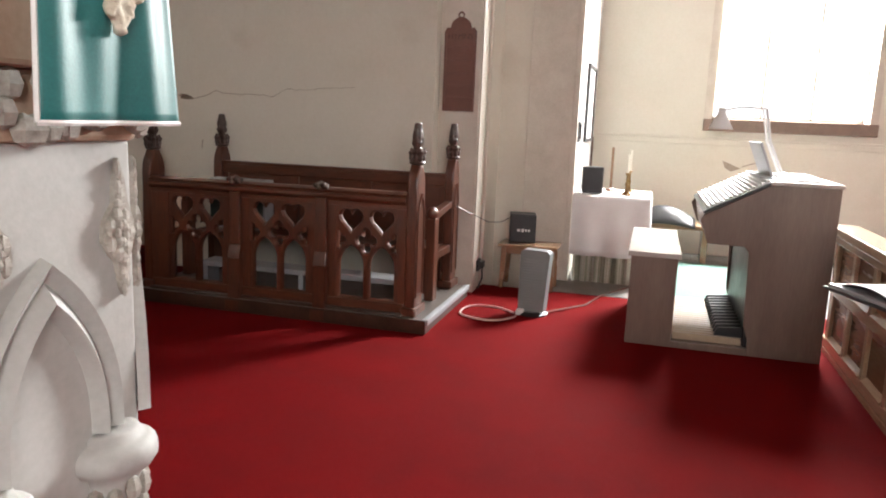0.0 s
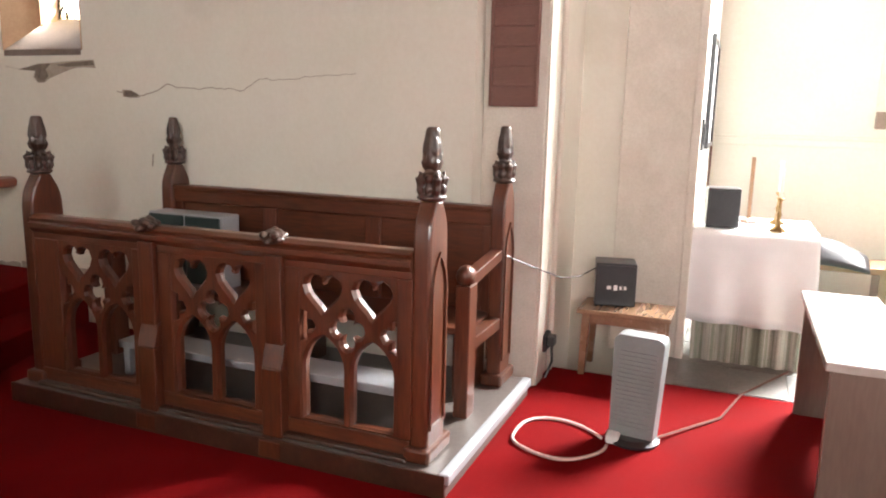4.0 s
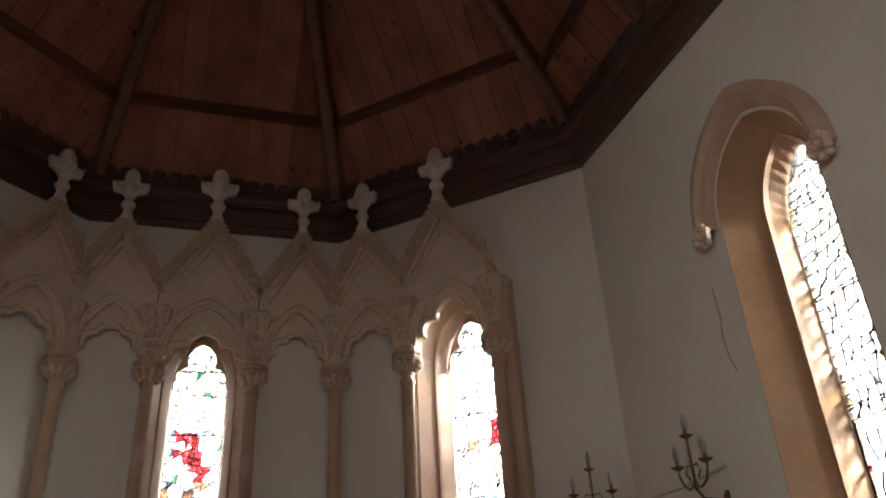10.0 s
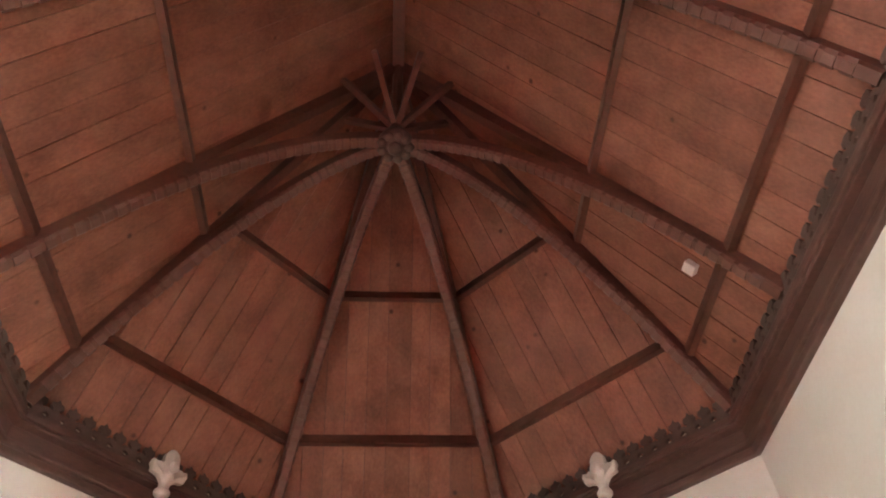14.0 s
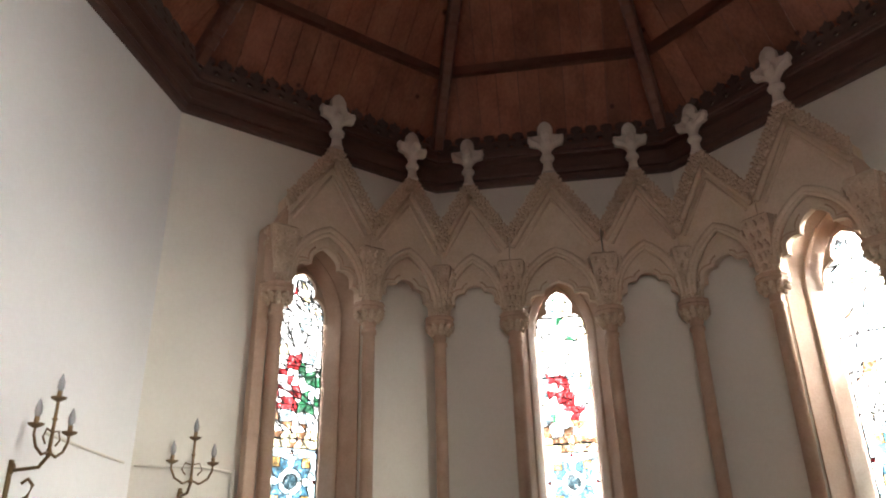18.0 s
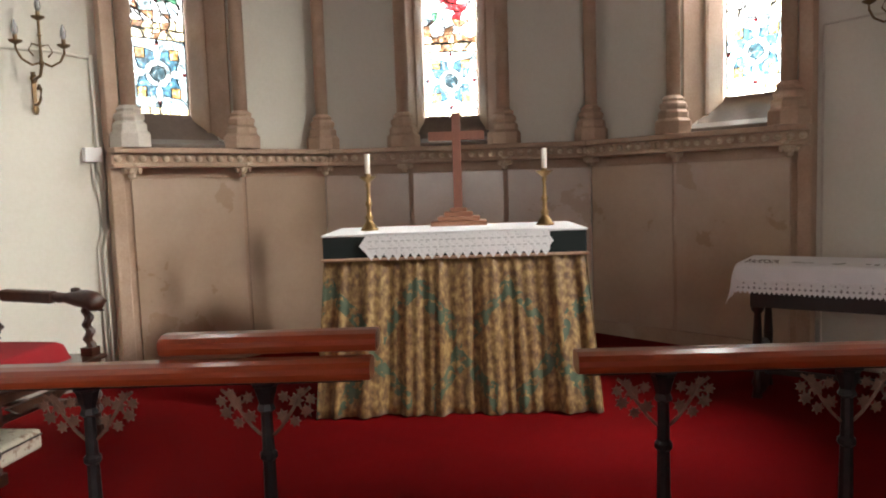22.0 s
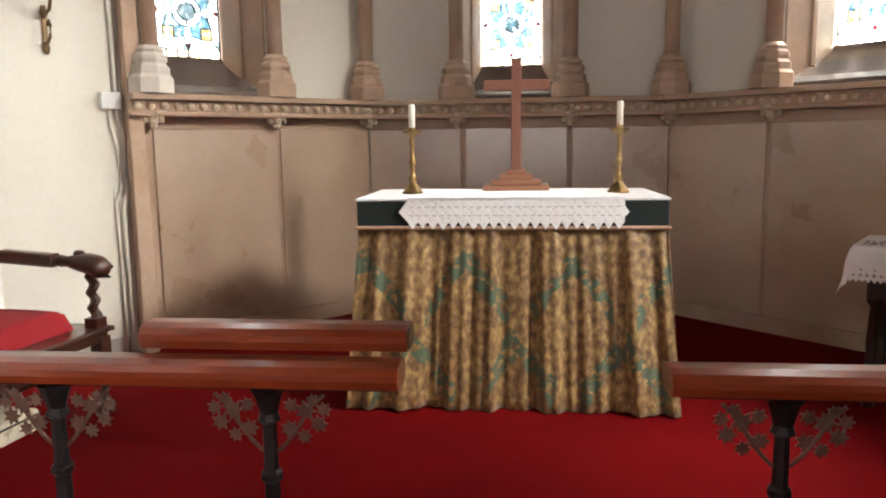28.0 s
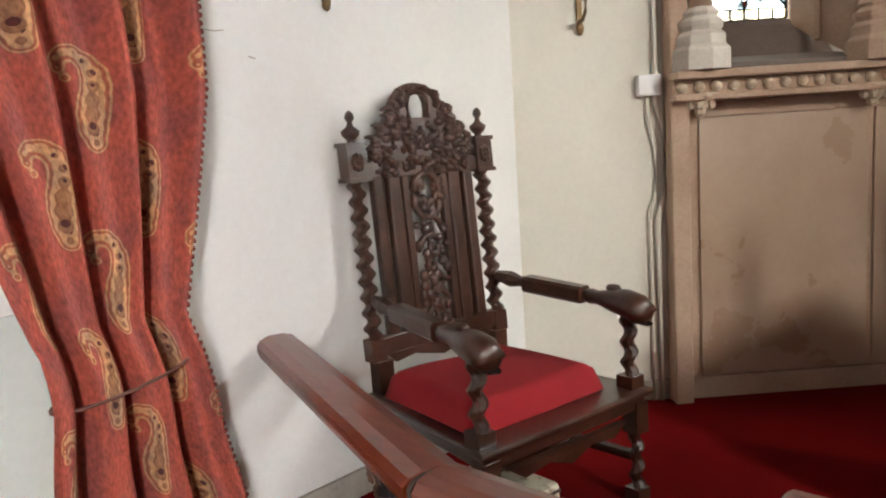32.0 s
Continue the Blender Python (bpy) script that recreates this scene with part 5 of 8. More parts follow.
        part("panel", m, PANEL, arcade, "smooth brown stone wainscot panel", bevel=0.004)

# ---- choir stall ----
def leafy(m, x, y, z, r, h, n, seed):
    """A knob of carved leaves."""
    rnd = random.Random(seed)
    m.blob(x, y, z, r * 0.75, r * 0.75, h * 0.5, 8, 5)
    for k in range(n):
        a = 2 * math.pi * k / n + rnd.uniform(-0.2, 0.2)
        m.blob(x + r * 0.8 * math.cos(a), y + r * 0.8 * math.sin(a), z + h * rnd.uniform(-0.28, 0.28), r * 0.42, r * 0.42, h * 0.28, 6, 4)


def poppyhead(m, x, y, z, seed):
    """A collar, a bell of carved leaves and a tall capped bud above it."""
    rnd = random.Random(seed)
    m.lathe([(0.030, -0.01), (0.033, 0.006), (0.054, 0.012), (0.060, 0.018), (0.056, 0.026), (0.044, 0.034), (0.040, 0.06), (0.044, 0.085), (0.042, 0.105), (0.030, 0.118),
             (0.027, 0.128), (0.036, 0.138), (0.039, 0.155), (0.034, 0.180), (0.036, 0.205), (0.034, 0.225), (0.028, 0.252), (0.030, 0.262), (0.026, 0.278), (0.020, 0.286)], x, y, z, 12)
    for k in range(4):
        a = math.pi / 2 * k + math.pi / 4
        c, d = math.cos(a), math.sin(a)
        m.tube([(x + c * r, y + d * r, z + h) for r, h in ((0.038, 0.022), (0.050, 0.045), (0.047, 0.070), (0.054, 0.095), (0.049, 0.112), (0.036, 0.108))], [0.010, 0.015, 0.016, 0.018, 0.013, 0.006], 7)
        m.tube([(x + c * r, y + d * r, z + h) for r, h in ((0.030, 0.128), (0.036, 0.155), (0.032, 0.19), (0.030, 0.22), (0.022, 0.265))], [0.008, 0.012, 0.011, 0.010, 0.007], 7)
        a += math.pi / 4
        c, d = math.cos(a), math.sin(a)
        m.blob(x + c * 0.045, y + d * 0.045, z + 0.052 + rnd.uniform(-0.004, 0.004), 0.014, 0.014, 0.024, 7, 5)
        m.blob(x + c * 0.042, y + d * 0.042, z + 0.092, 0.016, 0.016, 0.016, 7, 5)
        m.blob(x + c * 0.032, y + d * 0.032, z + 0.172, 0.011, 0.011, 0.026, 7, 5)


def end_board(parent, x, y, half, t, seed, name="end_board"):
    """A bench end with swept shoulders and a poppyhead."""
    m = Mesh()
    neck = 0.034
    side = [(half, 0.02)]
    for f, e in ((0.0, 0.0), (0.12, 0.01), (0.25, 0.045), (0.36, 0.10), (0.46, 0.17), (0.56, 0.28), (0.66, 0.43), (0.75, 0.60), (0.83, 0.76), (0.90, 0.89), (1.0, 1.0)):
        side.append((half - (half - neck) * e, 0.865 + 0.175 * f))
    m.prism([(x + a, z) for a, z in side] + [(x - a, z) for a, z in side[::-1]], y - t / 2, y + t / 2)
    board = part(name, m, OAK, parent, bevel=0.012)
    m = Mesh()
    poppyhead(m, x, y, 1.03, seed)
    weld(part("poppyhead", m, OAK_DARK, board, "carved leafy finial", smooth=True))
    for s in (-1, 1):
        m = Mesh()
        inner = [(x + a, z) for a, z in lancet(half * 1.35, 0.14, 0.68, 0.82, 6)]
        outer = [(x + a, z) for a, z in lancet(half * 1.35 + 0.025, 0.128, 0.68, 0.84, 6)]
        m.ring(outer, inner, y + s * (t / 2 + 0.001), y + s * (t / 2 + 0.009))
        part("moulding", m, OAK, board)
    m = Mesh().box(x - half - 0.03, x + half + 0.03, y - t / 2 - 0.02, y + t / 2 + 0.02, 0.0, 0.06)
    part("foot", m, OAK, board, bevel=0.012)
    return board


stall = thing("choir_stall_front", pose(1.62, 5.90, 0.095), "dark varnished oak choir stall front with pierced gothic tracery", "choir stall")
for y, seed in ((-1.045, 3), (1.045, 4)):
    end_board(stall, 0.06, y, 0.09, 0.075, seed)
m = Mesh()
prof = [(-0.035, 0.765), (-0.058, 0.79), (-0.058, 0.812), (-0.042, 0.82), (-0.05, 0.835), (-0.02, 0.85), (0.03, 0.85), (0.05, 0.835), (0.05, 0.765)]
one = m.verts([(a, -1.01, b) for a, b in prof])
two = m.verts([(a, 1.01, b) for a, b in prof])
m.face(one[::-1]), m.face(two)
for i in range(len(prof)):
    j = (i + 1) % len(prof)
    m.face([one[i], one[j], two[j], two[i]])
part("top_rail", m, OAK_RAIL, stall, bevel=0.003)
m = Mesh().box(-0.03, 0.03, -1.01, 1.01, 0.735, 0.766)
part("upper_frame", m, OAK_RAIL, stall, bevel=0.004)
m = Mesh().box(-0.035, 0.035, -1.01, 1.01, 0.005, 0.08)
part("lower_frame", m, OAK_RAIL, stall, bevel=0.004)
m = Mesh().box(-0.075, -0.03, -1.01, 1.01, -0.085, 0.02)
part("plinth", m, OAK_DARK, stall, "dark plinth", bevel=0.01)
centres = (-0.72, -0.05, 0.625)
edges = [-1.01, -0.944, -0.50, -0.279, 0.176, 0.396, 0.857, 1.01]
for a, b in ((edges[0], edges[1]), (edges[2], edges[3]), (edges[4], edges[5]), (edges[6], edges[7])):
    m = Mesh().box(-0.03, 0.03, a, b, 0.08, 0.735)
    part("stile", m, OAK, stall, bevel=0.004)


def pierced_plate(m, outline, holes, x0, x1, cham):
    """A plate across x with shaped holes, chamfered on its front (x0)."""
    def inside(p, poly):
        hit = False
        for (a, b), (c, d) in zip(poly, poly[1:] + poly[:1]):
            if (b > p[1]) != (d > p[1]) and p[0] < (c - a) * (p[1] - b) / (d - b) + a:
                hit = not hit
        return hit

    def grown(poly, r):
        n, out = len(poly), []
        area = sum(a * d - b * c for (a, b), (c, d) in zip(poly, poly[1:] + poly[:1]))
        s = 1 if area > 0 else -1
        for k in range(n):
            (a, b), (c, d) = poly[k - 1], poly[(k + 1) % n]
            t = Vector((c - a, d - b)).normalized()
            out.append((poly[k][0] + s * t.y * r, poly[k][1] - s * t.x * r))
        return out

    def fill(loops, x):
        pts, edges = [], []
        for loop in loops:
            k = len(pts)
            pts += [Vector(p) for p in loop]
            edges += [(k + i, k + (i + 1) % len(loop)) for i in range(len(loop))]
        vs, _, fs, _, _, _ = geometry.delaunay_2d_cdt(pts, edges, [], 0, 1e-5)
        mv = m.verts([(x, p.x, p.y) for p in vs])
        for f in fs:
            c = sum((vs[i] for i in f), Vector((0, 0))) / len(f)
            if inside(c, loops[0]) and not any(inside(c, h) for h in loops[1:]):
                m.face([mv[i] for i in f])

    def wall(a, b, xa, xb):
        ra, rb = m.verts([(xa, *p) for p in a]), m.verts([(xb, *p) for p in b])
        for i in range(len(a)):
            j = (i + 1) % len(a)
            m.face([ra[i], ra[j], rb[j], rb[i]])

    wide = [grown(h, cham) for h in holes]
    fill([outline] + wide, x0)
    fill([outline] + holes, x1)
    for h, w in zip(holes, wide):
        wall(w, h, x0, x0 + cham * 1.5)
        wall(h, h, x0 + cham * 1.5, x1)


def tracery(y0, w, z0, z1):
    """Two pointed lights under quatrefoils and hearts, in the plane x = 0."""
    m = Mesh()
    h, q = z1 - z0, w / 4
    holes = []
    for s in (-1, 1):
        c = y0 + s * q
        holes.append([(c + a, b) for a, b in lancet(2 * q - 0.046, z0 + 0.012, z0 + 0.36 * h, z0 + 0.575 * h, 6)])
        # a heart under the head
        pts = []
        for k in range(20):
            a = 2 * math.pi * k / 20
            u = 0.083 * math.sin(a) ** 3
            v = 0.0053 * (13 * math.cos(a) - 5 * math.cos(2 * a) - 2 * math.cos(3 * a) - math.cos(4 * a))
            pts.append((c + u, z0 + 0.865 * h + v * 1.05 - 0.004))
        holes.append(pts)
        # half a quatrefoil beside the frame
        pts = [(y0 + s * (2 * q - 0.012), z0 + 0.52 * h)]
        for k in range(1, 8):
            a = -math.pi / 2 + math.pi * k / 8
            r = 0.030 + 0.036 * abs(math.cos(2 * a))
            pts.append((y0 + s * (2 * q - 0.012 - r * 0.9 * math.cos(a)), z0 + 0.63 * h + r * 1.1 * math.sin(a)))
        pts.append((y0 + s * (2 * q - 0.012), z0 + 0.74 * h))
        holes.append(pts)
    pts = []
    for k in range(32):
        a = 2 * math.pi * k / 32
        r = 0.034 + 0.046 * abs(math.cos(2 * a)) ** 0.8
        pts.append((y0 + r * 0.92 * math.cos(a), z0 + 0.635 * h + r * 1.08 * math.sin(a)))
    holes.append(pts)
    pierced_plate(m, [(y0 - w / 2, z0), (y0 + w / 2, z0), (y0 + w / 2, z1), (y0 - w / 2, z1)], holes, -0.026, 0.018, 0.011)
    m.prism([(y0 - w / 2, z0), (y0 + w / 2, z0), (y0 + w / 2, z0 + 0.004), (y0 - w / 2, z0 + 0.004)], -0.026, 0.018, "x")
    bmesh.ops.remove_doubles(m.bm, verts=m.bm.verts, dist=2e-4)
    return m


for c in centres:
    part("tracery", tracery(c, 0.455, 0.08, 0.735), OAK, stall, "pierced gothic tracery")
for y in (-0.39, 0.286):
    m = Mesh()
    m.box(-0.085, -0.03, y - 0.05, y + 0.05, -0.02, 0.30)
    m.prism([(-0.085, 0.30), (-0.03, 0.30), (-0.03, 0.42), (-0.055, 0.40)], y - 0.05, y + 0.05)
    m.box(-0.062, -0.03, y - 0.042, y + 0.042, 0.40, 0.78)
    buttress = part("buttress", m, OAK, stall, bevel=0.006)
    m = Mesh()
    leafy(m, -0.05, y, 0.855, 0.05, 0.06, 8, 20)
    leafy(m, -0.02, y, 0.865, 0.04, 0.05, 6, 22)
    weld(part("boss", m, OAK_DARK, buttress, "carved leafy knob", smooth=True))
    m = Mesh().box(-0.11, -0.02, y - 0.065, y + 0.065, -0.095, 0.0)
    part("foot", m, OAK, buttress, bevel=0.015)

platform = thing("stall_platform", pose(2.1, 5.85, 0), "dark timber platform with a worn metal nosing under the stall", "platform")
m = Mesh().box(-0.58, 0.60, -1.14, 1.20, 0.0, 0.095)
part("deck", m, DECK, platform, bevel=0.006)
m = Mesh().box(-0.585, 0.595, -1.158, -1.115, 0.06, 0.102)
m2 = Mesh().box(-0.588, -0.578, -1.14, 1.205, 0.0, 0.097)
part("riser", m2, OAK_DARK, platform, "dark timber riser", bevel=0.003)
part("nosing", m, GREY_METAL, platform, "worn grey metal edge strip", bevel=0.006)

bench = thing("choir_bench", pose(2.45, 5.90, 0.095), "dark oak choir bench with panelled back against the wall", "bench")
for y, seed in ((-1.045, 7), (1.045, 8)):
    end_board(bench, 0.155, y, 0.085, 0.075, seed)
m = Mesh().box(0.10, 0.16, -1.01, 1.01, 0.82, 0.91).box(0.085, 0.165, -1.01, 1.01, 0.895, 0.92)
part("top_rail", m, OAK_RAIL, bench, bevel=0.006)
m = Mesh().box(0.125, 0.155, -1.01, 1.01, 0.36, 0.83)
part("backboard", m, OAK_RAIL, bench)
for y in (-1.0, -0.33, 0.33, 1.0):
    m = Mesh().box(0.105, 0.13, max(y - 0.045, -1.01), min(y + 0.045, 1.01), 0.36, 0.82)
    part("muntin", m, OAK, bench, bevel=0.004)
m = Mesh().box(-0.25, 0.125, -1.01, 1.01, 0.34, 0.375)
part("seat", m, OAK_RAIL, bench, bevel=0.008)
for y in (-0.95, 0.0, 0.95):
    m = Mesh().box(-0.18, 0.12, y - 0.03, y + 0.03, 0.0, 0.34)
    part("support", m, OAK, bench)
for y in (-1.045, 1.045):
    m = Mesh()
    m.box(-0.40, -0.30, y - 0.035, y + 0.035, 0.0, 0.62)
    m.box(-0.32, 0.08, y - 0.03, y + 0.03, 0.30, 0.36)
    m.prism([(-0.38, 0.60), (0.08, 0.66), (0.08, 0.71), (-0.30, 0.67), (-0.40, 0.67)], y - 0.03, y + 0.03)
    elbow = part("elbow", m, OAK, bench, bevel=0.006)
    m = Mesh()
    m.blob(-0.36, y, 0.66, 0.06, 0.045, 0.05, 10, 6)
    part("knob", m, OAK, elbow, smooth=True)

kneeler = thing("kneeler", pose(1.92, 5.80, 0.095), "low grey painted kneeler inside the stall", "kneeler")
m = Mesh().box(-0.10, 0.10, -0.85, 0.85, 0.15, 0.19)
part("top", m, GREY_METAL, kneeler, bevel=0.006)
for y in (-0.82, 0.0, 0.82):
    m = Mesh().box(-0.08, 0.08, y - 0.02, y + 0.02, 0.0, 0.15)
    part("leg", m, GREY_METAL, kneeler, bevel=0.004)

box = thing("speaker_cabinet", pose(2.375, 6.62, 0.47), "grey cabinet with two dark green fronts on the bench", "speaker")
m = Mesh().box(-0.070, 0.075, -0.262, 0.258, 0.0, 0.415)
part("case", m, GREY_METAL, box, bevel=0.008)
for a, b in ((-0.245, -0.006), (0.006, 0.250)):
    m = Mesh().box(-0.080, -0.069, a, b, 0.02, 0.405)
    part("front", m, surface("dark_green_cloth", (0.010, 0.022, 0.020), (0.022, 0.040, 0.036), 0.8, scale=8, fine=160, bump=0.1) if a < -0.1 else bpy.data.materials["dark_green_cloth"], box, "dark green cloth front", bevel=0.006)

# ---- altar ----
altar = thing("altar", pose(-0.027, 9.87, SANC), "altar hung with gold and green brocade under a white lace cloth", "altar")
H = 1.287 - SANC
m = Mesh().box(-0.66, 0.66, -0.30, 0.32, 0.02, H - 0.03)
part("table", m, OAK, altar)


def pleats(f, z, k=1.0):
    return (0.013 * math.sin(f * 41 + 1.3 * math.sin(f * 9)) + 0.006 * math.sin(f * 97 + 1.3 + 0.9 * math.sin(f * 13)) + 0.012 * math.sin(f * 19 + 0.5)) * k


def frontal(i, j):
    z = (H - 0.125) * (1 - j)
    grow = j
    x = (-0.685 + 1.37 * i) * (1 + 0.085 * grow)
    y = -0.335 - 0.15 * grow * (1 - 0.3 * math.sin(math.pi * i)) + pleats(i * 1.37, z, 0.7 + 0.8 * grow)
    return (x, y, max(0.004, z + 0.012 * math.sin(i * 9) * grow))


m = Mesh().sheet(frontal, 210, 14)
part("frontal", m, BROCADE, altar, "pleated gold and green brocade frontal", smooth=True, thick=0.006)
for s in (-1, 1):
    def side(i, j, s=s):
        z = (H - 0.125) * (1 - j)
        return (s * (0.69 + 0.045 * j + pleats(i, z, 0.3 + 0.6 * j)), -0.335 - 0.14 * j + (0.66 + 0.14 * j) * i, max(0.004, z))
    m = Mesh().sheet(side, 40, 10)
    part("side_curtain", m, BROCADE, altar, smooth=True, thick=0.006)
m = Mesh().box(-0.695, 0.695, -0.35, 0.33, H - 0.135, H - 0.012)
part("superfrontal", m, VELVET, altar, "dark green velvet band", bevel=0.006)
m = Mesh()
m.tube([(-0.70, 0.30, H - 0.132), (-0.70, -0.358, H - 0.132), (0.70, -0.358, H - 0.132), (0.70, 0.30, H - 0.132)], 0.009, 6)
part("braid", m, surface("gold_braid", (0.36, 0.22, 0.14), (0.5, 0.33, 0.22), 0.6, scale=30, fine=200), altar, "pinkish gold braid")
linen = thing("altar_cloth", pose(-0.027, 9.87, SANC + H - 0.012), "white altar cloth with a pointed lace edge", "cloth")
m = Mesh().box(-0.70, 0.70, -0.356, 0.335, 0.0, 0.012)
part("linen", m, WHITE_CLOTH, linen, bevel=0.004)
m = Mesh()
n = 21
for k in range(n):
    a, b = -0.46 + 0.96 * k / n, -0.46 + 0.96 * (k + 1) / n
    y = -0.364
    lo = -0.095 + 0.003 * math.sin(k * 1.7)
    m.prism([(a, 0.006), (a, lo), ((a + b) / 2, lo - 0.032), (b, lo), (b, 0.006)], y - 0.003, y)
lace = part("lace_drop", m, LACE, linen, "white crocheted lace drop")
m = Mesh().box(-0.46, 0.50, -0.362, 0.10, 0.012, 0.016)
part("lace_top", m, WHITE_CLOTH, linen)
# two rows of grey dashes paint the shade in the lace's holes
for row, (za, zb) in enumerate(((-0.022, -0.030), (-0.060, -0.068))):
    m = Mesh()
    for k in range(28):
        a = -0.45 + 0.945 * k / 28
        m.box(a, a + 0.02, -0.3695, -0.367, zb, za)
    part("lace_stitching", m, surface("lace_shadow", (0.5, 0.5, 0.5), (0.6, 0.6, 0.6), 0.9) if row == 0 else bpy.data.materials["lace_shadow"], linen)
for s in (-1, 1):
    m = Mesh().prism([(s * 0.46 + (0.02 if s > 0 else 0), 0.006), (s * 0.50 + (0.02 if s > 0 else 0), -0.05), (s * 0.455 + (0.02 if s > 0 else 0), -0.10)], -0.366, -0.363)
    part("lace_corner", m, LACE, linen)


def candlestick(x, y):
    ob = thing("candlestick", pose(x, y, 1.290), "brass altar candlestick with a white candle", "candlestick", "altar candlesticks")
    m = Mesh().lathe([(0.052, 0), (0.052, 0.008), (0.044, 0.014), (0.036, 0.03), (0.022, 0.045), (0.018, 0.06), (0.026, 0.072), (0.014, 0.09), (0.012, 0.13), (0.02, 0.145), (0.02, 0.155), (0.012, 0.17), (0.010, 0.24), (0.016, 0.255), (0.010, 0.27), (0.012, 0.285)], n=14)
    part("stem", m, BRASS, ob, smooth=True)
    m = Mesh().lathe([(0.012, 0.27), (0.022, 0.278), (0.046, 0.296), (0.050, 0.304), (0.047, 0.304), (0.018, 0.296), (0.018, 0.318), (0.016, 0.318)], n=14)
    part("drip_pan", m, BRASS, ob)
    m = Mesh().lathe([(0.0155, 0.31), (0.0155, 0.425), (0.012, 0.43)], n=12)
    part("candle", m, WAX, ob, "white wax candle", smooth=True)
    m = Mesh().lathe([(0.0015, 0.428), (0.0015, 0.44)], n=6)
    part("wick", m, BLACK, ob)
    return ob


first = candlestick(-0.505, 9.82)
copy_thing(first, pose(0.487, 9.82, 1.290))

cross = thing("altar_cross", pose(0.0, 10.04, 1.291), "plain red brown wooden altar cross on a stepped base", "cross")
for k, (w, d, z0, z1) in enumerate(((0.165, 0.085, 0, 0.028), (0.125, 0.065, 0.028, 0.055), (0.085, 0.048, 0.055, 0.082), (0.05, 0.034, 0.082, 0.105))):
    m = Mesh().box(-w, w, -d, d, z0, z1)
    part("base_step", m, surface("orange_wood", (0.22, 0.085, 0.042), (0.30, 0.13, 0.07), 0.5, scale=4, fine=50, stretch=(0.4, 3, 3)) if k == 0 else bpy.data.materials["orange_wood"], cross, bevel=0.004)
m = Mesh().box(-0.026, 0.026, -0.017, 0.017, 0.10, 0.66)
part("upright", m, CROSS_WOOD, cross, bevel=0.004)
m = Mesh().box(-0.165, 0.165, -0.0175, 0.0175, 0.50, 0.555)
part("arm", m, CROSS_WOOD, cross, bevel=0.004)

# ---- communion rail ----
def rail_post(parent, x, y, ang, h):
    """An iron post with leafy brackets under the rail."""
    m = Mesh()
    m.lathe([(0.055, 0), (0.055, 0.012), (0.034, 0.02), (0.028, 0.05), (0.034, 0.06), (0.024, 0.075), (0.021, 0.30), (0.03, 0.31), (0.03, 0.325), (0.021, 0.335), (0.019, h - 0.10), (0.032, h - 0.09), (0.024, h - 0.07), (0.04, h - 0.012), (0.05, h)], x, y, 0, 8)
    post = part("post", m, IRON, parent, "slender black iron post")
    c, s = math.cos(ang), math.sin(ang)
    for k in (-1, 1):
        m = Mesh()
        m.tube([(x + k * c * t, y + k * s * t, z) for t, z in ((0.02, h - 0.18), (0.05, h - 0.15), (0.085, h - 0.10), (0.115, h - 0.05), (0.15, h - 0.02))], 0.006, 5)
        for t, z, r in ((0.055, h - 0.115, 0.026), (0.095, h - 0.135, 0.022), (0.10, h - 0.065, 0.030), (0.135, h - 0.10, 0.026), (0.15, h - 0.06, 0.022), (0.06, h - 0.05, 0.022), (0.12, h - 0.035, 0.02)):
            px, py = x + k * c * t, y + k * s * t
            n = 7
            pts = []
            for i in range(2 * n):
                rr = r * (1.0 if i % 2 == 0 else 0.55)
                a = math.pi * i / n
                pts.append((px + c * rr * math.cos(a), py + s * rr * math.cos(a), z + rr * math.sin(a)))
            one = m.verts([(p[0] - s * 0.003, p[1] + c * 0.003, p[2]) for p in pts])
            two = m.verts([(p[0] + s * 0.003, p[1] - c * 0.003, p[2]) for p in pts])
            m.face(one), m.face(two[::-1])
            for i in range(2 * n):
                j = (i + 1) % (2 * n)
                m.face([one[i], one[j], two[j], two[i]])
        tagged(part("bracket", m, BRACKET, post, "leafy bronzed iron bracket"), kind="stuff")


RAIL_SEC = [(a * 1.16, b) for a, b in [(-0.058, -0.012), (-0.052, -0.034), (-0.03, -0.042), (0.03, -0.042), (0.052, -0.034), (0.058, -0.012), (0.058, 0.006), (0.046, 0.022), (0.02, 0.030), (-0.02, 0.030), (-0.046, 0.022), (-0.058, 0.006)]]


def rail_half(s, gap):
    ob = thing("communion_rail", pose(0, 8.08, SANC), "polished mahogany communion rail on iron posts", "altar rail", "communion rails")
    z = 0.945 - SANC
    m = Mesh()
    m.tube([(s * gap, 0, z), (s * 1.62, 0, z)], 1, section=RAIL_SEC)
    part("handrail", m, MAHOGANY, ob, smooth=False)
    m = Mesh()
    end = (s * (W - 0.008), 0.43, z) if s > 0 else (-W + 0.008, 0.375, z + 0.032)
    m.tube([(s * 1.625, 0.0, z), end], 1, section=RAIL_SEC)
    part("wing_handrail", m, MAHOGANY, ob)
    m = Mesh()
    m.tube([(s * 1.618, 0.0, z), (s * 1.629, 0.002, z)], 1, section=[(a * 0.93, b * 0.93) for a, b in RAIL_SEC])
    part("joint", m, OAK_DARK, ob, "dark gap between two lengths of rail")
    m = Mesh().box(min(s * (gap + 0.03), s * 1.58), max(s * (gap + 0.03), s * 1.58), -0.016, 0.016, z - 0.052, z - 0.042)
    part("iron_strap", m, IRON, ob)
    for x in (0.66, 1.26):
        rail_post(ob, s * x, 0, 0, z - 0.05)
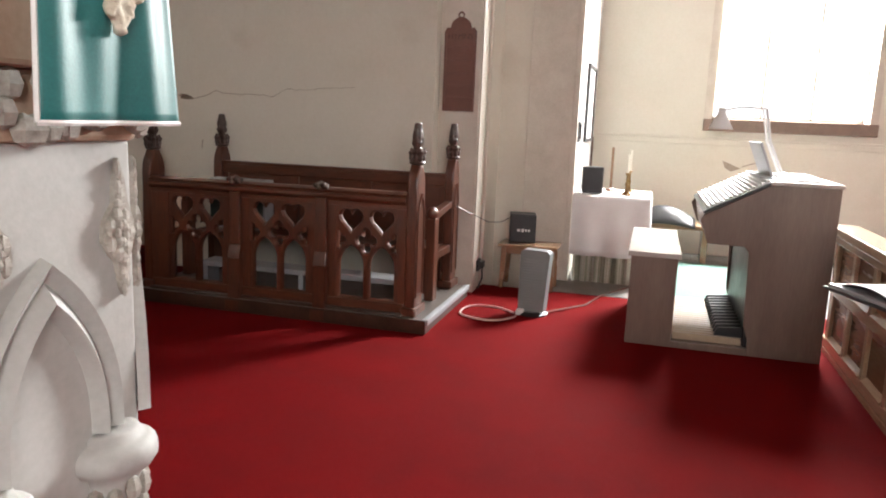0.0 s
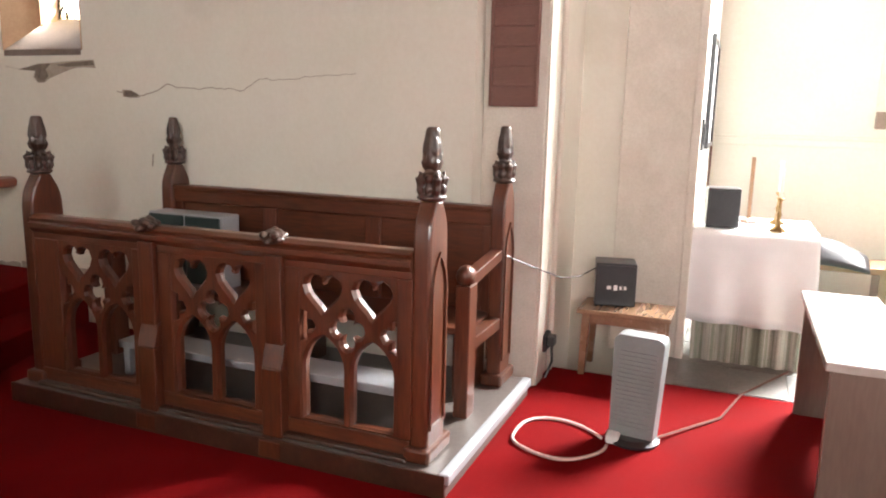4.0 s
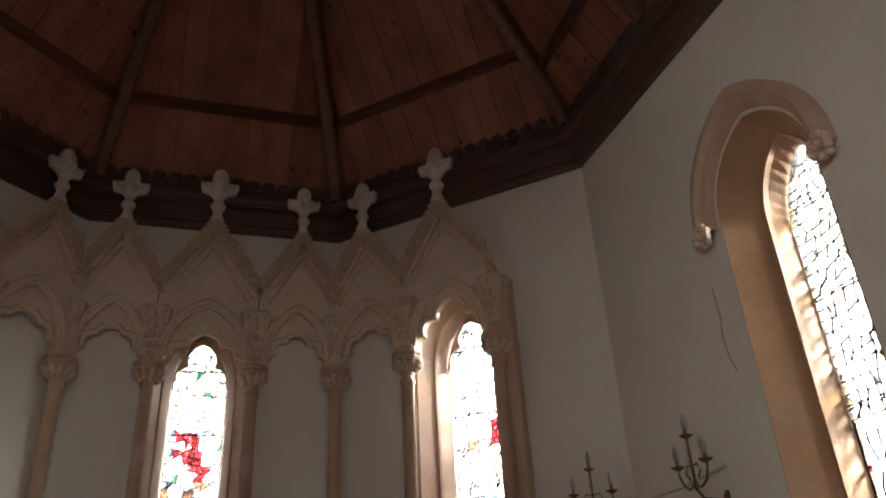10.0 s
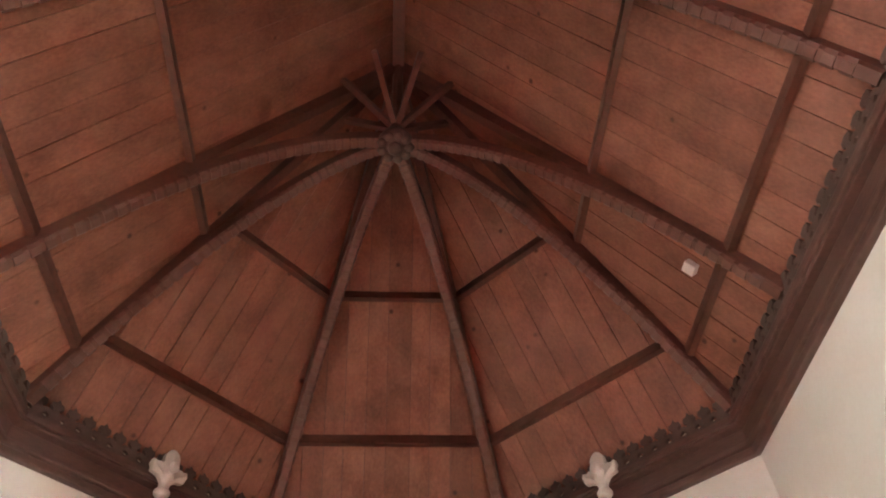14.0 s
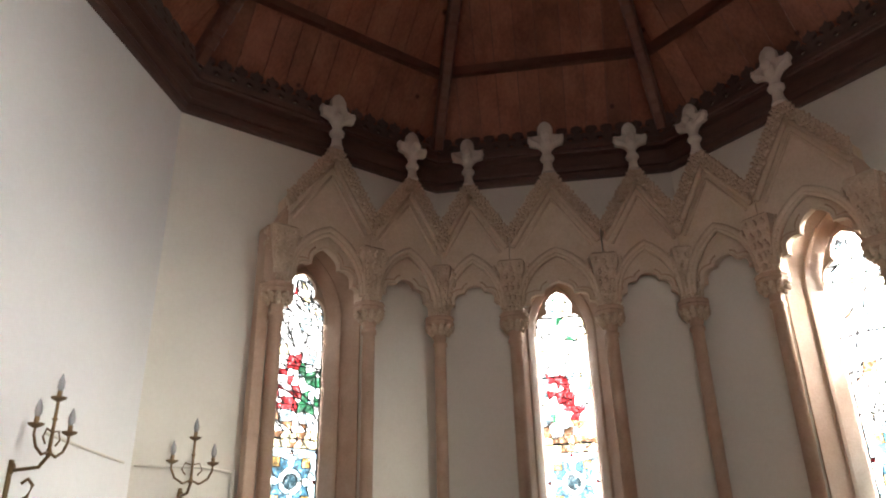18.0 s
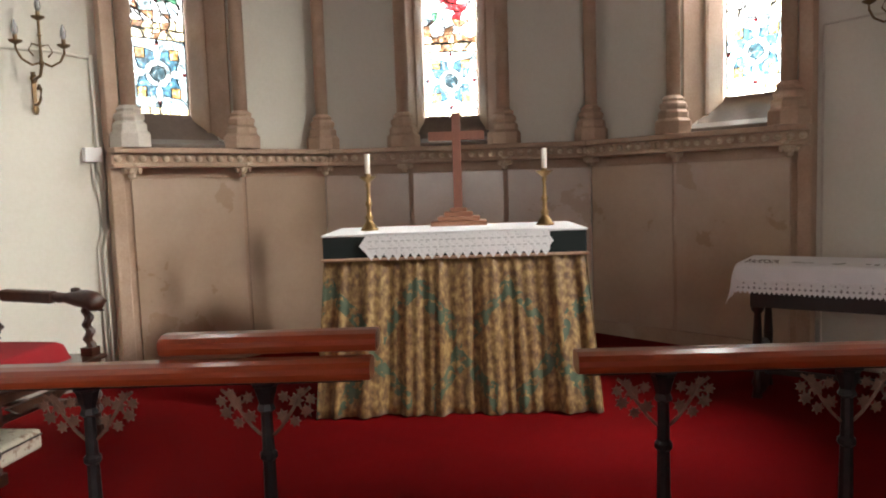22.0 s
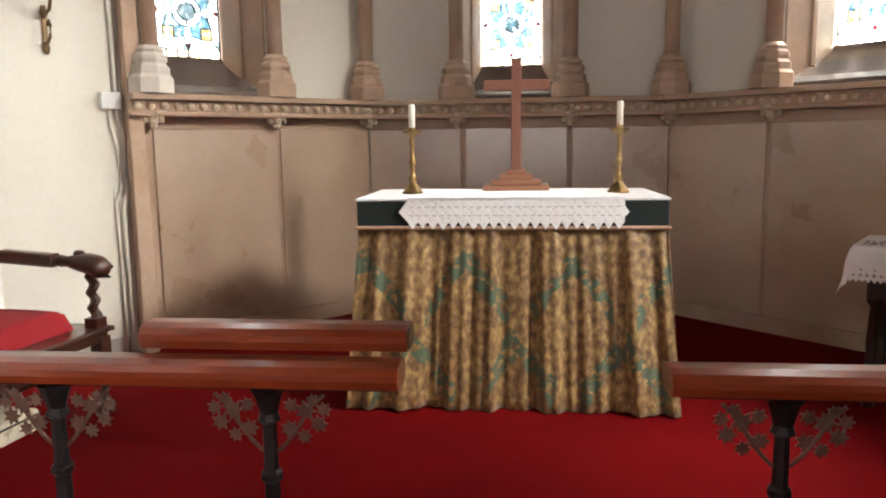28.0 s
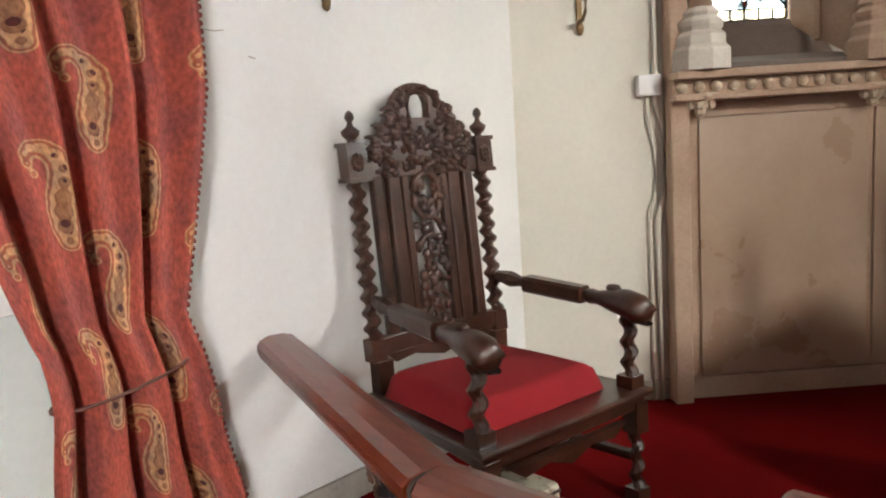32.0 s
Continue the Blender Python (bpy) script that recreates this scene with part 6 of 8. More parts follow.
    rail_post(ob, s * 1.87, 0.10, s * 0.37, z - 0.04)
    return ob


rail_half(1, 0.375)
rail_half(-1, 0.30)
flap = thing("rail_flap", pose(-0.73, 8.15, 0.977), "loose polished mahogany rail section laid on the rail", "rail section")
m = Mesh().tube([(-0.30, 0.03, 0.042), (0.44, 0.03, 0.042)], 1, section=RAIL_SEC)
part("handrail", m, MAHOGANY, flap)
for x in (-0.301, 0.441):
    m = Mesh().prism([(0.03 + a * 0.8, 0.042 + b * 0.8) for a, b in RAIL_SEC], x - 0.002, x + 0.002, "x")
    part("end_cap", m, OAK_DARK, flap, "dark end grain")

# ---- bishop's chair ----
chair = thing("carved_armchair", pose(-2.193, 9.01, SANC, 0, 0, -9.4), "high-backed carved dark wood armchair with barley-twist posts and red cushion", "armchair")


def twist(m, x, y, z0, z1, r, turns, n=40):
    """A barley-twist post."""
    rows = []
    for k in range(n + 1):
        t = k / n
        a = 2 * math.pi * turns * t
        ox, oy = 0.27 * r * math.cos(a), 0.27 * r * math.sin(a)
        rows.append(m.verts([(x + ox + 0.80 * r * math.cos(b), y + oy + 0.80 * r * math.sin(b), z0 + (z1 - z0) * t) for b in [2 * math.pi * i / 8 for i in range(8)]]))
    for a, b in zip(rows, rows[1:]):
        for i in range(8):
            m.face([a[i], a[(i + 1) % 8], b[(i + 1) % 8], b[i]])
    m.face(rows[0][::-1]), m.face(rows[-1])


def lean(z):
    """How far the back leans away from the sitter at a height."""
    return -0.346 - max(0.0, z - 0.45) * 0.075


SH = Matrix(((1, 0, -0.075, -0.012), (0, 1.06, 0, 0), (0, 0, 0.972, 0.012), (0, 0, 0, 1)))
for y in (-0.27, 0.27):
    m = Mesh()
    m.box(-0.372, -0.312, y - 0.03, y + 0.03, 0.0, 0.10)
    twist(m, -0.342, y, 0.10, 0.30, 0.026, 3)
    m.box(-0.372, -0.312, y - 0.03, y + 0.03, 0.30, 0.52)
    part("back_leg", m, CHAIR_WOOD, chair)
    m = Mesh(SH)
    m.box(-0.325, -0.27, y - 0.028, y + 0.028, 0.52, 0.60)
    twist(m, -0.298, y, 0.60, 1.17, 0.031, 10, 120)
    m.box(-0.33, -0.265, y - 0.036, y + 0.036, 1.17, 1.30)
    m.box(-0.336, -0.259, y - 0.042, y + 0.042, 1.165, 1.18)
    m.box(-0.336, -0.259, y - 0.042, y + 0.042, 1.29, 1.305)
    for dy, dz in ((0, 0), (-0.017, 0), (0.017, 0), (0, -0.022), (0, 0.022), (-0.013, 0.016), (0.013, -0.016), (0.013, 0.016), (-0.013, -0.016)):
        m.blob(-0.265, y + dy, 1.235 + dz, 0.009, 0.011, 0.013, 6, 4)
    stile = part("back_post", m, CHAIR_WOOD, chair, "barley-twist back post")
    m = Mesh().lathe([(0.026, 0), (0.012, 0.012), (0.03, 0.03), (0.034, 0.045), (0.012, 0.062), (0.009, 0.075), (0.018, 0.09), (0.014, 0.105), (0.003, 0.115)], lean(1.3) + 0.005, y * 1.06, 1.274, 10)
    part("finial", m, CHAIR_WOOD, stile, smooth=True)
for y0, y1, n in ((-0.215, -0.17, 0), (-0.155, -0.10, 1), (0.10, 0.155, 2), (0.17, 0.215, 3)):
    m = Mesh(SH).box(-0.315, -0.28, y0, y1, 0.56, 1.20)
    part("slat", m, CHAIR_WOOD, chair, bevel=0.01)
m = Mesh(SH).box(-0.32, -0.275, -0.245, 0.245, 0.54, 0.605)
m.prism([(-0.24, 0.545), (-0.20, 0.50), (-0.12, 0.515), (0, 0.485), (0.12, 0.515), (0.20, 0.50), (0.24, 0.545)], -0.318, -0.28, "x")
part("lower_rail", m, CHAIR_WOOD, chair, bevel=0.006)
m = Mesh(SH)
m.prism([(-0.245, 1.17), (0.245, 1.17), (0.245, 1.225), (0.205, 1.24), (0.20, 1.29), (0.165, 1.335), (0.135, 1.33), (0.075, 1.33), (0.06, 1.335), (-0.06, 1.335), (-0.075, 1.33), (-0.135, 1.33), (-0.165, 1.335), (-0.20, 1.29), (-0.205, 1.24), (-0.245, 1.225)], -0.318, -0.278, "x")
crest = part("crest_rail", m, CHAIR_WOOD, chair, "pierced carved cresting", bevel=0.006)
m = Mesh(SH)
outer = [(0.165 - 0.02 * k, 1.30 + 0.05 * k) for k in range(3)] + [(0.112 * math.cos(a), 1.405 + 0.10 * math.sin(a)) for a in [math.pi * k / 16 for k in range(17)]] + [(-0.165 + 0.02 * k, 1.30 + 0.05 * k) for k in (2, 1, 0)]
inner = [(-0.042, 1.385), (-0.044, 1.44), (-0.032, 1.470), (0, 1.482), (0.032, 1.470), (0.044, 1.44), (0.042, 1.385)]
m.prism(outer[:11] + inner[3:][:1] + inner[4:] + [(0, 1.385), (0, 1.30)], -0.316, -0.282, "x")
m.prism([(-y, z) for y, z in outer[:11] + inner[3:][:1] + inner[4:] + [(0, 1.385), (0, 1.30)]][::-1], -0.316, -0.282, "x")
m.tube([(-0.292, 0.104 * math.cos(a), 1.405 + 0.094 * math.sin(a)) for a in [math.pi * k / 16 for k in range(17)]], 0.017, 8)
m.tube([(-0.284, y, z) for y, z in inner], 0.010, 6)
part("arch", m, CHAIR_WOOD, crest)
m = Mesh(SH)
rnd = random.Random(77)


def leaf(y, z, turn, size):
    """A curled carved leaf: a ridge of shrinking knobs bent to one side."""
    for k in range(5):
        a = turn + 0.45 * k
        r = size * (1 - 0.15 * k)
        y, z = y + 0.8 * r * math.cos(a), z + 0.8 * r * math.sin(a)
        m.blob(-0.280 + 0.007 * math.sin(k * 1.1), y, z, 0.017, r, r * 0.8, 7, 4)


for s in (-1, 1):
    for y, z, turn, size in ((0.02, 1.21, 0.2, 0.022), (0.05, 1.25, 0.9, 0.022), (0.12, 1.20, 0.4, 0.022), (0.17, 1.22, 1.2, 0.021), (0.03, 1.31, 0.1, 0.022), (0.10, 1.30, 0.5, 0.024), (0.07, 1.36, 0.5, 0.020), (0.125, 1.36, 1.3, 0.020), (0.075, 1.42, 1.0, 0.017), (0.15, 1.30, 1.0, 0.024), (0.20, 1.23, 1.5, 0.018), (0.02, 1.27, 1.4, 0.018), (0.105, 1.40, 0.2, 0.018)):
        leaf(s * y, z, turn if s > 0 else math.pi - turn - 0.9, size)
for k in range(110):
    y = rnd.uniform(-0.19, 0.19)
    top = 1.375 if abs(y) < 0.12 else 1.31
    m.blob(-0.280, y, rnd.uniform(1.185, top), 0.016, rnd.uniform(0.008, 0.018), rnd.uniform(0.008, 0.018), 6, 4)
for s in (-1, 1):
    # leaves that break the outline, up the shoulders and over the arch
    for y, z, turn, size in ((0.205, 1.235, 1.1, 0.020), (0.19, 1.275, 0.9, 0.022), (0.165, 1.315, 1.0, 0.022), (0.135, 1.35, 1.2, 0.021), (0.105, 1.40, 1.3, 0.019), (0.085, 1.455, 1.7, 0.016), (0.045, 1.488, 2.4, 0.014)):
        leaf(s * y, z, turn if s > 0 else math.pi - turn - 0.9, size)
tagged(part("carving", m, CHAIR_WOOD, crest, smooth=True), kind="stuff")
# central splat: an oval and scrolls in a frame
m = Mesh(SH)
for y in (-0.082, 0.082):
    m.box(-0.312, -0.282, y - 0.014, y + 0.014, 0.58, 1.19)
splat = part("splat", m, CHAIR_WOOD, chair, "pierced carved centre splat", bevel=0.004)
m = Mesh(SH)
m.tube([(-0.285, 0.058 * math.cos(a), 1.095 + 0.085 * math.sin(a)) for a in [2 * math.pi * k / 20 for k in range(20)]], 0.014, 6, closed=True)
for z, s in ((0.97, 1), (0.90, -1), (0.83, 1), (0.76, -1), (0.69, 1), (0.63, -1)):
    m.tube([(-0.288, s * (0.05 - 0.05 * t) * math.cos(t * 7) , z + (0.05 - 0.02 * t) * math.sin(t * 7)) for t in [k / 16 for k in range(17)]], 0.012, 6)
rnd = random.Random(5)
for k in range(70):
    m.blob(-0.283, rnd.uniform(-0.06, 0.06), rnd.uniform(0.60, 1.17), 0.014, rnd.uniform(0.01, 0.022), rnd.uniform(0.01, 0.024), 6, 4)
tagged(part("scrollwork", m, CHAIR_WOOD, splat, smooth=True), kind="stuff")
m = Mesh().prism([(-0.365, -0.295), (0.30, -0.36), (0.30, 0.36), (-0.365, 0.295)], 0.335, 0.39, "z")
m.prism([(-0.375, -0.32), (0.32, -0.385), (0.32, 0.385), (-0.375, 0.32)], 0.38, 0.403, "z")
part("seat_frame", m, CHAIR_WOOD, chair, bevel=0.008)
cush = Mesh()


def pad(i, j):
    x = -0.25 + 0.50 * i
    y = (-0.5 + j) * (0.53 + 0.05 * i)
    e = min(1.0, 16.0 * min(i, 1 - i, j, 1 - j)) ** 0.5
    return (x, y, 0.386 + 0.088 * e + 0.010 * math.sin(3.1 * i) * math.sin(3.1 * j) + 0.006 * math.sin(7 * j + 2 * i))


cush.sheet(pad, 24, 24)
cush.box(-0.25, 0.25, -0.265, 0.265, 0.386, 0.388)
seat_pad = thing("seat_cushion", pose(-2.235, 8.978, SANC + 0.018, 0, 0, -9.4), "plump red cloth seat cushion on the carved armchair", "cushion")
part("cushion", cush, RED_SEAT, seat_pad, smooth=True)
for s in (-1, 1):
    y = s * 0.335
    m = Mesh()
    m.box(0.245, 0.305, y - 0.03, y + 0.03, 0.0, 0.05)
    twist(m, 0.275, y, 0.05, 0.26, 0.026, 3)
    m.box(0.245, 0.305, y - 0.03, y + 0.03, 0.25, 0.36)
    part("front_leg", m, CHAIR_WOOD, chair, "barley-twist front leg")
    m = Mesh()
    m.box(0.225, 0.29, y - 0.032, y + 0.032, 0.40, 0.445)
    twist(m, 0.257, y, 0.445, 0.66, 0.029, 3)
    part("arm_support", m, CHAIR_WOOD, chair, "barley-twist arm support")
    m = Mesh()
    m.tube([(-0.33, s * 0.285, 0.735), (-0.26, s * 0.29, 0.727), (-0.21, s * 0.294, 0.722), (-0.17, s * 0.298, 0.718)], [0.02, 0.032, 0.02, 0.027], 8)
    m.tube([(-0.18, s * 0.297, 0.718), (-0.16, s * 0.299, 0.717), (0.06, s * 0.319, 0.703), (0.08, s * 0.321, 0.702)], 1, section=[(-0.032, -0.02), (-0.022, -0.03), (0.022, -0.03), (0.032, -0.02), (0.032, 0.02), (0.022, 0.03), (-0.022, 0.03), (-0.032, 0.02)])
    arm_rest = part("arm", m, CHAIR_WOOD, chair, "carved scrolled arm")
    m = Mesh()
    m.tube([(0.08, s * 0.321, 0.702), (0.11, s * 0.324, 0.70), (0.14, s * 0.326, 0.698), (0.20, s * 0.331, 0.694), (0.25, y, 0.69), (0.295, y, 0.68), (0.325, y, 0.66), (0.32, y, 0.635)], [0.018, 0.028, 0.024, 0.04, 0.048, 0.05, 0.044, 0.030], 14)
    m.blob(0.30, y, 0.672, 0.05, 0.05, 0.046, 12, 8)
    m.blob(0.20, y, 0.735, 0.034, 0.022, 0.016)
    part("scroll", m, CHAIR_WOOD, arm_rest, smooth=True)
m = Mesh()
for s in (-1, 1):
    m.tube([(-0.28, s * 0.27, 0.16), (0.26, s * 0.335, 0.16)], 0.02, 8)
m.tube([(0.0, -0.28, 0.16), (0.0, 0.28, 0.16)], 0.02, 8)
part("stretcher", m, CHAIR_WOOD, chair)
m = Mesh().prism([(-0.26, 0.31), (-0.2, 0.27), (-0.1, 0.285), (0, 0.25), (0.1, 0.285), (0.2, 0.27), (0.26, 0.31)], 0.268, 0.295, "x")
part("apron", m, CHAIR_WOOD, chair)

hassock = thing("hassock", pose(-2.23, 8.90, SANC, 0, 0, -6), "cream floral tapestry hassock on the carpet under the armchair", "hassock")
m = Mesh().box(-0.17, 0.17, -0.21, 0.21, 0.0, 0.10)
part("cushion", m, surface("cream_canvas", (0.50, 0.44, 0.33), (0.62, 0.56, 0.44), 0.85, scale=9, fine=140, bump=0.3, stain=((0.20, 0.10, 0.06), 22, 0.54, 0.85)), hassock, bevel=0.02)
m = Mesh().tube([(0.172, -0.20, 0.075), (0.172, 0.20, 0.075)], 0.005, 6)
part("piping", m, OAK_DARK, hassock, "dark piping")

# ---- credence table ----
tab = thing("side_table", pose(1.98, 9.53, SANC, 0, 0, -33), "small dark wooden side table in the corner", "table")
m = Mesh().box(-0.46, 0.46, -0.22, 0.22, 0.69, 0.73)
part("tabletop", m, DARK_TABLE, tab, bevel=0.006)
m = Mesh().box(-0.40, 0.40, -0.19, 0.19, 0.50, 0.69)
part("apron", m, DARK_TABLE, tab)
for x in (-0.37, 0.37):
    for y in (-0.15, 0.15):
        m = Mesh().lathe([(0.028, 0), (0.02, 0.05), (0.03, 0.08), (0.018, 0.12), (0.026, 0.30), (0.018, 0.46), (0.034, 0.48), (0.034, 0.60)], x, y, 0, 10)
        part("leg", m, DARK_TABLE, tab, smooth=True)
m = Mesh().box(-0.37, 0.37, -0.012, 0.012, 0.10, 0.13)
part("stretcher", m, DARK_TABLE, tab)
for x in (-0.37, 0.37):
    m = Mesh().prism([(-0.17, 0.0), (0.17, 0.0), (0.17, 0.06), (0.15, 0.09), (0.15, 0.25), (0.05, 0.29), (-0.05, 0.29), (-0.15, 0.25), (-0.15, 0.09), (-0.17, 0.06)], x - 0.014, x + 0.014, "x")
    part("end_panel", m, DARK_TABLE, tab, "dark shaped end panel", bevel=0.004)
cloth = thing("table_cloth", pose(1.98, 9.53, SANC + 0.73, 0, 0, -33), "white cloth with a lace border over the side table", "cloth")


def drape(i, j):
    x, y = -0.63 + 1.25 * i, -0.365 + 0.70 * j
    dx, dy = max(0, abs(x) - 0.465), max(0, abs(y) - 0.225)
    drop = math.hypot(dx, dy)
    px = math.copysign(min(abs(x), 0.465 + 0.25 * dx), x)
    py = math.copysign(min(abs(y), 0.227 + 0.12 * dy), y)
    wob = 0.010 * math.sin(22 * x + 15 * y) * min(1, drop * 8)
    if py < -0.21:
        py -= abs(wob)
    return (px + (wob if dx else 0), py, 0.006 - drop + (0.006 * math.sin(60 * x) if drop > 0.12 else 0))


m = Mesh().sheet(drape, 60, 36)
part("linen", m, WHITE_CLOTH, cloth, smooth=True, thick=0.004)
m = Mesh()
for k in range(40):
    x = -0.47 + 0.94 * k / 40
    m.prism([(x, -0.075), (x + 0.0235, -0.075), (x + 0.0235, -0.135), (x + 0.01175, -0.150), (x, -0.135)], -0.2575, -0.2545)
part("lace_border", m, LACE, cloth, "white lace border")
EYELET = surface("thread_gap_shade", (0.24, 0.235, 0.23), (0.36, 0.35, 0.34), 0.9, scale=30, fine=120, bump=0.2)
rnd = random.Random(31)
# open work along the lower edge: dark plates for the shade in its holes
m = Mesh()
for k in range(34):
    x = -0.455 + 0.91 * k / 34
    h = rnd.uniform(0.006, 0.017)
    m.prism([(x, -0.118), (x + 0.008, -0.118 - h * 0.5), (x + 0.016, -0.118), (x + 0.008, -0.118 + h)], -0.2605, -0.2572)
    if k % 2:
        m.prism([(x + 0.004, -0.092), (x + 0.009, -0.098), (x + 0.014, -0.092), (x + 0.009, -0.086)], -0.2605, -0.2572)
tagged(part("open_work", m, EYELET, cloth, "dark plates for the shaded eyelets of the lace border"), kind="stuff")
# drawn-thread panels at both ends of the top and sprigs between them, their shaded gaps as dark plates
m = Mesh()
for x0, x1 in ((-0.43, -0.27), (0.27, 0.44)):
    for row, y in enumerate((-0.19, -0.135, -0.08)):
        x = x0
        while x < x1:
            w = rnd.uniform(0.008, 0.016)
            lean_by = rnd.uniform(-0.008, 0.012)
            m.prism([(x, y), (x + w, y), (x + w + lean_by, y + rnd.uniform(0.022, 0.036)), (x + lean_by, y + 0.03)], 0.0085, 0.0115, "z")
            x += w + rnd.uniform(0.008, 0.02)
for x0 in (-0.17, 0.02, 0.17):
    for k in range(5):
        x, y = x0 + rnd.uniform(-0.045, 0.045), -0.15 + rnd.uniform(-0.02, 0.02)
        m.prism([(x, y), (x + 0.016, y + 0.004), (x + 0.022, y + 0.014), (x + 0.006, y + 0.010)], 0.0085, 0.0115, "z")
tagged(part("drawn_thread_work", m, EYELET, cloth, "dark plates for the shaded gaps of drawn-thread panels"), kind="stuff")

# ---- wall sconces ----
def sconce(m4, label="three-branched bronze candle sconce with glass bulbs"):
    ob = thing("wall_sconce", m4, label, "wall light", "chancel sconces")
    # local: x along the wall, y into the room, z up from the bracket's foot
    m = Mesh().box(-0.012, 0.012, 0.0, 0.014, 0.0, 0.24)
    m.blob(0, 0.012, 0.02, 0.02, 0.016, 0.035)
    m.blob(0, 0.014, 0.20, 0.022, 0.018, 0.03)
    part("back_bar", m, BRONZE, ob, bevel=0.003)
    m = Mesh()
    m.tube([(0, 0.012, 0.05), (0, 0.07, 0.045), (0, 0.12, 0.07), (0, 0.14, 0.12), (0, 0.11, 0.15), (0, 0.08, 0.13)], 0.008, 6)
    m.tube([(0, 0.012, 0.19), (0, 0.08, 0.195), (0, 0.15, 0.20), (0, 0.19, 0.25), (0, 0.19, 0.34)], 0.009, 6)
    part("scroll", m, BRONZE, ob, smooth=True)
    m = Mesh().lathe([(0.006, 0), (0.016, 0.02), (0.008, 0.05), (0.008, 0.17), (0.014, 0.18), (0.008, 0.19), (0.008, 0.27), (0.012, 0.28)], 0, 0.19, 0.24, 8)
    part("stem", m, BRONZE, ob)
    for k, (dx, dy, dz) in enumerate(((-0.125, 0.0, 0.37), (0.125, 0.0, 0.37), (0, 0.0, 0.515))):
        if dx:
            m = Mesh().tube([(0, 0.19, 0.27), (dx * 0.4, 0.19, 0.25), (dx * 0.8, 0.19, 0.28), (dx, 0.19, 0.33), (dx, 0.19, dz)], 0.007, 6)
            m.tube([(0, 0.19, 0.36), (dx * 0.35, 0.19, 0.37), (dx * 0.5, 0.19, 0.33), (dx * 0.3, 0.19, 0.30)], 0.005, 5)
            arm = part("arm", m, BRONZE, ob, smooth=True)
        m = Mesh().lathe([(0.008, -0.012), (0.034, 0.002), (0.038, 0.010), (0.012, 0.010), (0.012, 0.04)], dx, 0.19, dz, 10)
        cup = part("cup", m, BRONZE, ob)
        m = Mesh().lathe([(0.010, 0.04), (0.017, 0.06), (0.016, 0.085), (0.006, 0.115), (0.002, 0.125)], dx, 0.19, dz, 8)
        part("bulb", m, BULB, cup, "unlit clear candle bulb", smooth=True)
    return ob


BULB, bt, bb = node_mat("bulb_glass", 0.1)
bb.inputs["Base Color"].default_value = (0.75, 0.76, 0.78, 1)
bb.inputs["Transmission Weight"].default_value = 0.7
sconce(pose(W - 0.002, 8.905, 2.10, 0, 0, 90))
sconce(pose(-W + 0.002, 8.775, 2.065, 0, 0, -90))
sconce(pose(2.542, 9.958, 2.095, 0, 0, 135))
sconce(pose(-2.482, 10.018, 2.035, 0, 0, -135))

# conduit, pipe and box beside the north end of the arcade
f = side_frame(-1)
cond = thing("wall_conduit", Matrix(), "painted conduit with a junction box on the apse wall", "conduit")
m = Mesh(f)
m.tube([(1.70, 0.016, 2.40), (1.70, 0.016, 1.70), (1.665, 0.016, 1.62), (1.665, 0.016, 1.30), (1.70, 0.016, 1.18), (1.70, 0.016, SANC)], 0.014, 8)
m.tube([(1.735, 0.012, 1.76), (1.735, 0.012, 1.64), (1.705, 0.012, 1.52), (1.705, 0.012, 1.30), (1.735, 0.012, 1.22), (1.735, 0.012, SANC)], 0.010, 8)
m.tube([(1.70, 0.016, 2.38), (1.9, 0.014, 2.405), (2.32, 0.014, 2.395)], 0.009, 6)
part("pipe", m, PLASTER, cond, smooth=True)
m = Mesh(f).box(1.68, 1.785, 0.0, 0.05, 1.745, 1.835)
part("junction_box", m, PAPER, cond, "white junction box", bevel=0.006)
wire = thing("wall_cable", Matrix(), "pale surface cable between the sconces", "cable")
m = Mesh()
m.tube([(-2.69, 9.70, 2.40), (-2.69, 9.3, 2.43), (-2.69, 8.97, 2.46)], 0.008, 6)
part("cable_north", m, PLASTER, wire)
m = Mesh()
m.tube([(2.69, 9.70, 2.40), (2.69, 9.3, 2.415), (2.69, 8.85, 2.46)], 0.008, 6)
part("cable_south", m, STONE_PALE, wire)
m = Mesh(side_frame(1))
m.tube([(1.69, 0.01, 2.42), (1.95, 0.01, 2.43), (2.32, 0.01, 2.40)], 0.007, 6)
m.tube([(1.69, 0.01, 2.42), (1.69, 0.01, 0.35)], 0.007, 6)
part("cable_apse", m, STONE_PALE, wire)

# ---- skirtings ----
m = Mesh().box(-W, -W + 0.006, 5.30, 7.95, SANC + 0.10, 1.21).box(-W, -W + 0.016, 5.30, 7.95, 1.205, 1.23)
structure("trim_dado_north", m, surface("pale_green_dado", (0.56, 0.62, 0.58), (0.64, 0.70, 0.66), 0.6, scale=2, fine=40, bump=0.08), "pale green painted dado beside the curtain", "dado")
rnd = random.Random(12)
top = [(8.46 + (YC - 8.46) * k / 34, 0.362 + rnd.uniform(-0.012, 0.010)) for k in range(35)]
m = Mesh().prism([(YC, SANC - 0.02), (8.45, SANC - 0.02), (8.445, 0.30), (8.452, 0.335)] + top, W - 0.014, W, "x")
m.box(W - 0.008, W, 7.80, 8.45, 0.10, SANC + 0.045)
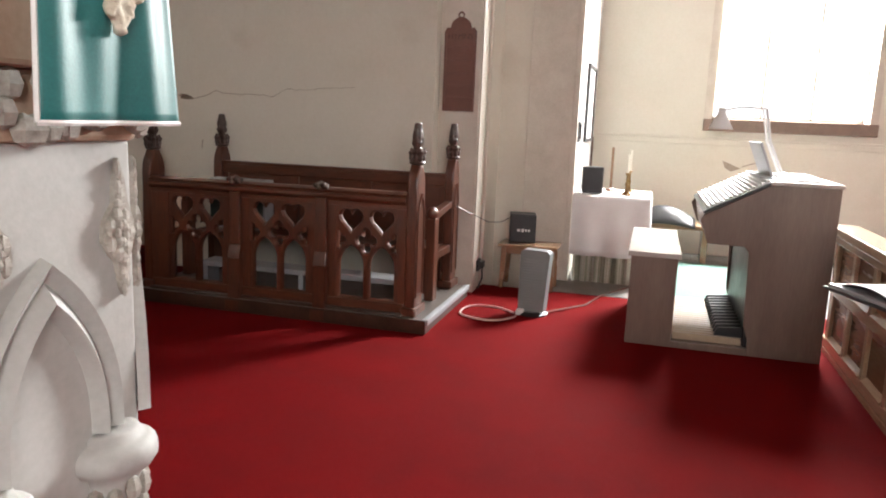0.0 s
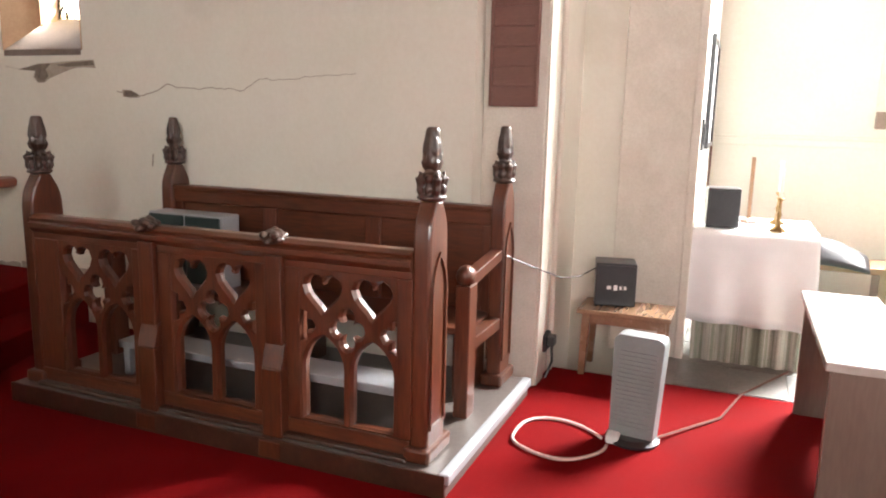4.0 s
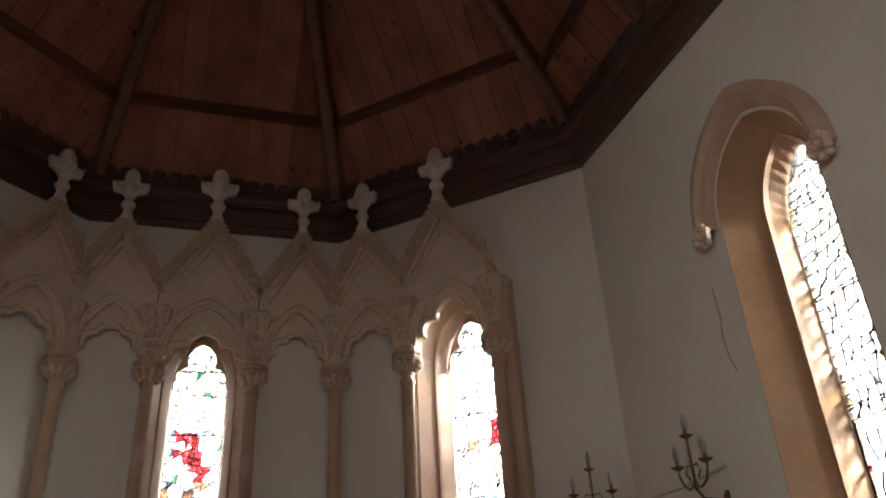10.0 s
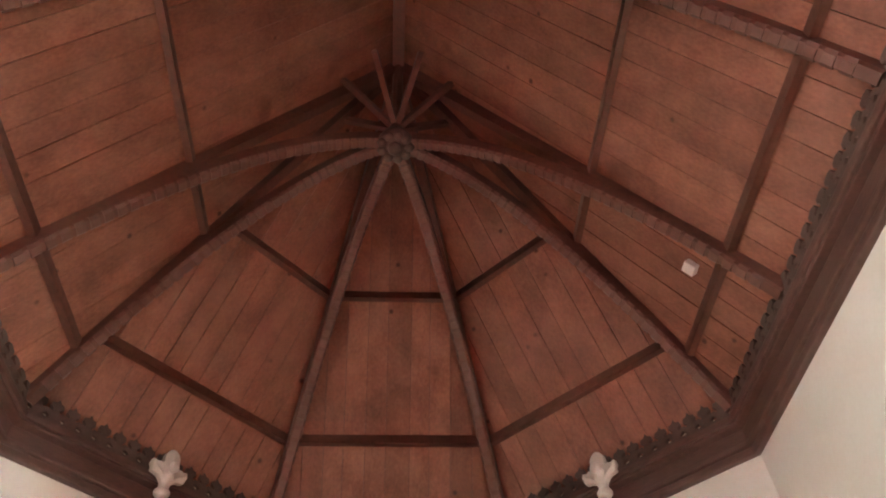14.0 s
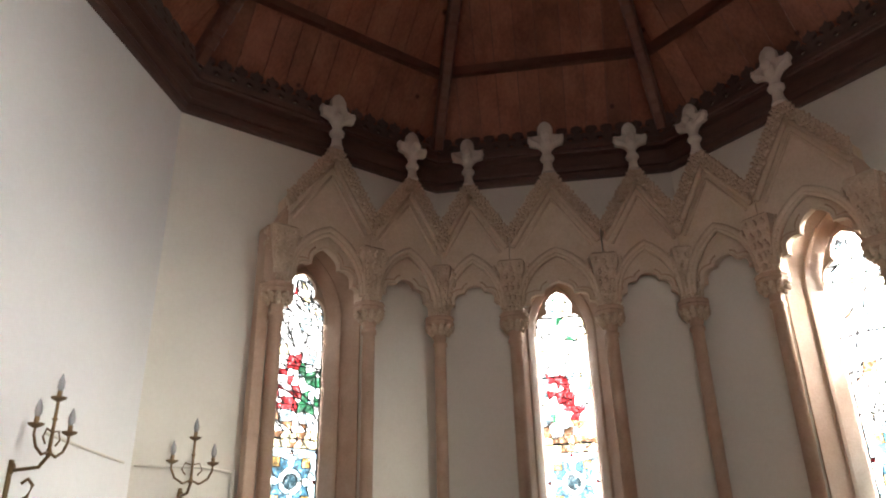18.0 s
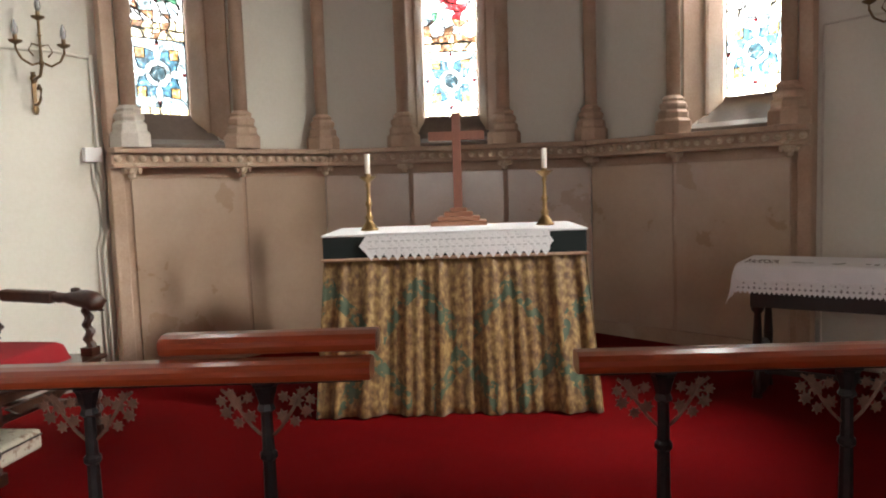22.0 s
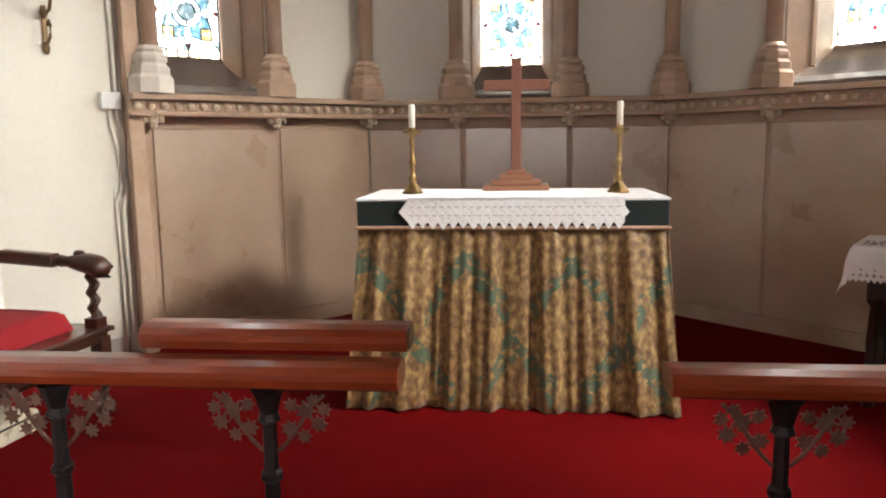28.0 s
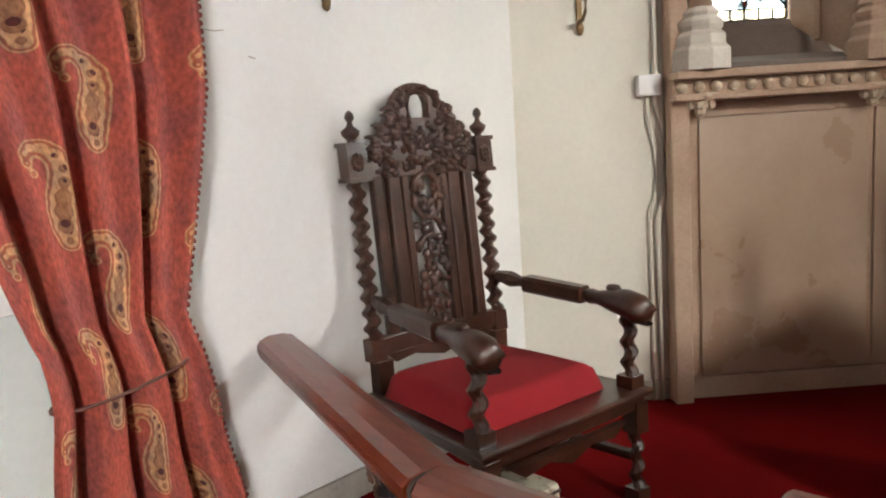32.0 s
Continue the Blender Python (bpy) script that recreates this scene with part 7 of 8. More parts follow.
structure("baseboard_south", m, surface("grey_skirting", (0.30, 0.27, 0.23), (0.44, 0.40, 0.35), 0.8, scale=7, fine=60, bump=0.3, stain=((0.24, 0.17, 0.12), 5, 0.55, 0.6)), "flaking grey-brown painted skirting along the wall", "baseboard", bevel=0.003)
m = Mesh().box(-W, -W + 0.02, 4.75, YC, 0.0, SANC + 0.10)
structure("baseboard_north", m, bpy.data.materials["grey_skirting"], "grey plinth along the wall", "baseboard", bevel=0.008)
for s in (1, -1):
    m = Mesh(side_frame(s)).box(1.645, CANT - 0.02, 0.0, 0.016, SANC, SANC + 0.10)
    structure("baseboard_apse", m, bpy.data.materials["grey_skirting"], "grey plinth along the wall", "baseboard", bevel=0.006)

# ---- roof timbers ----
roof = tagged(thing("roof_frame", pose(0, YA, ROOF0), "dark arched timber ribs and purlins meeting at a carved boss", "roof frame"), kind="structure")
UR = roof.matrix_world.inverted()
BOSS = Vector((0, YA, 7.42))


def slope_z(a):
    return ROOF0 + (APEX - ROOF0) * (1 - a / W)


def rib(foot, name="rib", hub=BOSS):
    """A curved rib from the wall plate to a hub, notched along its soffit, with its rafter above."""
    foot = Vector(foot)
    d = Vector((foot.x - hub.x, foot.y - hub.y))

    def on(t):
        z = foot.z + (hub.z - foot.z) * math.sin(t * math.pi / 2) ** 0.92
        return Vector((hub.x + d.x * (1 - t), hub.y + d.y * (1 - t), z))

    m = Mesh(UR)
    m.tube([on(k / 20) for k in range(21)], 1, section=[(-0.048, 0.07), (0.048, 0.07), (0.048, -0.035), (0.036, -0.06), (-0.036, -0.06), (-0.048, -0.035)])
    ob = part(name, m, BEAM, roof, "curved moulded timber rib")
    m = Mesh(UR)
    n = 38
    for k in range(1, n):
        m.tube([on((k + 0.12) / (n + 1)), on((k + 0.78) / (n + 1))], 1, section=[(-0.053, -0.030), (0.053, -0.030), (0.053, -0.050), (0.03, -0.070), (-0.03, -0.070), (-0.053, -0.050)])
    part("beading", m, BEAM_EDGE, ob, "notched edge of the rib")
    m = Mesh(UR)
    a = Vector((foot.x, foot.y, foot.z + 0.12))
    m.tube([a, (hub.x, hub.y, APEX - 0.14)], 1, section=[(-0.04, 0.09), (0.04, 0.09), (0.04, -0.07), (-0.04, -0.07)])
    part("rafter", m, BEAM, roof)
    return ob


for s in (1, -1):
    rib((s * XE * 0.965, YE - 0.12, ROOF0 + 0.02))
    rib((s * (W - 0.10), YC - 0.06, ROOF0 + 0.02))
    rib((s * (W - 0.10), 8.57, ROOF0 + 0.02), "transverse_rib")
for s in (1, -1):
    rib((s * (W - 0.10), 7.04, ROOF0 + 0.02), "transverse_rib", Vector((0, 7.04, 7.42)))
# boss
m = Mesh(UR)
m.lathe([(0.05, 0.16), (0.10, 0.12), (0.12, 0.02), (0.16, -0.02), (0.16, -0.06), (0.10, -0.10)][::-1], BOSS.x, BOSS.y, BOSS.z, 12)
for k in range(9):
    a = 2 * math.pi * k / 9
    m.blob(BOSS.x + 0.12 * math.cos(a), BOSS.y + 0.12 * math.sin(a), BOSS.z - 0.09, 0.05, 0.05, 0.04)
m.blob(BOSS.x, BOSS.y, BOSS.z - 0.12, 0.07, 0.07, 0.05, 8, 5)
part("boss", m, CREST, roof, "carved leafy timber boss", smooth=True)
m = Mesh(UR).lathe([(0.07, 0), (0.055, 0.3), (0.055, APEX - 0.1 - BOSS.z)], BOSS.x, BOSS.y, BOSS.z + 0.1, 8)
part("king_post", m, BEAM, roof)
for k in range(8):
    a = 2 * math.pi * (k + 0.5) / 8
    m = Mesh(UR).tube([(BOSS.x, BOSS.y, BOSS.z + 0.22), (0.55 * math.sin(a), YA + 0.55 * math.cos(a), slope_z(0.55) - 0.12)], 1, section=[(-0.025, 0.03), (0.025, 0.03), (0.025, -0.03), (-0.025, -0.03)])
    part("strut", m, BEAM, roof)
# purlins
for a, b in ((2.24, 2.36), (1.46, 1.60)):
    z = slope_z(a) - 0.03
    sec = [(-0.028, 0.045), (0.028, 0.045), (0.028, -0.040), (-0.028, -0.040)]
    ring = [(-a, YA + a * TAN), (-a * TAN, YA + a), (a * TAN, YA + a), (a, YA + a * TAN)]
    for p, q in zip(ring, ring[1:]):
        m = Mesh(UR).tube([(*p, z), (*q, z)], 1, section=sec)
        part("purlin", m, BEAM, roof)
    for s in (1, -1):
        z = slope_z(b) - 0.03
        m = Mesh(UR).tube([(s * b, 4.4, z), (s * b, YA + b * TAN, z)], 1, section=sec)
        part("purlin", m, BEAM, roof)
m = Mesh(UR).tube([(0, 4.4, APEX - 0.10), (0, YA, APEX - 0.10)], 1, section=[(-0.06, 0.08), (0.06, 0.08), (0.06, -0.08), (-0.06, -0.08)])
part("ridge_beam", m, BEAM, roof)

# leafy cresting along the wall plate
CREST_PIECE = None
path = inset(0.13)
for p, q in zip(path, path[1:]):
    p, q = Vector(p), Vector(q)
    n = int((q - p).length / 0.13)
    ang = math.atan2(q.y - p.y, q.x - p.x)
    for k in range(n):
        c = p.lerp(q, (k + 0.5) / n)
        if CREST_PIECE is None:
            m = Mesh()
            stem = [(0.066, 0), (0.066, 0.03), (0.030, 0.05), (0.062, 0.075), (0.078, 0.115), (0.050, 0.128), (0.030, 0.105), (0.022, 0.135), (0.052, 0.160), (0.045, 0.200), (0.018, 0.205), (0, 0.245)]
            m.prism([(-a, b) for a, b in stem] + stem[::-1][1:], -0.012, 0.012)
            for a in (-1, 1):
                m.blob(a * 0.058, -0.012, 0.108, 0.020, 0.014, 0.022, 6, 4)
                m.blob(a * 0.036, -0.012, 0.178, 0.016, 0.014, 0.020, 6, 4)
            m.blob(0, -0.014, 0.06, 0.018, 0.014, 0.03, 6, 4)
            ob = part("cresting", m, CREST, wall_plate)
            CREST_PIECE = ob.data
        else:
            ob = new("cresting", CREST_PIECE)
            ob.parent = wall_plate
        ob.matrix_local = Matrix.Translation((c.x, c.y, CORN + 0.298)) @ Matrix.Rotation(ang, 4, "Z") @ Matrix.Rotation(radians(12), 4, "X")
det = thing("smoke_detector", pose(2.22, 8.85, slope_z(2.22) - 0.07, 0, 0, 0), "small white sensor box on the roof boards", "sensor")
m = Mesh(Matrix.Rotation(radians(54), 4, "Y")).box(-0.05, 0.05, -0.045, 0.045, -0.04, 0.02)
part("case", m, PAPER, det, bevel=0.008)

# ---- crossing and transept ----
board = thing("hymn_board", pose(W + 0.132, 4.89, 1.51, 0, 0, -90), "reddish brown hymn board with an arched top on the pier", "hymn board")
m = Mesh()
m.prism([(-0.13, 0), (0.13, 0), (0.13, 0.63), (0.11, 0.66)] + arc(0, 0.655, 0.085, 0, 180, 8) + [(-0.11, 0.66), (-0.13, 0.63)], -0.022, 0.0)
part("backboard", m, BOARD_RED, board, bevel=0.004)
m = Mesh()
for z in (0.10, 0.20, 0.30, 0.40, 0.50):
    m.box(-0.12, 0.12, -0.034, -0.022, z, z + 0.014)
for x in (-0.128, 0.112):
    m.box(x, x + 0.016, -0.036, -0.022, 0.0, 0.63)
part("slot_rail", m, BOARD_RED, board, bevel=0.002)
m = Mesh().tube([(0.022 * math.cos(a), -0.012, 0.755 + 0.022 * math.sin(a)) for a in [2 * math.pi * k / 12 for k in range(12)]], 0.007, 6, closed=True)
part("hanging_ring", m, BOARD_RED, board)
txt = bpy.data.curves.new("lettering", "FONT")
txt.body, txt.size, txt.align_x, txt.extrude = "HYMNS", 0.062, "CENTER", 0.001
txt.materials.append(TEXT)
ob = new("lettering", txt)
ob.parent = board
ob.matrix_local = Matrix.Translation((0, -0.024, 0.57)) @ Matrix.Rotation(radians(90), 4, "X")

stool = thing("wooden_stool", pose(3.28, 4.30, 0), "small brown wooden stool against the pier", "stool")
m = Mesh().box(-0.16, 0.16, -0.26, 0.26, 0.365, 0.395)
part("seat", m, PEW, stool, bevel=0.006)
m = Mesh().box(-0.13, 0.13, -0.22, 0.22, 0.31, 0.365)
part("apron", m, PEW, stool)
for x in (-0.12, 0.12):
    for y in (-0.22, 0.22):
        m = Mesh().prism([(y - 0.02, 0), (y + 0.02, 0), (y * 0.94 + 0.024, 0.365), (y * 0.94 - 0.024, 0.365)], x - 0.018, x + 0.018, "x")
        part("leg", m, PEW, stool, bevel=0.004)


def loudspeaker(m4, w, d, h, label):
    ob = thing("loudspeaker", m4, label, "speaker")
    m = Mesh().box(-d / 2, d / 2, -w / 2, w / 2, 0, h)
    part("case", m, BLACK, ob, bevel=0.008)
    m = Mesh().box(-d / 2 - 0.006, -d / 2, -w / 2 + 0.012, w / 2 - 0.012, 0.012, h - 0.012)
    part("grille", m, BLACK, ob)
    return ob


ls = loudspeaker(pose(3.36, 4.39, 0.396, 0, 0, 12), 0.23, 0.20, 0.25, "black bookshelf speaker on a wooden stool")
m = Mesh()
m.box(-0.108, -0.1065, -0.06, -0.045, 0.10, 0.12)
m.box(-0.108, -0.1065, -0.035, -0.02, 0.10, 0.12)
m.box(-0.108, -0.1065, -0.01, 0.012, 0.095, 0.125)
m.box(-0.108, -0.1065, 0.025, 0.05, 0.10, 0.12)
part("badge", m, PAPER, ls)
loudspeaker(pose(3.90, 3.85, 0.822, 0, 0, 8), 0.19, 0.17, 0.24, "black bookshelf speaker on a cloth-covered table")

heater = thing("fan_heater", pose(2.38, 4.12, 0, 0, 0, -8), "slim grey tower heater leaning back on the red carpet", "heater")
TILT = Matrix(((1, 0, 0.11, 0), (0, 1, 0, 0), (0, 0, 1, 0), (0, 0, 0, 1)))
m = Mesh(TILT).prism([(-0.10, 0.03), (0.10, 0.03), (0.115, 0.46)] + arc(0.08, 0.455, 0.035, 0, 90, 4) + arc(-0.08, 0.455, 0.035, 90, 180, 4) + [(-0.115, 0.46)], -0.05, 0.05, "x")
part("body", m, HEATER_GREY, heater, bevel=0.012)
m = Mesh(TILT)
for k in range(18):
    m.box(-0.056, -0.049, -0.085, 0.085, 0.07 + k * 0.02, 0.078 + k * 0.02)
part("louvre", m, HEATER_GREY, heater)
m = Mesh().lathe([(0.12, 0), (0.125, 0.012), (0.10, 0.03)], n=16)
part("base", m, BLACK, heater)
cable = thing("heater_cable", Matrix(), "pale pink mains cable looped on the carpet", "cable")
m = Mesh().tube([(2.225 + (0.205 + 0.02 * math.sin(2 * a)) * math.cos(a), 4.44 + (0.21 + 0.015 * math.sin(3 * a)) * math.sin(a), 0.010) for a in [-1.1 + 5.9 * k / 40 for k in range(41)]], 0.0075, 7)
part("cord", m, surface("pale_pink_cable", (0.62, 0.42, 0.38), (0.70, 0.50, 0.45), 0.5), cable, smooth=True)
m = Mesh().box(2.28, 2.36, 4.17, 4.23, 0.0, 0.04)
part("plug", m, PAPER, cable, bevel=0.01)
wires = thing("speaker_wire", Matrix(), "thin dark wires from the stall to the speaker", "cable")
m = Mesh()
m.tube([(2.5, 4.86, 0.80), (2.75, 4.70, 0.68), (2.95, 4.62, 0.60), (3.15, 4.55, 0.58), (3.30, 4.47, 0.62)], 0.004, 5)
part("wire", m, BLACK, wires)
lead_wire = thing("floor_cable", Matrix(), "thin dark red cable lying across the carpet", "cable")
m = Mesh()
m.tube([(2.35, 4.05, 0.02), (2.8, 3.75, 0.008), (3.2, 3.65, 0.008), (3.7, 3.4, 0.008)], 0.006, 5)
part("wire", m, BOARD_RED, lead_wire)
sock = thing("wall_socket", pose(3.02, 4.718, 0.16), "black plug adaptors in a wall socket", "socket")
m = Mesh().box(-0.06, 0.06, -0.03, -0.0, 0, 0.10).box(-0.04, 0.03, -0.07, -0.03, 0.03, 0.09)
part("case", m, BLACK, sock, bevel=0.008)
m = Mesh().tube([(0, -0.05, 0.03), (-0.02, -0.06, -0.06), (-0.05, -0.03, -0.15)], 0.008, 6)
part("lead", m, BLACK, sock)

# green rug and stone flags
m = Mesh().box(3.3, 5.2, 2.2, 3.2, -0.002, 0.008)
tagged(part("rug", m, GREEN_RUG), "grey green rug on the transept floor", "rug")
flag_mesh = None
transept = bpy.data.objects["floor_transept"]
for i in range(6):
    for j in range(5):
        if flag_mesh is None:
            k = Mesh().box(-0.215, 0.215, -0.145, 0.145, 0.0, 0.006)
            ob = part("flagstone", k, TILE, transept)
            flag_mesh = ob.data
        else:
            ob = new("flagstone", flag_mesh)
            ob.parent = transept
        ob.matrix_local = Matrix.Translation((3.43 + 0.44 * i, 3.87 - 0.30 * j, -0.0045))

# table with white cloth
wt = thing("cloth_table", pose(4.12, 3.65, 0), "table under a long white cloth beside the transept wall", "table")
m = Mesh().box(-0.38, 0.40, -0.32, 0.33, 0.78, 0.805)
part("tabletop", m, PEW, wt)
for x in (-0.34, 0.34):
    for y in (-0.28, 0.28):
        m = Mesh().box(x - 0.025, x + 0.025, y - 0.025, y + 0.025, 0, 0.78)
        part("leg", m, PEW, wt)
m = Mesh().sheet(lambda i, j: (-0.385 - 0.012 * math.sin(i * 40), -0.31 + 0.62 * i, 0.004 + 0.50 * j), 60, 4)
part("striped_curtain", m, STRIPE, wt, "grey and cream striped cloth", thick=0.004)
wc = thing("table_cloth", pose(4.12, 3.65, 0.805), "plain white cloth hanging over the table front", "cloth")


def fall(i, j):
    t = j * 1.35
    if t < 0.75:
        return (0.40 - 0.81 * t / 0.75, -0.345 + 0.70 * i, 0.008)
    d = (t - 0.75)
    low = 0.56 + 0.08 * (i > 0.9)
    return (-0.41 - 0.03 * d - 0.010 * math.sin(i * 17 + 1) * d * 3, -0.345 - 0.03 * d + (0.70 + 0.06 * d) * i, 0.008 - d * 0.93)


m = Mesh().sheet(fall, 40, 24)
m.sheet(lambda i, j: (-0.41 + 0.81 * i, -0.345 - 0.03 * j + 0.008 * math.sin(20 * i), 0.008 - 0.55 * j), 20, 8)
part("linen", m, WHITE_CLOTH, wc, smooth=True, thick=0.004)


def tall_candle(x, y, h, c, mat, kind, label):
    ob = thing(kind, pose(x, y, 0.822), label, "candlestick")
    m = Mesh().lathe([(0.045, 0), (0.045, 0.01), (0.018, 0.03), (0.012, 0.08), (0.018, 0.10), (0.010, 0.12), (0.010, h - 0.02), (0.026, h), (0.012, h + 0.004)], n=12)
    part("stem", m, mat, ob, smooth=True)
    if c:
        m = Mesh().lathe([(0.011, h), (0.011, h + c)], n=10)
        part("candle", m, WAX, ob)


tall_candle(3.83, 3.53, 0.20, 0.17, BRASS, "candlestick", "brass candlestick with a tall white candle")
tall_candle(4.20, 3.52, 0.20, 0.20, BRASS, "candlestick", "brass candlestick with a tall white candle")
pc = thing("processional_cross", pose(4.16, 3.69, 0.822), "slim wooden cross standing on the table", "cross")
m = Mesh().lathe([(0.05, 0), (0.05, 0.02), (0.03, 0.03)], n=4)
part("foot", m, PEW, pc)
m = Mesh().box(-0.012, 0.012, -0.012, 0.012, 0.02, 0.42)
part("upright", m, PEW, pc)
bag = thing("black_bag", pose(5.3, 3.10, 0.42), "black cloth bag on a low bench", "bag")
m = Mesh().sheet(lambda i, j: (-0.2 + 0.4 * i, -0.28 + 0.56 * j, 0.30 * math.sin(math.pi * (0.1 + 0.8 * i)) * (0.25 + 0.75 * math.sin(math.pi * min(1, 0.15 + 0.7 * j)) * (0.6 + 0.4 * j)) - 0.07), 12, 12)
part("cloth", m, BLACK, bag, smooth=True, thick=0.01)
lb = thing("low_bench", pose(5.45, 2.7, 0), "low brown wooden bench along the wall", "bench")
m = Mesh().box(-0.22, 0.20, -1.0, 0.75, 0.36, 0.41)
part("seat", m, PEW, lb, bevel=0.006)
for y in (-0.9, 0.0, 0.65):
    m = Mesh().box(-0.18, 0.16, y - 0.03, y + 0.03, 0, 0.36)
    part("support", m, PEW, lb)

# pictures on the transept wall
for x0, x1, z0, z1, label in ((4.55, 5.40, 1.27, 2.05, "large framed picture behind glass"), (3.80, 4.02, 1.28, 1.47, "small dark framed notice")):
    ob = thing("picture_frame", pose((x0 + x1) / 2, 4.02, z0), label, "picture")
    w, h = (x1 - x0) / 2, z1 - z0
    m = Mesh().ring([(-w, 0), (w, 0), (w, h), (-w, h)], [(-w + 0.03, 0.03), (w - 0.03, 0.03), (w - 0.03, h - 0.03), (-w + 0.03, h - 0.03)], -0.03, 0.0)
    part("frame", m, BLACK, ob, bevel=0.004)
    m = Mesh().box(-w + 0.03, w - 0.03, -0.012, -0.003, 0.03, h - 0.03)
    part("print", m, PAPER if w > 0.3 else BOARD_RED, ob)
wc2 = thing("wall_cross", pose(5.62, 4.015, 0.95), "slim dark wooden cross leaning on the wall", "cross")
m = Mesh().box(-0.02, 0.02, -0.02, 0.0, -0.13, 0.36).box(-0.09, 0.09, -0.02, -0.002, 0.22, 0.26)
part("wood", m, OAK, wc2)

# ---- organ console ----
organ = thing("organ_console", pose(1.90, 2.2, 0), "grey brown electronic organ console with pedals and a music desk", "organ")
OUT = [(0.0, 0.0), (0.0, 1.12), (0.40, 1.115), (0.78, 0.905), (0.80, 0.87), (0.745, 0.72), (0.52, 0.715), (0.49, 0.68), (0.475, 0.20), (0.44, 0.10), (0.44, 0.0)]
for x in (0.0, 1.16):
    m = Mesh().prism(OUT, x, x + 0.035, "x")
    part("side_panel", m, ORGAN_WOOD, organ, bevel=0.005)
m = Mesh().box(0.035, 1.16, 0.01, 0.03, 0.02, 1.10)
part("back_panel", m, ORGAN_WOOD, organ)
m = Mesh().box(-0.012, 1.207, -0.012, 0.41, 1.115, 1.14)
part("lid", m, surface("pale_organ_top", (0.40, 0.36, 0.33), (0.50, 0.46, 0.42), 0.25, scale=2, fine=30, bump=0.02, coat=0.4), organ, bevel=0.006)
m = Mesh().prism([(0.40, 1.112), (0.775, 0.905), (0.74, 0.74), (0.40, 0.74)], 0.035, 1.16, "x")
part("key_desk", m, ORGAN_WOOD, organ)
m = Mesh().prism([(0.385, 1.128), (0.785, 0.915), (0.79, 0.925), (0.39, 1.142)], -0.006, 1.20, "x")
part("stop_board", m, BLACK, organ)
for k in range(14):
    m = Mesh()
    y = 0.41 + k * 0.026
    z = 1.142 - (y - 0.385) * 0.535
    m.box(0.04, 1.15, y, y + 0.017, z - 0.012, z + 0.012)
    part("stop_tab", m, PAPER, organ)
m = Mesh().box(0.035, 1.16, 0.44, 0.46, 0.05, 0.72)
part("knee_panel", m, BLACK, organ)
m = Mesh(Matrix.Translation((0.58, 0.36, 1.14)) @ Matrix.Rotation(radians(-22), 4, "X")).box(-0.30, 0.30, -0.008, 0.008, 0.0, 0.25)
part("music_desk", m, GREY_METAL, organ, "pale tilted music desk", bevel=0.004)
m = Mesh().box(0.25, 0.80, 0.34, 0.44, 1.14, 1.15)
part("ledge", m, GREY_METAL, organ)
m = Mesh().box(0.10, 0.75, 0.10, 0.30, 1.14, 1.152)
part("sheet_music", m, PAPER, organ)
m = Mesh().box(0.0, 1.19, 0.44, 0.92, 0.0, 0.045)
part("pedal_frame", m, ORGAN_WOOD, organ, bevel=0.004)
for k in range(19):
    m = Mesh().box(0.05 + k * 0.06, 0.085 + k * 0.06, 0.47, 0.90, 0.05, 0.095)
    part("pedal", m, PEDAL, organ, bevel=0.003)
for k in range(12):
    m = Mesh().prism([(0.46, 0.095), (0.64, 0.095), (0.62, 0.15), (0.46, 0.165)], 0.082 + k * 0.09, 0.105 + k * 0.09, "x")
    part("sharp_pedal", m, BLACK, organ, bevel=0.003)
lampo = thing("desk_lamp", pose(2.55, 2.45, 1.14), "white angle-poise reading lamp on the organ", "lamp")
m = Mesh().lathe([(0.05, 0), (0.05, 0.02), (0.015, 0.03)], n=14)
part("base", m, PAPER, lampo)
m = Mesh().tube([(0, 0, 0.02), (0.0, 0.10, 0.24), (0.02, 0.14, 0.46)], 0.012, 6)
m.tube([(0.03, 0.02, 0.02), (0.03, 0.12, 0.24), (0.05, 0.16, 0.46)], 0.008, 6)
m.tube([(0.02, 0.14, 0.46), (0.04, 0.30, 0.47), (0.05, 0.42, 0.44)], 0.009, 6)
part("arm", m, PAPER, lampo)
m = Mesh().lathe([(0.085, -0.11), (0.03, 0.0), (0.026, 0.04)], 0.05, 0.43, 0.42, 16)
part("shade", m, PAPER, lampo, "white conical shade", smooth=True)

seat = thing("organ_bench", pose(1.90, 3.10, 0), "grey brown organ bench with a pale top", "bench")
for x in (0.0, 1.13):
    m = Mesh().box(x, x + 0.035, 0.01, 0.31, 0.0, 0.60)
    part("end_panel", m, ORGAN_WOOD, seat, bevel=0.005)
m = Mesh().box(-0.02, 1.19, -0.01, 0.33, 0.60, 0.635)
part("seat", m, bpy.data.materials["pale_organ_top"], seat, bevel=0.006)
m = Mesh().box(0.035, 1.13, 0.14, 0.16, 0.25, 0.40)
part("stretcher", m, ORGAN_WOOD, seat)

# ---- panelled pew front and chairs of the nave ----
pew = thing("pew_front", pose(0, 2.06, 0), "panelled honey oak pew front lit by the window", "pew")
m = Mesh().box(-1.6, 2.38, -0.10, 0.085, 0.79, 0.85)
part("top_rail", m, PEW_GLARE, pew, bevel=0.01)
m = Mesh().box(-1.6, 2.35, -0.02, 0.03, 0.03, 0.80)
part("backing", m, PEW, pew)
for z in (0.03, 0.40, 0.735):
    m = Mesh().box(-1.6, 2.35, 0.03, 0.055, z, z + 0.065)
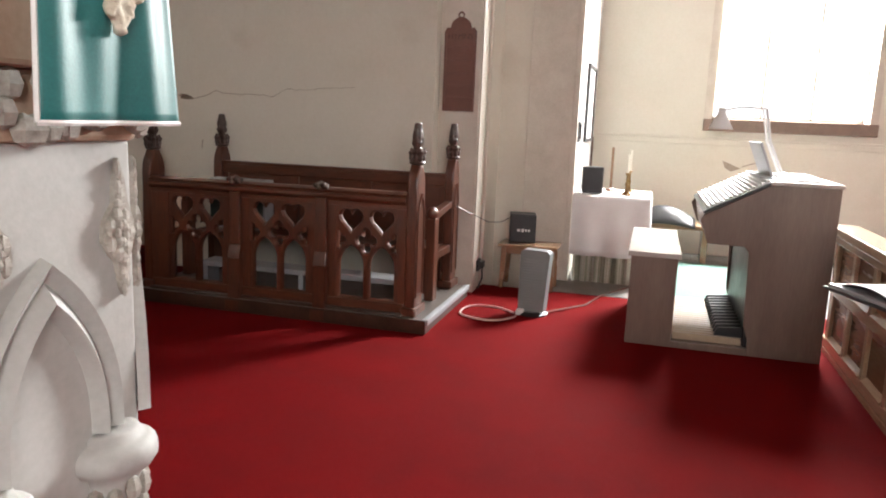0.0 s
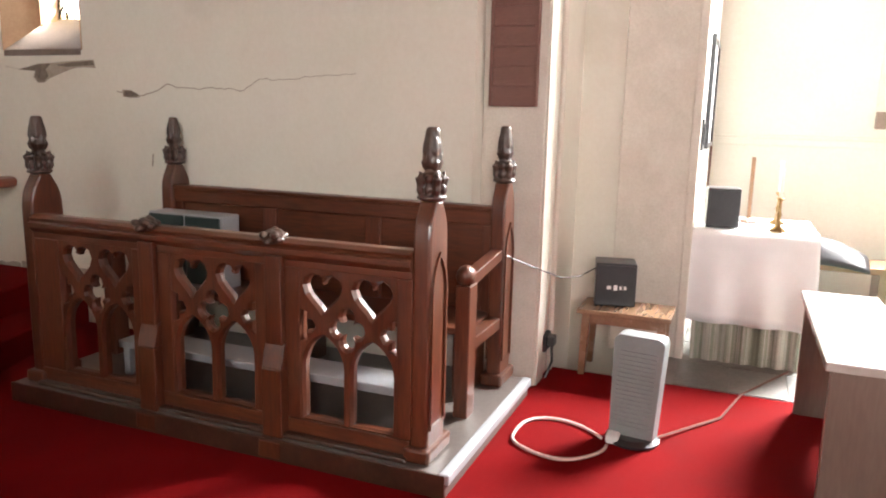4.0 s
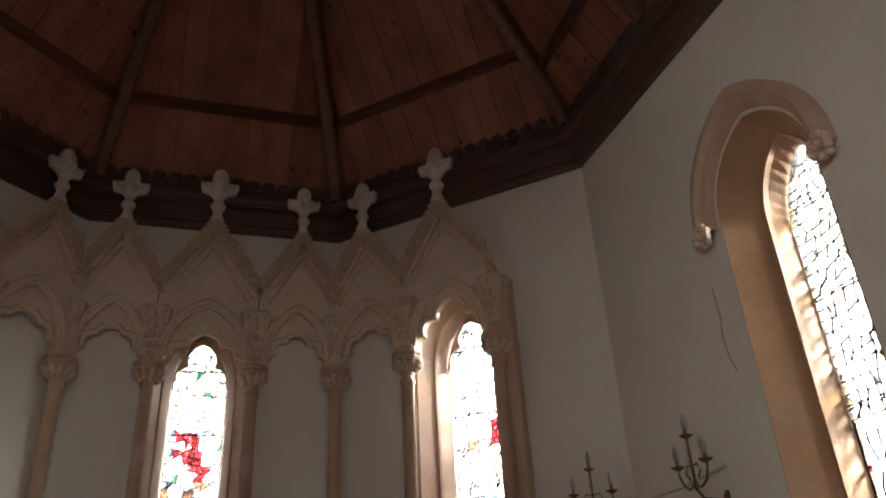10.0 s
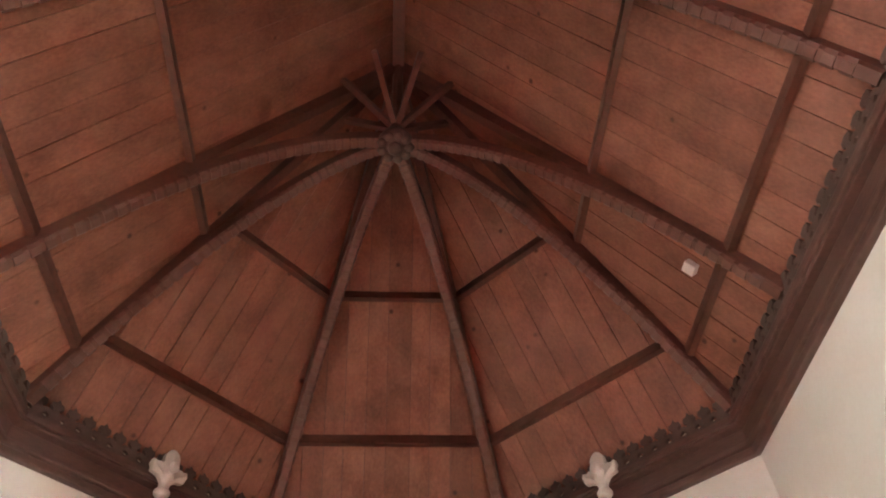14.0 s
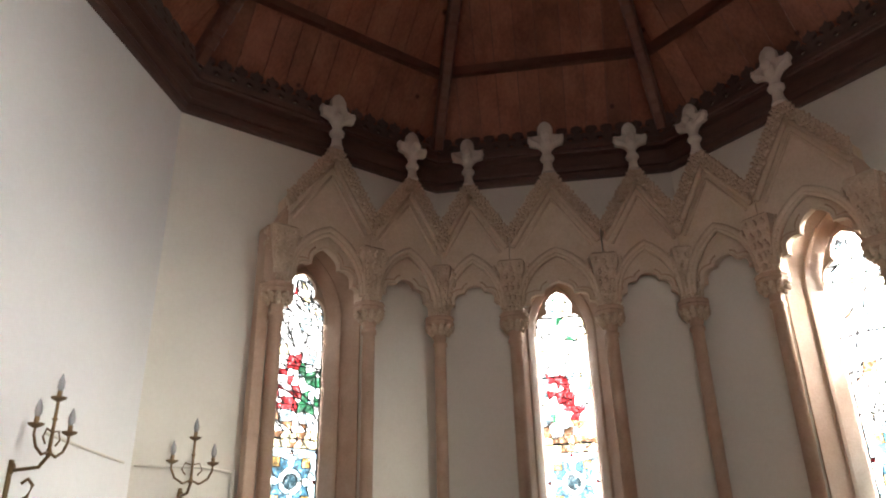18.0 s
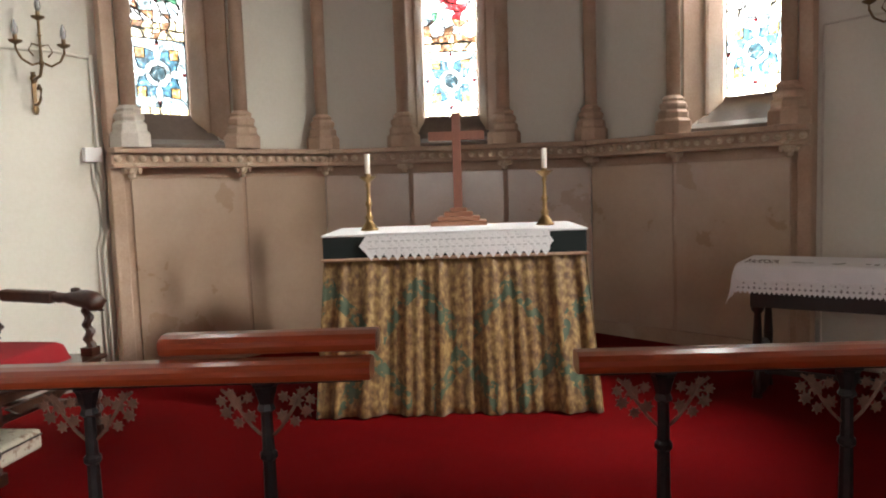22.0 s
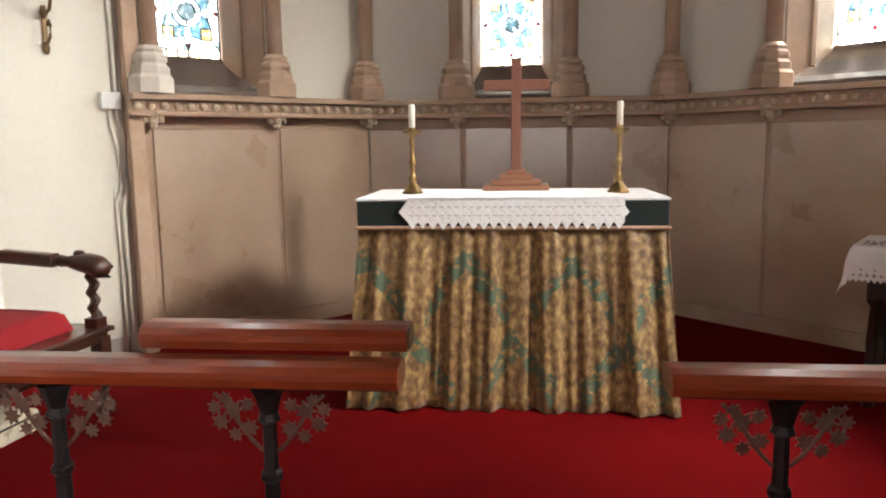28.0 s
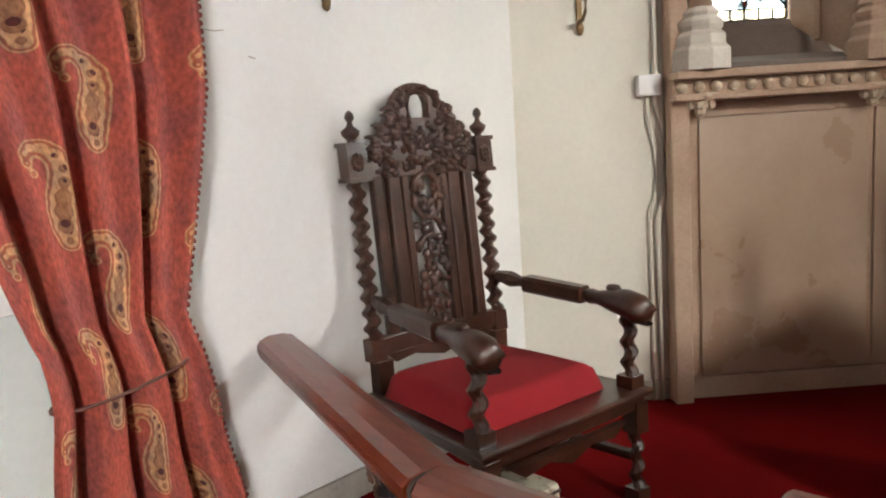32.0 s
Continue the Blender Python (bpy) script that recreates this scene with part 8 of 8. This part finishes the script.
    part("rail", m, PEW_GLARE, pew, bevel=0.006)
PEW_X = [-1.6 + 0.418 * k for k in range(10)]
for x in PEW_X:
    m = Mesh().box(x, min(x + 0.06, 2.35), 0.03, 0.055, 0.095, 0.40).box(x, min(x + 0.06, 2.35), 0.03, 0.055, 0.465, 0.735)
    part("muntin", m, PEW_GLARE, pew, bevel=0.006)
for x in PEW_X[:-1]:
    for z in (0.095, 0.465):
        m = Mesh().prism([(0.03, z), (0.062, z), (0.062, z + 0.012), (0.03, z + 0.035)], x + 0.064, x + 0.414, "x")
        part("sill_moulding", m, PEW_GLARE, pew)
m = Mesh().box(-1.6, 2.36, -0.05, 0.06, 0.0, 0.03)
part("plinth", m, PEW_GLARE, pew)
stand = thing("music_stand", pose(-1.21, 2.655, 0, 0, 0, 20), "black metal music stand with a flat desk", "music stand")
m = Mesh().box(-0.25, 0.25, -0.17, 0.17, 1.060, 1.068).box(-0.25, 0.25, -0.185, -0.165, 1.060, 1.085)
part("desk", m, BLACK, stand, bevel=0.003)
m = Mesh().lathe([(0.014, 0.10), (0.014, 0.60), (0.020, 0.61), (0.020, 0.64), (0.010, 0.65), (0.010, 1.06)], n=10)
part("pole", m, BLACK, stand)
for k in range(3):
    a = 2 * math.pi * k / 3 + 0.4
    m = Mesh().tube([(0, 0, 0.30), (0.14 * math.cos(a), 0.14 * math.sin(a), 0.16), (0.26 * math.cos(a), 0.26 * math.sin(a), 0.010)], 0.009, 6)
    part("leg", m, BLACK, stand)
folder = thing("music_folder", pose(-1.21, 2.655, 1.0685, 0, 0, 20), "open white music folder on the stand", "folder")
m = Mesh().box(-0.235, 0.235, -0.16, 0.165, 0.0, 0.008)
part("cover", m, GREY_METAL, folder)
for s in (-1, 1):
    m = Mesh().sheet(lambda i, j, s=s: (s * (0.004 + 0.222 * i), -0.150 + 0.305 * j, 0.010 + 0.018 * math.sin(math.pi * min(1, i * 1.15)) ** 0.7), 10, 2)
    part("page", m, PAPER, folder, thick=0.002)


def red_chair(x, y, rz):
    ob = thing("stacking_chair", pose(x, y, 0, 0, 0, rz), "red upholstered stacking chair with a gilt frame", "chair", "red nave chairs")
    m = Mesh().box(-0.21, 0.21, -0.21, 0.21, 0.42, 0.48)
    part("seat", m, RED_SEAT, ob, bevel=0.02)
    m = Mesh(Matrix.Translation((0, 0.22, 0.52)) @ Matrix.Rotation(radians(-10), 4, "X"))
    m.prism([(-0.20, 0), (0.20, 0), (0.215, 0.26)] + arc(0.09, 0.28, 0.12, 10, 90, 5) + arc(-0.09, 0.28, 0.12, 90, 170, 5) + [(-0.215, 0.26)], -0.02, 0.02)
    part("backrest", m, RED_SEAT, ob, bevel=0.012)
    for s in (-1, 1):
        m = Mesh().tube([(s * 0.20, 0.26, 0.0), (s * 0.205, 0.22, 0.45), (s * 0.225, 0.265, 0.75), (s * 0.19, 0.29, 0.90)], 0.013, 6)
        part("back_leg", m, BRASS, ob)
        m = Mesh().tube([(s * 0.20, -0.20, 0.0), (s * 0.20, -0.19, 0.43)], 0.013, 6)
        part("front_leg", m, BRASS, ob)
    return ob


c0 = red_chair(4.9, 0.45, -75)
for x, y, r in ((4.75, -0.15, -80), (3.75, 1.25, 95), (4.2, -0.6, -70), (5.2, -0.9, -85)):
    copy_thing(c0, pose(x, y, 0, 0, 0, r))

# ---- curtain by the north wall ----
cur = thing("paisley_curtain", pose(-2.60, 7.75, 0.172), "terracotta paisley curtain tied back beside the wall", "curtain")


def curtain(i, j):
    z = 2.75 * (1 - j) + 0.0
    # edges along y at a height: gathered at the tie, wider above and below
    if z > 1.0:
        lo, hi = -0.05 - 0.30 * min(1.0, (z - 1.0) / 1.2), 0.33 + 0.12 * min(1.0, (z - 1.0) / 0.6) ** 0.8
    else:
        lo, hi = -0.03 - 0.07 * abs(z - 0.85), 0.33 + 0.13 * ((1.0 - z) / 0.6) ** 0.9
    y = lo + (hi - lo) * i
    amp = 0.034 + 0.038 * abs(z - 0.85) ** 0.5
    x = amp * (math.sin(i * 21 + 0.5 * math.sin(z * 2)) + 0.45 * math.sin(i * 43 + 2 + z * 0.7)) + 0.05 * math.exp(-((z - 0.85) / 0.15) ** 2)
    return (x, y, z)


m = Mesh().sheet(curtain, 120, 60)
uvl = m.bm.loops.layers.uv.new("UVMap")
m.bm.verts.index_update()
for fc in m.bm.faces:
    for lp in fc.loops:
        n = lp.vert.index
        lp[uvl].uv = ((n // 61) / 120, (n % 61) / 60 * 1.9)
part("cloth", m, PAISLEY, cur, smooth=True, thick=0.004)
m = Mesh()
for k in range(130):
    x, y, z = curtain(1.0, k / 129)
    m.blob(x, y + 0.002, z, 0.005, 0.006, 0.008, 6, 4)
tagged(part("beaded_edge", m, PAISLEY_EDGE, cur, "dark red beaded edging", smooth=True), kind="stuff")
m = Mesh().tube([(0.088 * math.cos(a) + 0.02, 0.162 + 0.182 * math.sin(a), 0.85 + 0.03 * math.sin(a)) for a in [2 * math.pi * k / 24 for k in range(24)]], 0.005, 6, closed=True)
part("tie_cord", m, BOARD_RED, cur, "thin red tie cord")
rod = thing("curtain_rod", pose(-2.60, 7.4, 2.95), "dark iron curtain rod above the curtain", "curtain rod")
m = Mesh().tube([(0, -0.6, 0), (0, 0.85, 0)], 0.014, 8)
part("rod", m, IRON, rod)
m = Mesh().box(-0.10, 0.0, 0.70, 0.72, -0.01, 0.01).box(-0.10, 0.0, -0.5, -0.48, -0.01, 0.01)
part("bracket", m, IRON, rod)

# ---- pulpit ----
pulpit = thing("stone_pulpit", pose(-1.90, 4.93, 0), "pale octagonal stone pulpit with gothic arches and a carved frieze", "pulpit")
R = 0.507 / math.cos(math.pi / 8)
octo = [(R * math.cos(math.pi / 8 + k * math.pi / 4), R * math.sin(math.pi / 8 + k * math.pi / 4)) for k in range(8)]
m = Mesh().prism(octo, 0.35, 1.37, "z")
part("body", m, PULPIT_STONE, pulpit, bevel=0.006)
m = Mesh().prism([(a * 0.7, b * 0.7) for a, b in octo], 0.0, 0.35, "z")
part("stem", m, PULPIT_STONE, pulpit)
m = Mesh().prism([(a * 1.10, b * 1.10) for a, b in octo], 1.50, 1.62, "z")
m.prism([(a * 1.03, b * 1.03) for a, b in octo], 1.37, 1.50, "z")
m.prism([(a * 1.13, b * 1.13) for a, b in octo], 1.62, 1.70, "z")
part("cornice", m, STONE, pulpit, bevel=0.012)
for k in range(8):
    a = k * math.pi / 4 - math.pi / 2
    if k not in (0, 1, 7):
        continue
    F = Matrix.Rotation(a + math.pi / 2, 4, "Z")
    G = F @ Matrix.Translation((-0.04, 0, 0))
    out = [(p, q) for p, q in lancet(0.36, 0.76, 0.80, 1.157, 8)]
    mid = [(p, q) for p, q in lancet(0.25, 0.76, 0.80, 1.07, 8)]
    m = Mesh(G)
    n = len(out)
    loft(m, out, [(p * 0.96, 0.76 + (q - 0.76) * 0.97) for p, q in out], -0.507, -0.535)
    loft(m, [(p * 0.96, 0.76 + (q - 0.76) * 0.97) for p, q in out], [(p * 0.84, 0.76 + (q - 0.76) * 0.88) for p, q in out], -0.535, -0.512)
    loft(m, [(p * 0.84, 0.76 + (q - 0.76) * 0.88) for p, q in out], mid, -0.512, -0.54)
    loft(m, mid, [(p * 0.86, 0.76 + (q - 0.76) * 0.92) for p, q in mid], -0.54, -0.507)
    bmesh.ops.remove_doubles(m.bm, verts=m.bm.verts, dist=1e-5)
    part("arch", m, PULPIT_STONE, pulpit, smooth=False)
    m = Mesh(F)
    rnd = random.Random(3)
    for s in (-1, 1):
        m.prism([(s * 0.163, 1.335), (s * 0.150, 1.28), (s * 0.147, 1.24), (s * 0.118, 1.205), (s * 0.112, 1.165), (s * 0.135, 1.13), (s * 0.150, 1.115), (s * 0.160, 1.06), (s * 0.170, 1.04), (s * 0.182, 1.07), (s * 0.186, 1.12), (s * 0.200, 1.15), (s * 0.203, 1.20), (s * 0.186, 1.245), (s * 0.180, 1.29)], -0.52, -0.507)
        for k2 in range(7):
            b = 2 * math.pi * k2 / 7
            m.blob(s * (0.158 + 0.03 * math.cos(b)), -0.52, 1.175 + 0.04 * math.sin(b), 0.015, 0.012, 0.022, 6, 4)
            m.blob(s * (0.158 + 0.014 * math.cos(b + 0.4)), -0.526, 1.178 + 0.02 * math.sin(b + 0.4), 0.008, 0.01, 0.012, 6, 4)
        for k2 in range(5):
            m.blob(s * (0.156 + 0.008 * (k2 % 2)), -0.521, 1.235 + 0.02 * k2, 0.014 - 0.002 * k2, 0.008, 0.018, 6, 4)
            m.blob(s * (0.166 + 0.008 * (k2 % 2)), -0.521, 1.125 - 0.018 * k2, 0.015 - 0.0022 * k2, 0.008, 0.016, 6, 4)
    tagged(part("carving", m, PULPIT_CARVING, pulpit, "carved leafy spandrel"), kind="stuff")
    for s in {0: (-1, 1), 1: (), 7: (-1,)}[k]:
        c = -0.045 + s * 0.165
        m = Mesh(F).lathe([(0.050, 0.50), (0.058, 0.56), (0.068, 0.64), (0.074, 0.662), (0.092, 0.672), (0.102, 0.688), (0.104, 0.706), (0.098, 0.724), (0.082, 0.734), (0.070, 0.737), (0.066, 0.752), (0.05, 0.756)], c, -0.50, 0, 18)
        cap = part("capital", m, PULPIT_STONE, pulpit, smooth=True)
        m = Mesh(F)
        rnd = random.Random(9)
        for k2 in range(22):
            b = 2 * math.pi * k2 / 11
            z = 0.575 + 0.045 * (k2 % 2)
            m.blob(c + (0.066 + 0.1 * (z - 0.6)) * math.cos(b), -0.50 + (0.066 + 0.1 * (z - 0.6)) * math.sin(b), z + rnd.uniform(-0.01, 0.01), 0.020, 0.020, 0.03, 6, 4)
        part("foliage", m, PULPIT_CARVING, cap)
        m = Mesh(F).lathe([(0.05, 0), (0.042, 0.02), (0.042, 0.24)], c, -0.50, 0.33, 12)
        part("colonnette", m, PULPIT_STONE, pulpit, smooth=True)
m = Mesh()
rnd = random.Random(15)
for k in range(70):
    a = -math.pi / 2 + rnd.uniform(-0.95, 0.95)
    rr = 0.53 / max(math.cos(((a + math.pi / 8) % (math.pi / 4)) - math.pi / 8), 0.9)
    m.blob(rr * math.cos(a), rr * math.sin(a), 1.435 + rnd.uniform(-0.05, 0.06), 0.03, 0.022, 0.03, 6, 4)
tagged(part("frieze", m, PULPIT_CARVING, pulpit, "carved leaf frieze"), kind="stuff")
fallp = thing("pulpit_fall", pose(-1.875, 4.36, 1.70), "green silk pulpit fall with a cream embroidered motif", "hanging")


def hang(i, j):
    x = -0.165 + 0.33 * i
    k = 1 + 0.10 * j
    y = -0.055 - 0.012 * math.sin(i * 8 + 0.6) * (0.3 + j) - 0.018 * math.sin(i * 3.1) - 0.006 * math.sin(i * 19)
    return (x * k, y, 0.0 - 0.29 * j)


m = Mesh().sheet(hang, 40, 14)
m.sheet(lambda i, j: (-0.165 + 0.33 * i, -0.055 - 0.015 * math.sin(i * 3.1) * 0 + 0.25 * j, 0.012), 6, 2)
part("cloth", m, TEAL_SILK, fallp, smooth=True, thick=0.004)
m = Mesh().tube([hang(k / 20, 1.0) for k in range(21)], 0.005, 5)
m.tube([hang(0.0, k / 10) for k in range(11)], 0.005, 5)
part("hem", m, PAPER, fallp, "white hem braid")
m = Mesh()
rnd = random.Random(21)
for x, z, r in ((-0.045, -0.045, 0.034), (0.045, -0.045, 0.034), (0, -0.05, 0.040), (0, -0.100, 0.026), (-0.018, -0.088, 0.022), (0.018, -0.088, 0.022), (0, -0.122, 0.016), (-0.07, -0.025, 0.026), (0.07, -0.025, 0.026), (-0.04, -0.01, 0.03), (0.04, -0.01, 0.03), (0, 0.0, 0.036)):
    m.blob(x, -0.078, z, r, 0.010, r * 0.9, 8, 4)
    for k in range(4):
        m.blob(x + rnd.uniform(-0.6, 0.6) * r, -0.086, z + rnd.uniform(-0.6, 0.6) * r, r * 0.3, 0.006, r * 0.3, 6, 3)
weld(part("embroidery", m, CREAM, fallp, "cream embroidered leaf motif"), 0.004)

# ---- cracks and lost plaster on the south wall ----
m = Mesh()
line = [(7.47, 1.566), (7.37, 1.552), (7.28, 1.535), (7.17, 1.565), (7.06, 1.606), (6.98, 1.590), (6.85, 1.580), (6.72, 1.590), (6.60, 1.583), (6.50, 1.570), (6.45, 1.600), (6.38, 1.645), (6.28, 1.638), (6.15, 1.640), (6.0, 1.660), (5.85, 1.664), (5.72, 1.672)]
rnd = random.Random(4)
fine = []
for (a, b), (c, d) in zip(line, line[1:]):
    for k in range(4):
        t = k / 4
        fine.append((a + (c - a) * t, b + (d - b) * t + rnd.uniform(-0.006, 0.006)))
for k, ((a, b), (c, d)) in enumerate(zip(fine, fine[1:])):
    w0 = 0.0035 * (1 - 0.6 * k / len(fine))
    m.prism([(a, b - w0), (c, d - w0), (c, d + w0), (a, b + w0)], W - 0.003, W + 0.002, "x")
for pts in ([(8.30, 1.70), (8.25, 1.695), (8.45, 1.72), (8.46, 1.725)],):
    m.prism(pts, W - 0.003, W + 0.002, "x")
part("crack", m, PLASTER_BARE, wall_south, "thin dark crack in the plaster")
for pts in ([(7.425, 1.575), (7.36, 1.572), (7.295, 1.545), (7.285, 1.527), (7.36, 1.523), (7.42, 1.53)],
            [(8.34, 1.700), (8.27, 1.712), (8.15, 1.738), (8.02, 1.742), (7.9, 1.75), (7.656, 1.760), (7.641, 1.708), (7.75, 1.712), (7.83, 1.707), (7.93, 1.68), (8.06, 1.640), (8.10, 1.615), (8.16, 1.612), (8.20, 1.65), (8.18, 1.69)]):
    m = Mesh().prism(pts, W - 0.004, W + 0.003, "x")
    part("lost_plaster", m, PLASTER_BARE, wall_south, "patch of fallen plaster")
# bared masonry, and the shadow under the plaster's broken edge painted as dark strips
PLASTER_DEEP = surface("masonry_and_shadow", (0.095, 0.070, 0.052), (0.21, 0.165, 0.125), 0.95, scale=26, fine=90, bump=0.8)
for pts in ([(8.33, 1.702), (8.24, 1.718), (8.14, 1.735), (8.03, 1.738), (8.08, 1.70), (8.06, 1.66), (8.10, 1.622), (8.155, 1.620), (8.185, 1.655), (8.17, 1.692)],
            [(7.99, 1.728), (7.86, 1.742), (7.66, 1.754), (7.648, 1.724), (7.76, 1.722), (7.88, 1.715)],
            [(7.405, 1.568), (7.35, 1.566), (7.30, 1.546), (7.30, 1.533), (7.37, 1.529), (7.41, 1.536)]):
    m = Mesh().prism(pts, W - 0.006, W + 0.001, "x")
    part("exposed_stone", m, PLASTER_DEEP, wall_south, "dark bared masonry and painted shadow lines in fallen plaster")
m = Mesh()
for pts in ([(8.66, 3.40), (8.65, 3.22), (8.67, 3.10), (8.65, 2.98), (8.62, 2.90)], [(9.79, 2.20), (9.785, 1.95)], [(9.785, 1.70), (9.79, 1.62)], [(7.2, 1.18), (7.21, 1.10)]):
    for (a, b), (c, d) in zip(pts, pts[1:]):
        m.prism([(a - 0.004, b), (c - 0.004, d), (c + 0.004, d), (a + 0.004, b)], W - 0.003, W + 0.002, "x")
part("crack", m, PLASTER_BARE, wall_south, "thin dark crack in the plaster")
m = Mesh()
for pts in ([(2.55, 1.10), (2.35, 1.02), (2.45, 0.98), (2.52, 1.02)], [(2.35, 1.03), (2.15, 1.10), (2.16, 1.108), (2.33, 1.05)]):
    m.prism(pts, 5.897, 5.903, "x")
part("lost_plaster", m, PLASTER_BARE, bpy.data.objects["wall_transept_south"], "patch of fallen plaster")

m = Mesh()
for pts in ([(8.24, 1.962), (8.28, 1.960), (8.31, 1.964), (8.35, 1.961), (8.382, 1.966)], [(8.46, 1.892), (8.485, 1.886)]):
    for (a, b), (c, d) in zip(pts, pts[1:]):
        m.prism([(a, b - 0.0016), (c, d - 0.0012), (c, d + 0.0012), (a, b + 0.0016)], -W - 0.002, -W + 0.002, "x")
part("crack", m, PLASTER_BARE, wall_north, "hairline crack in the plaster")
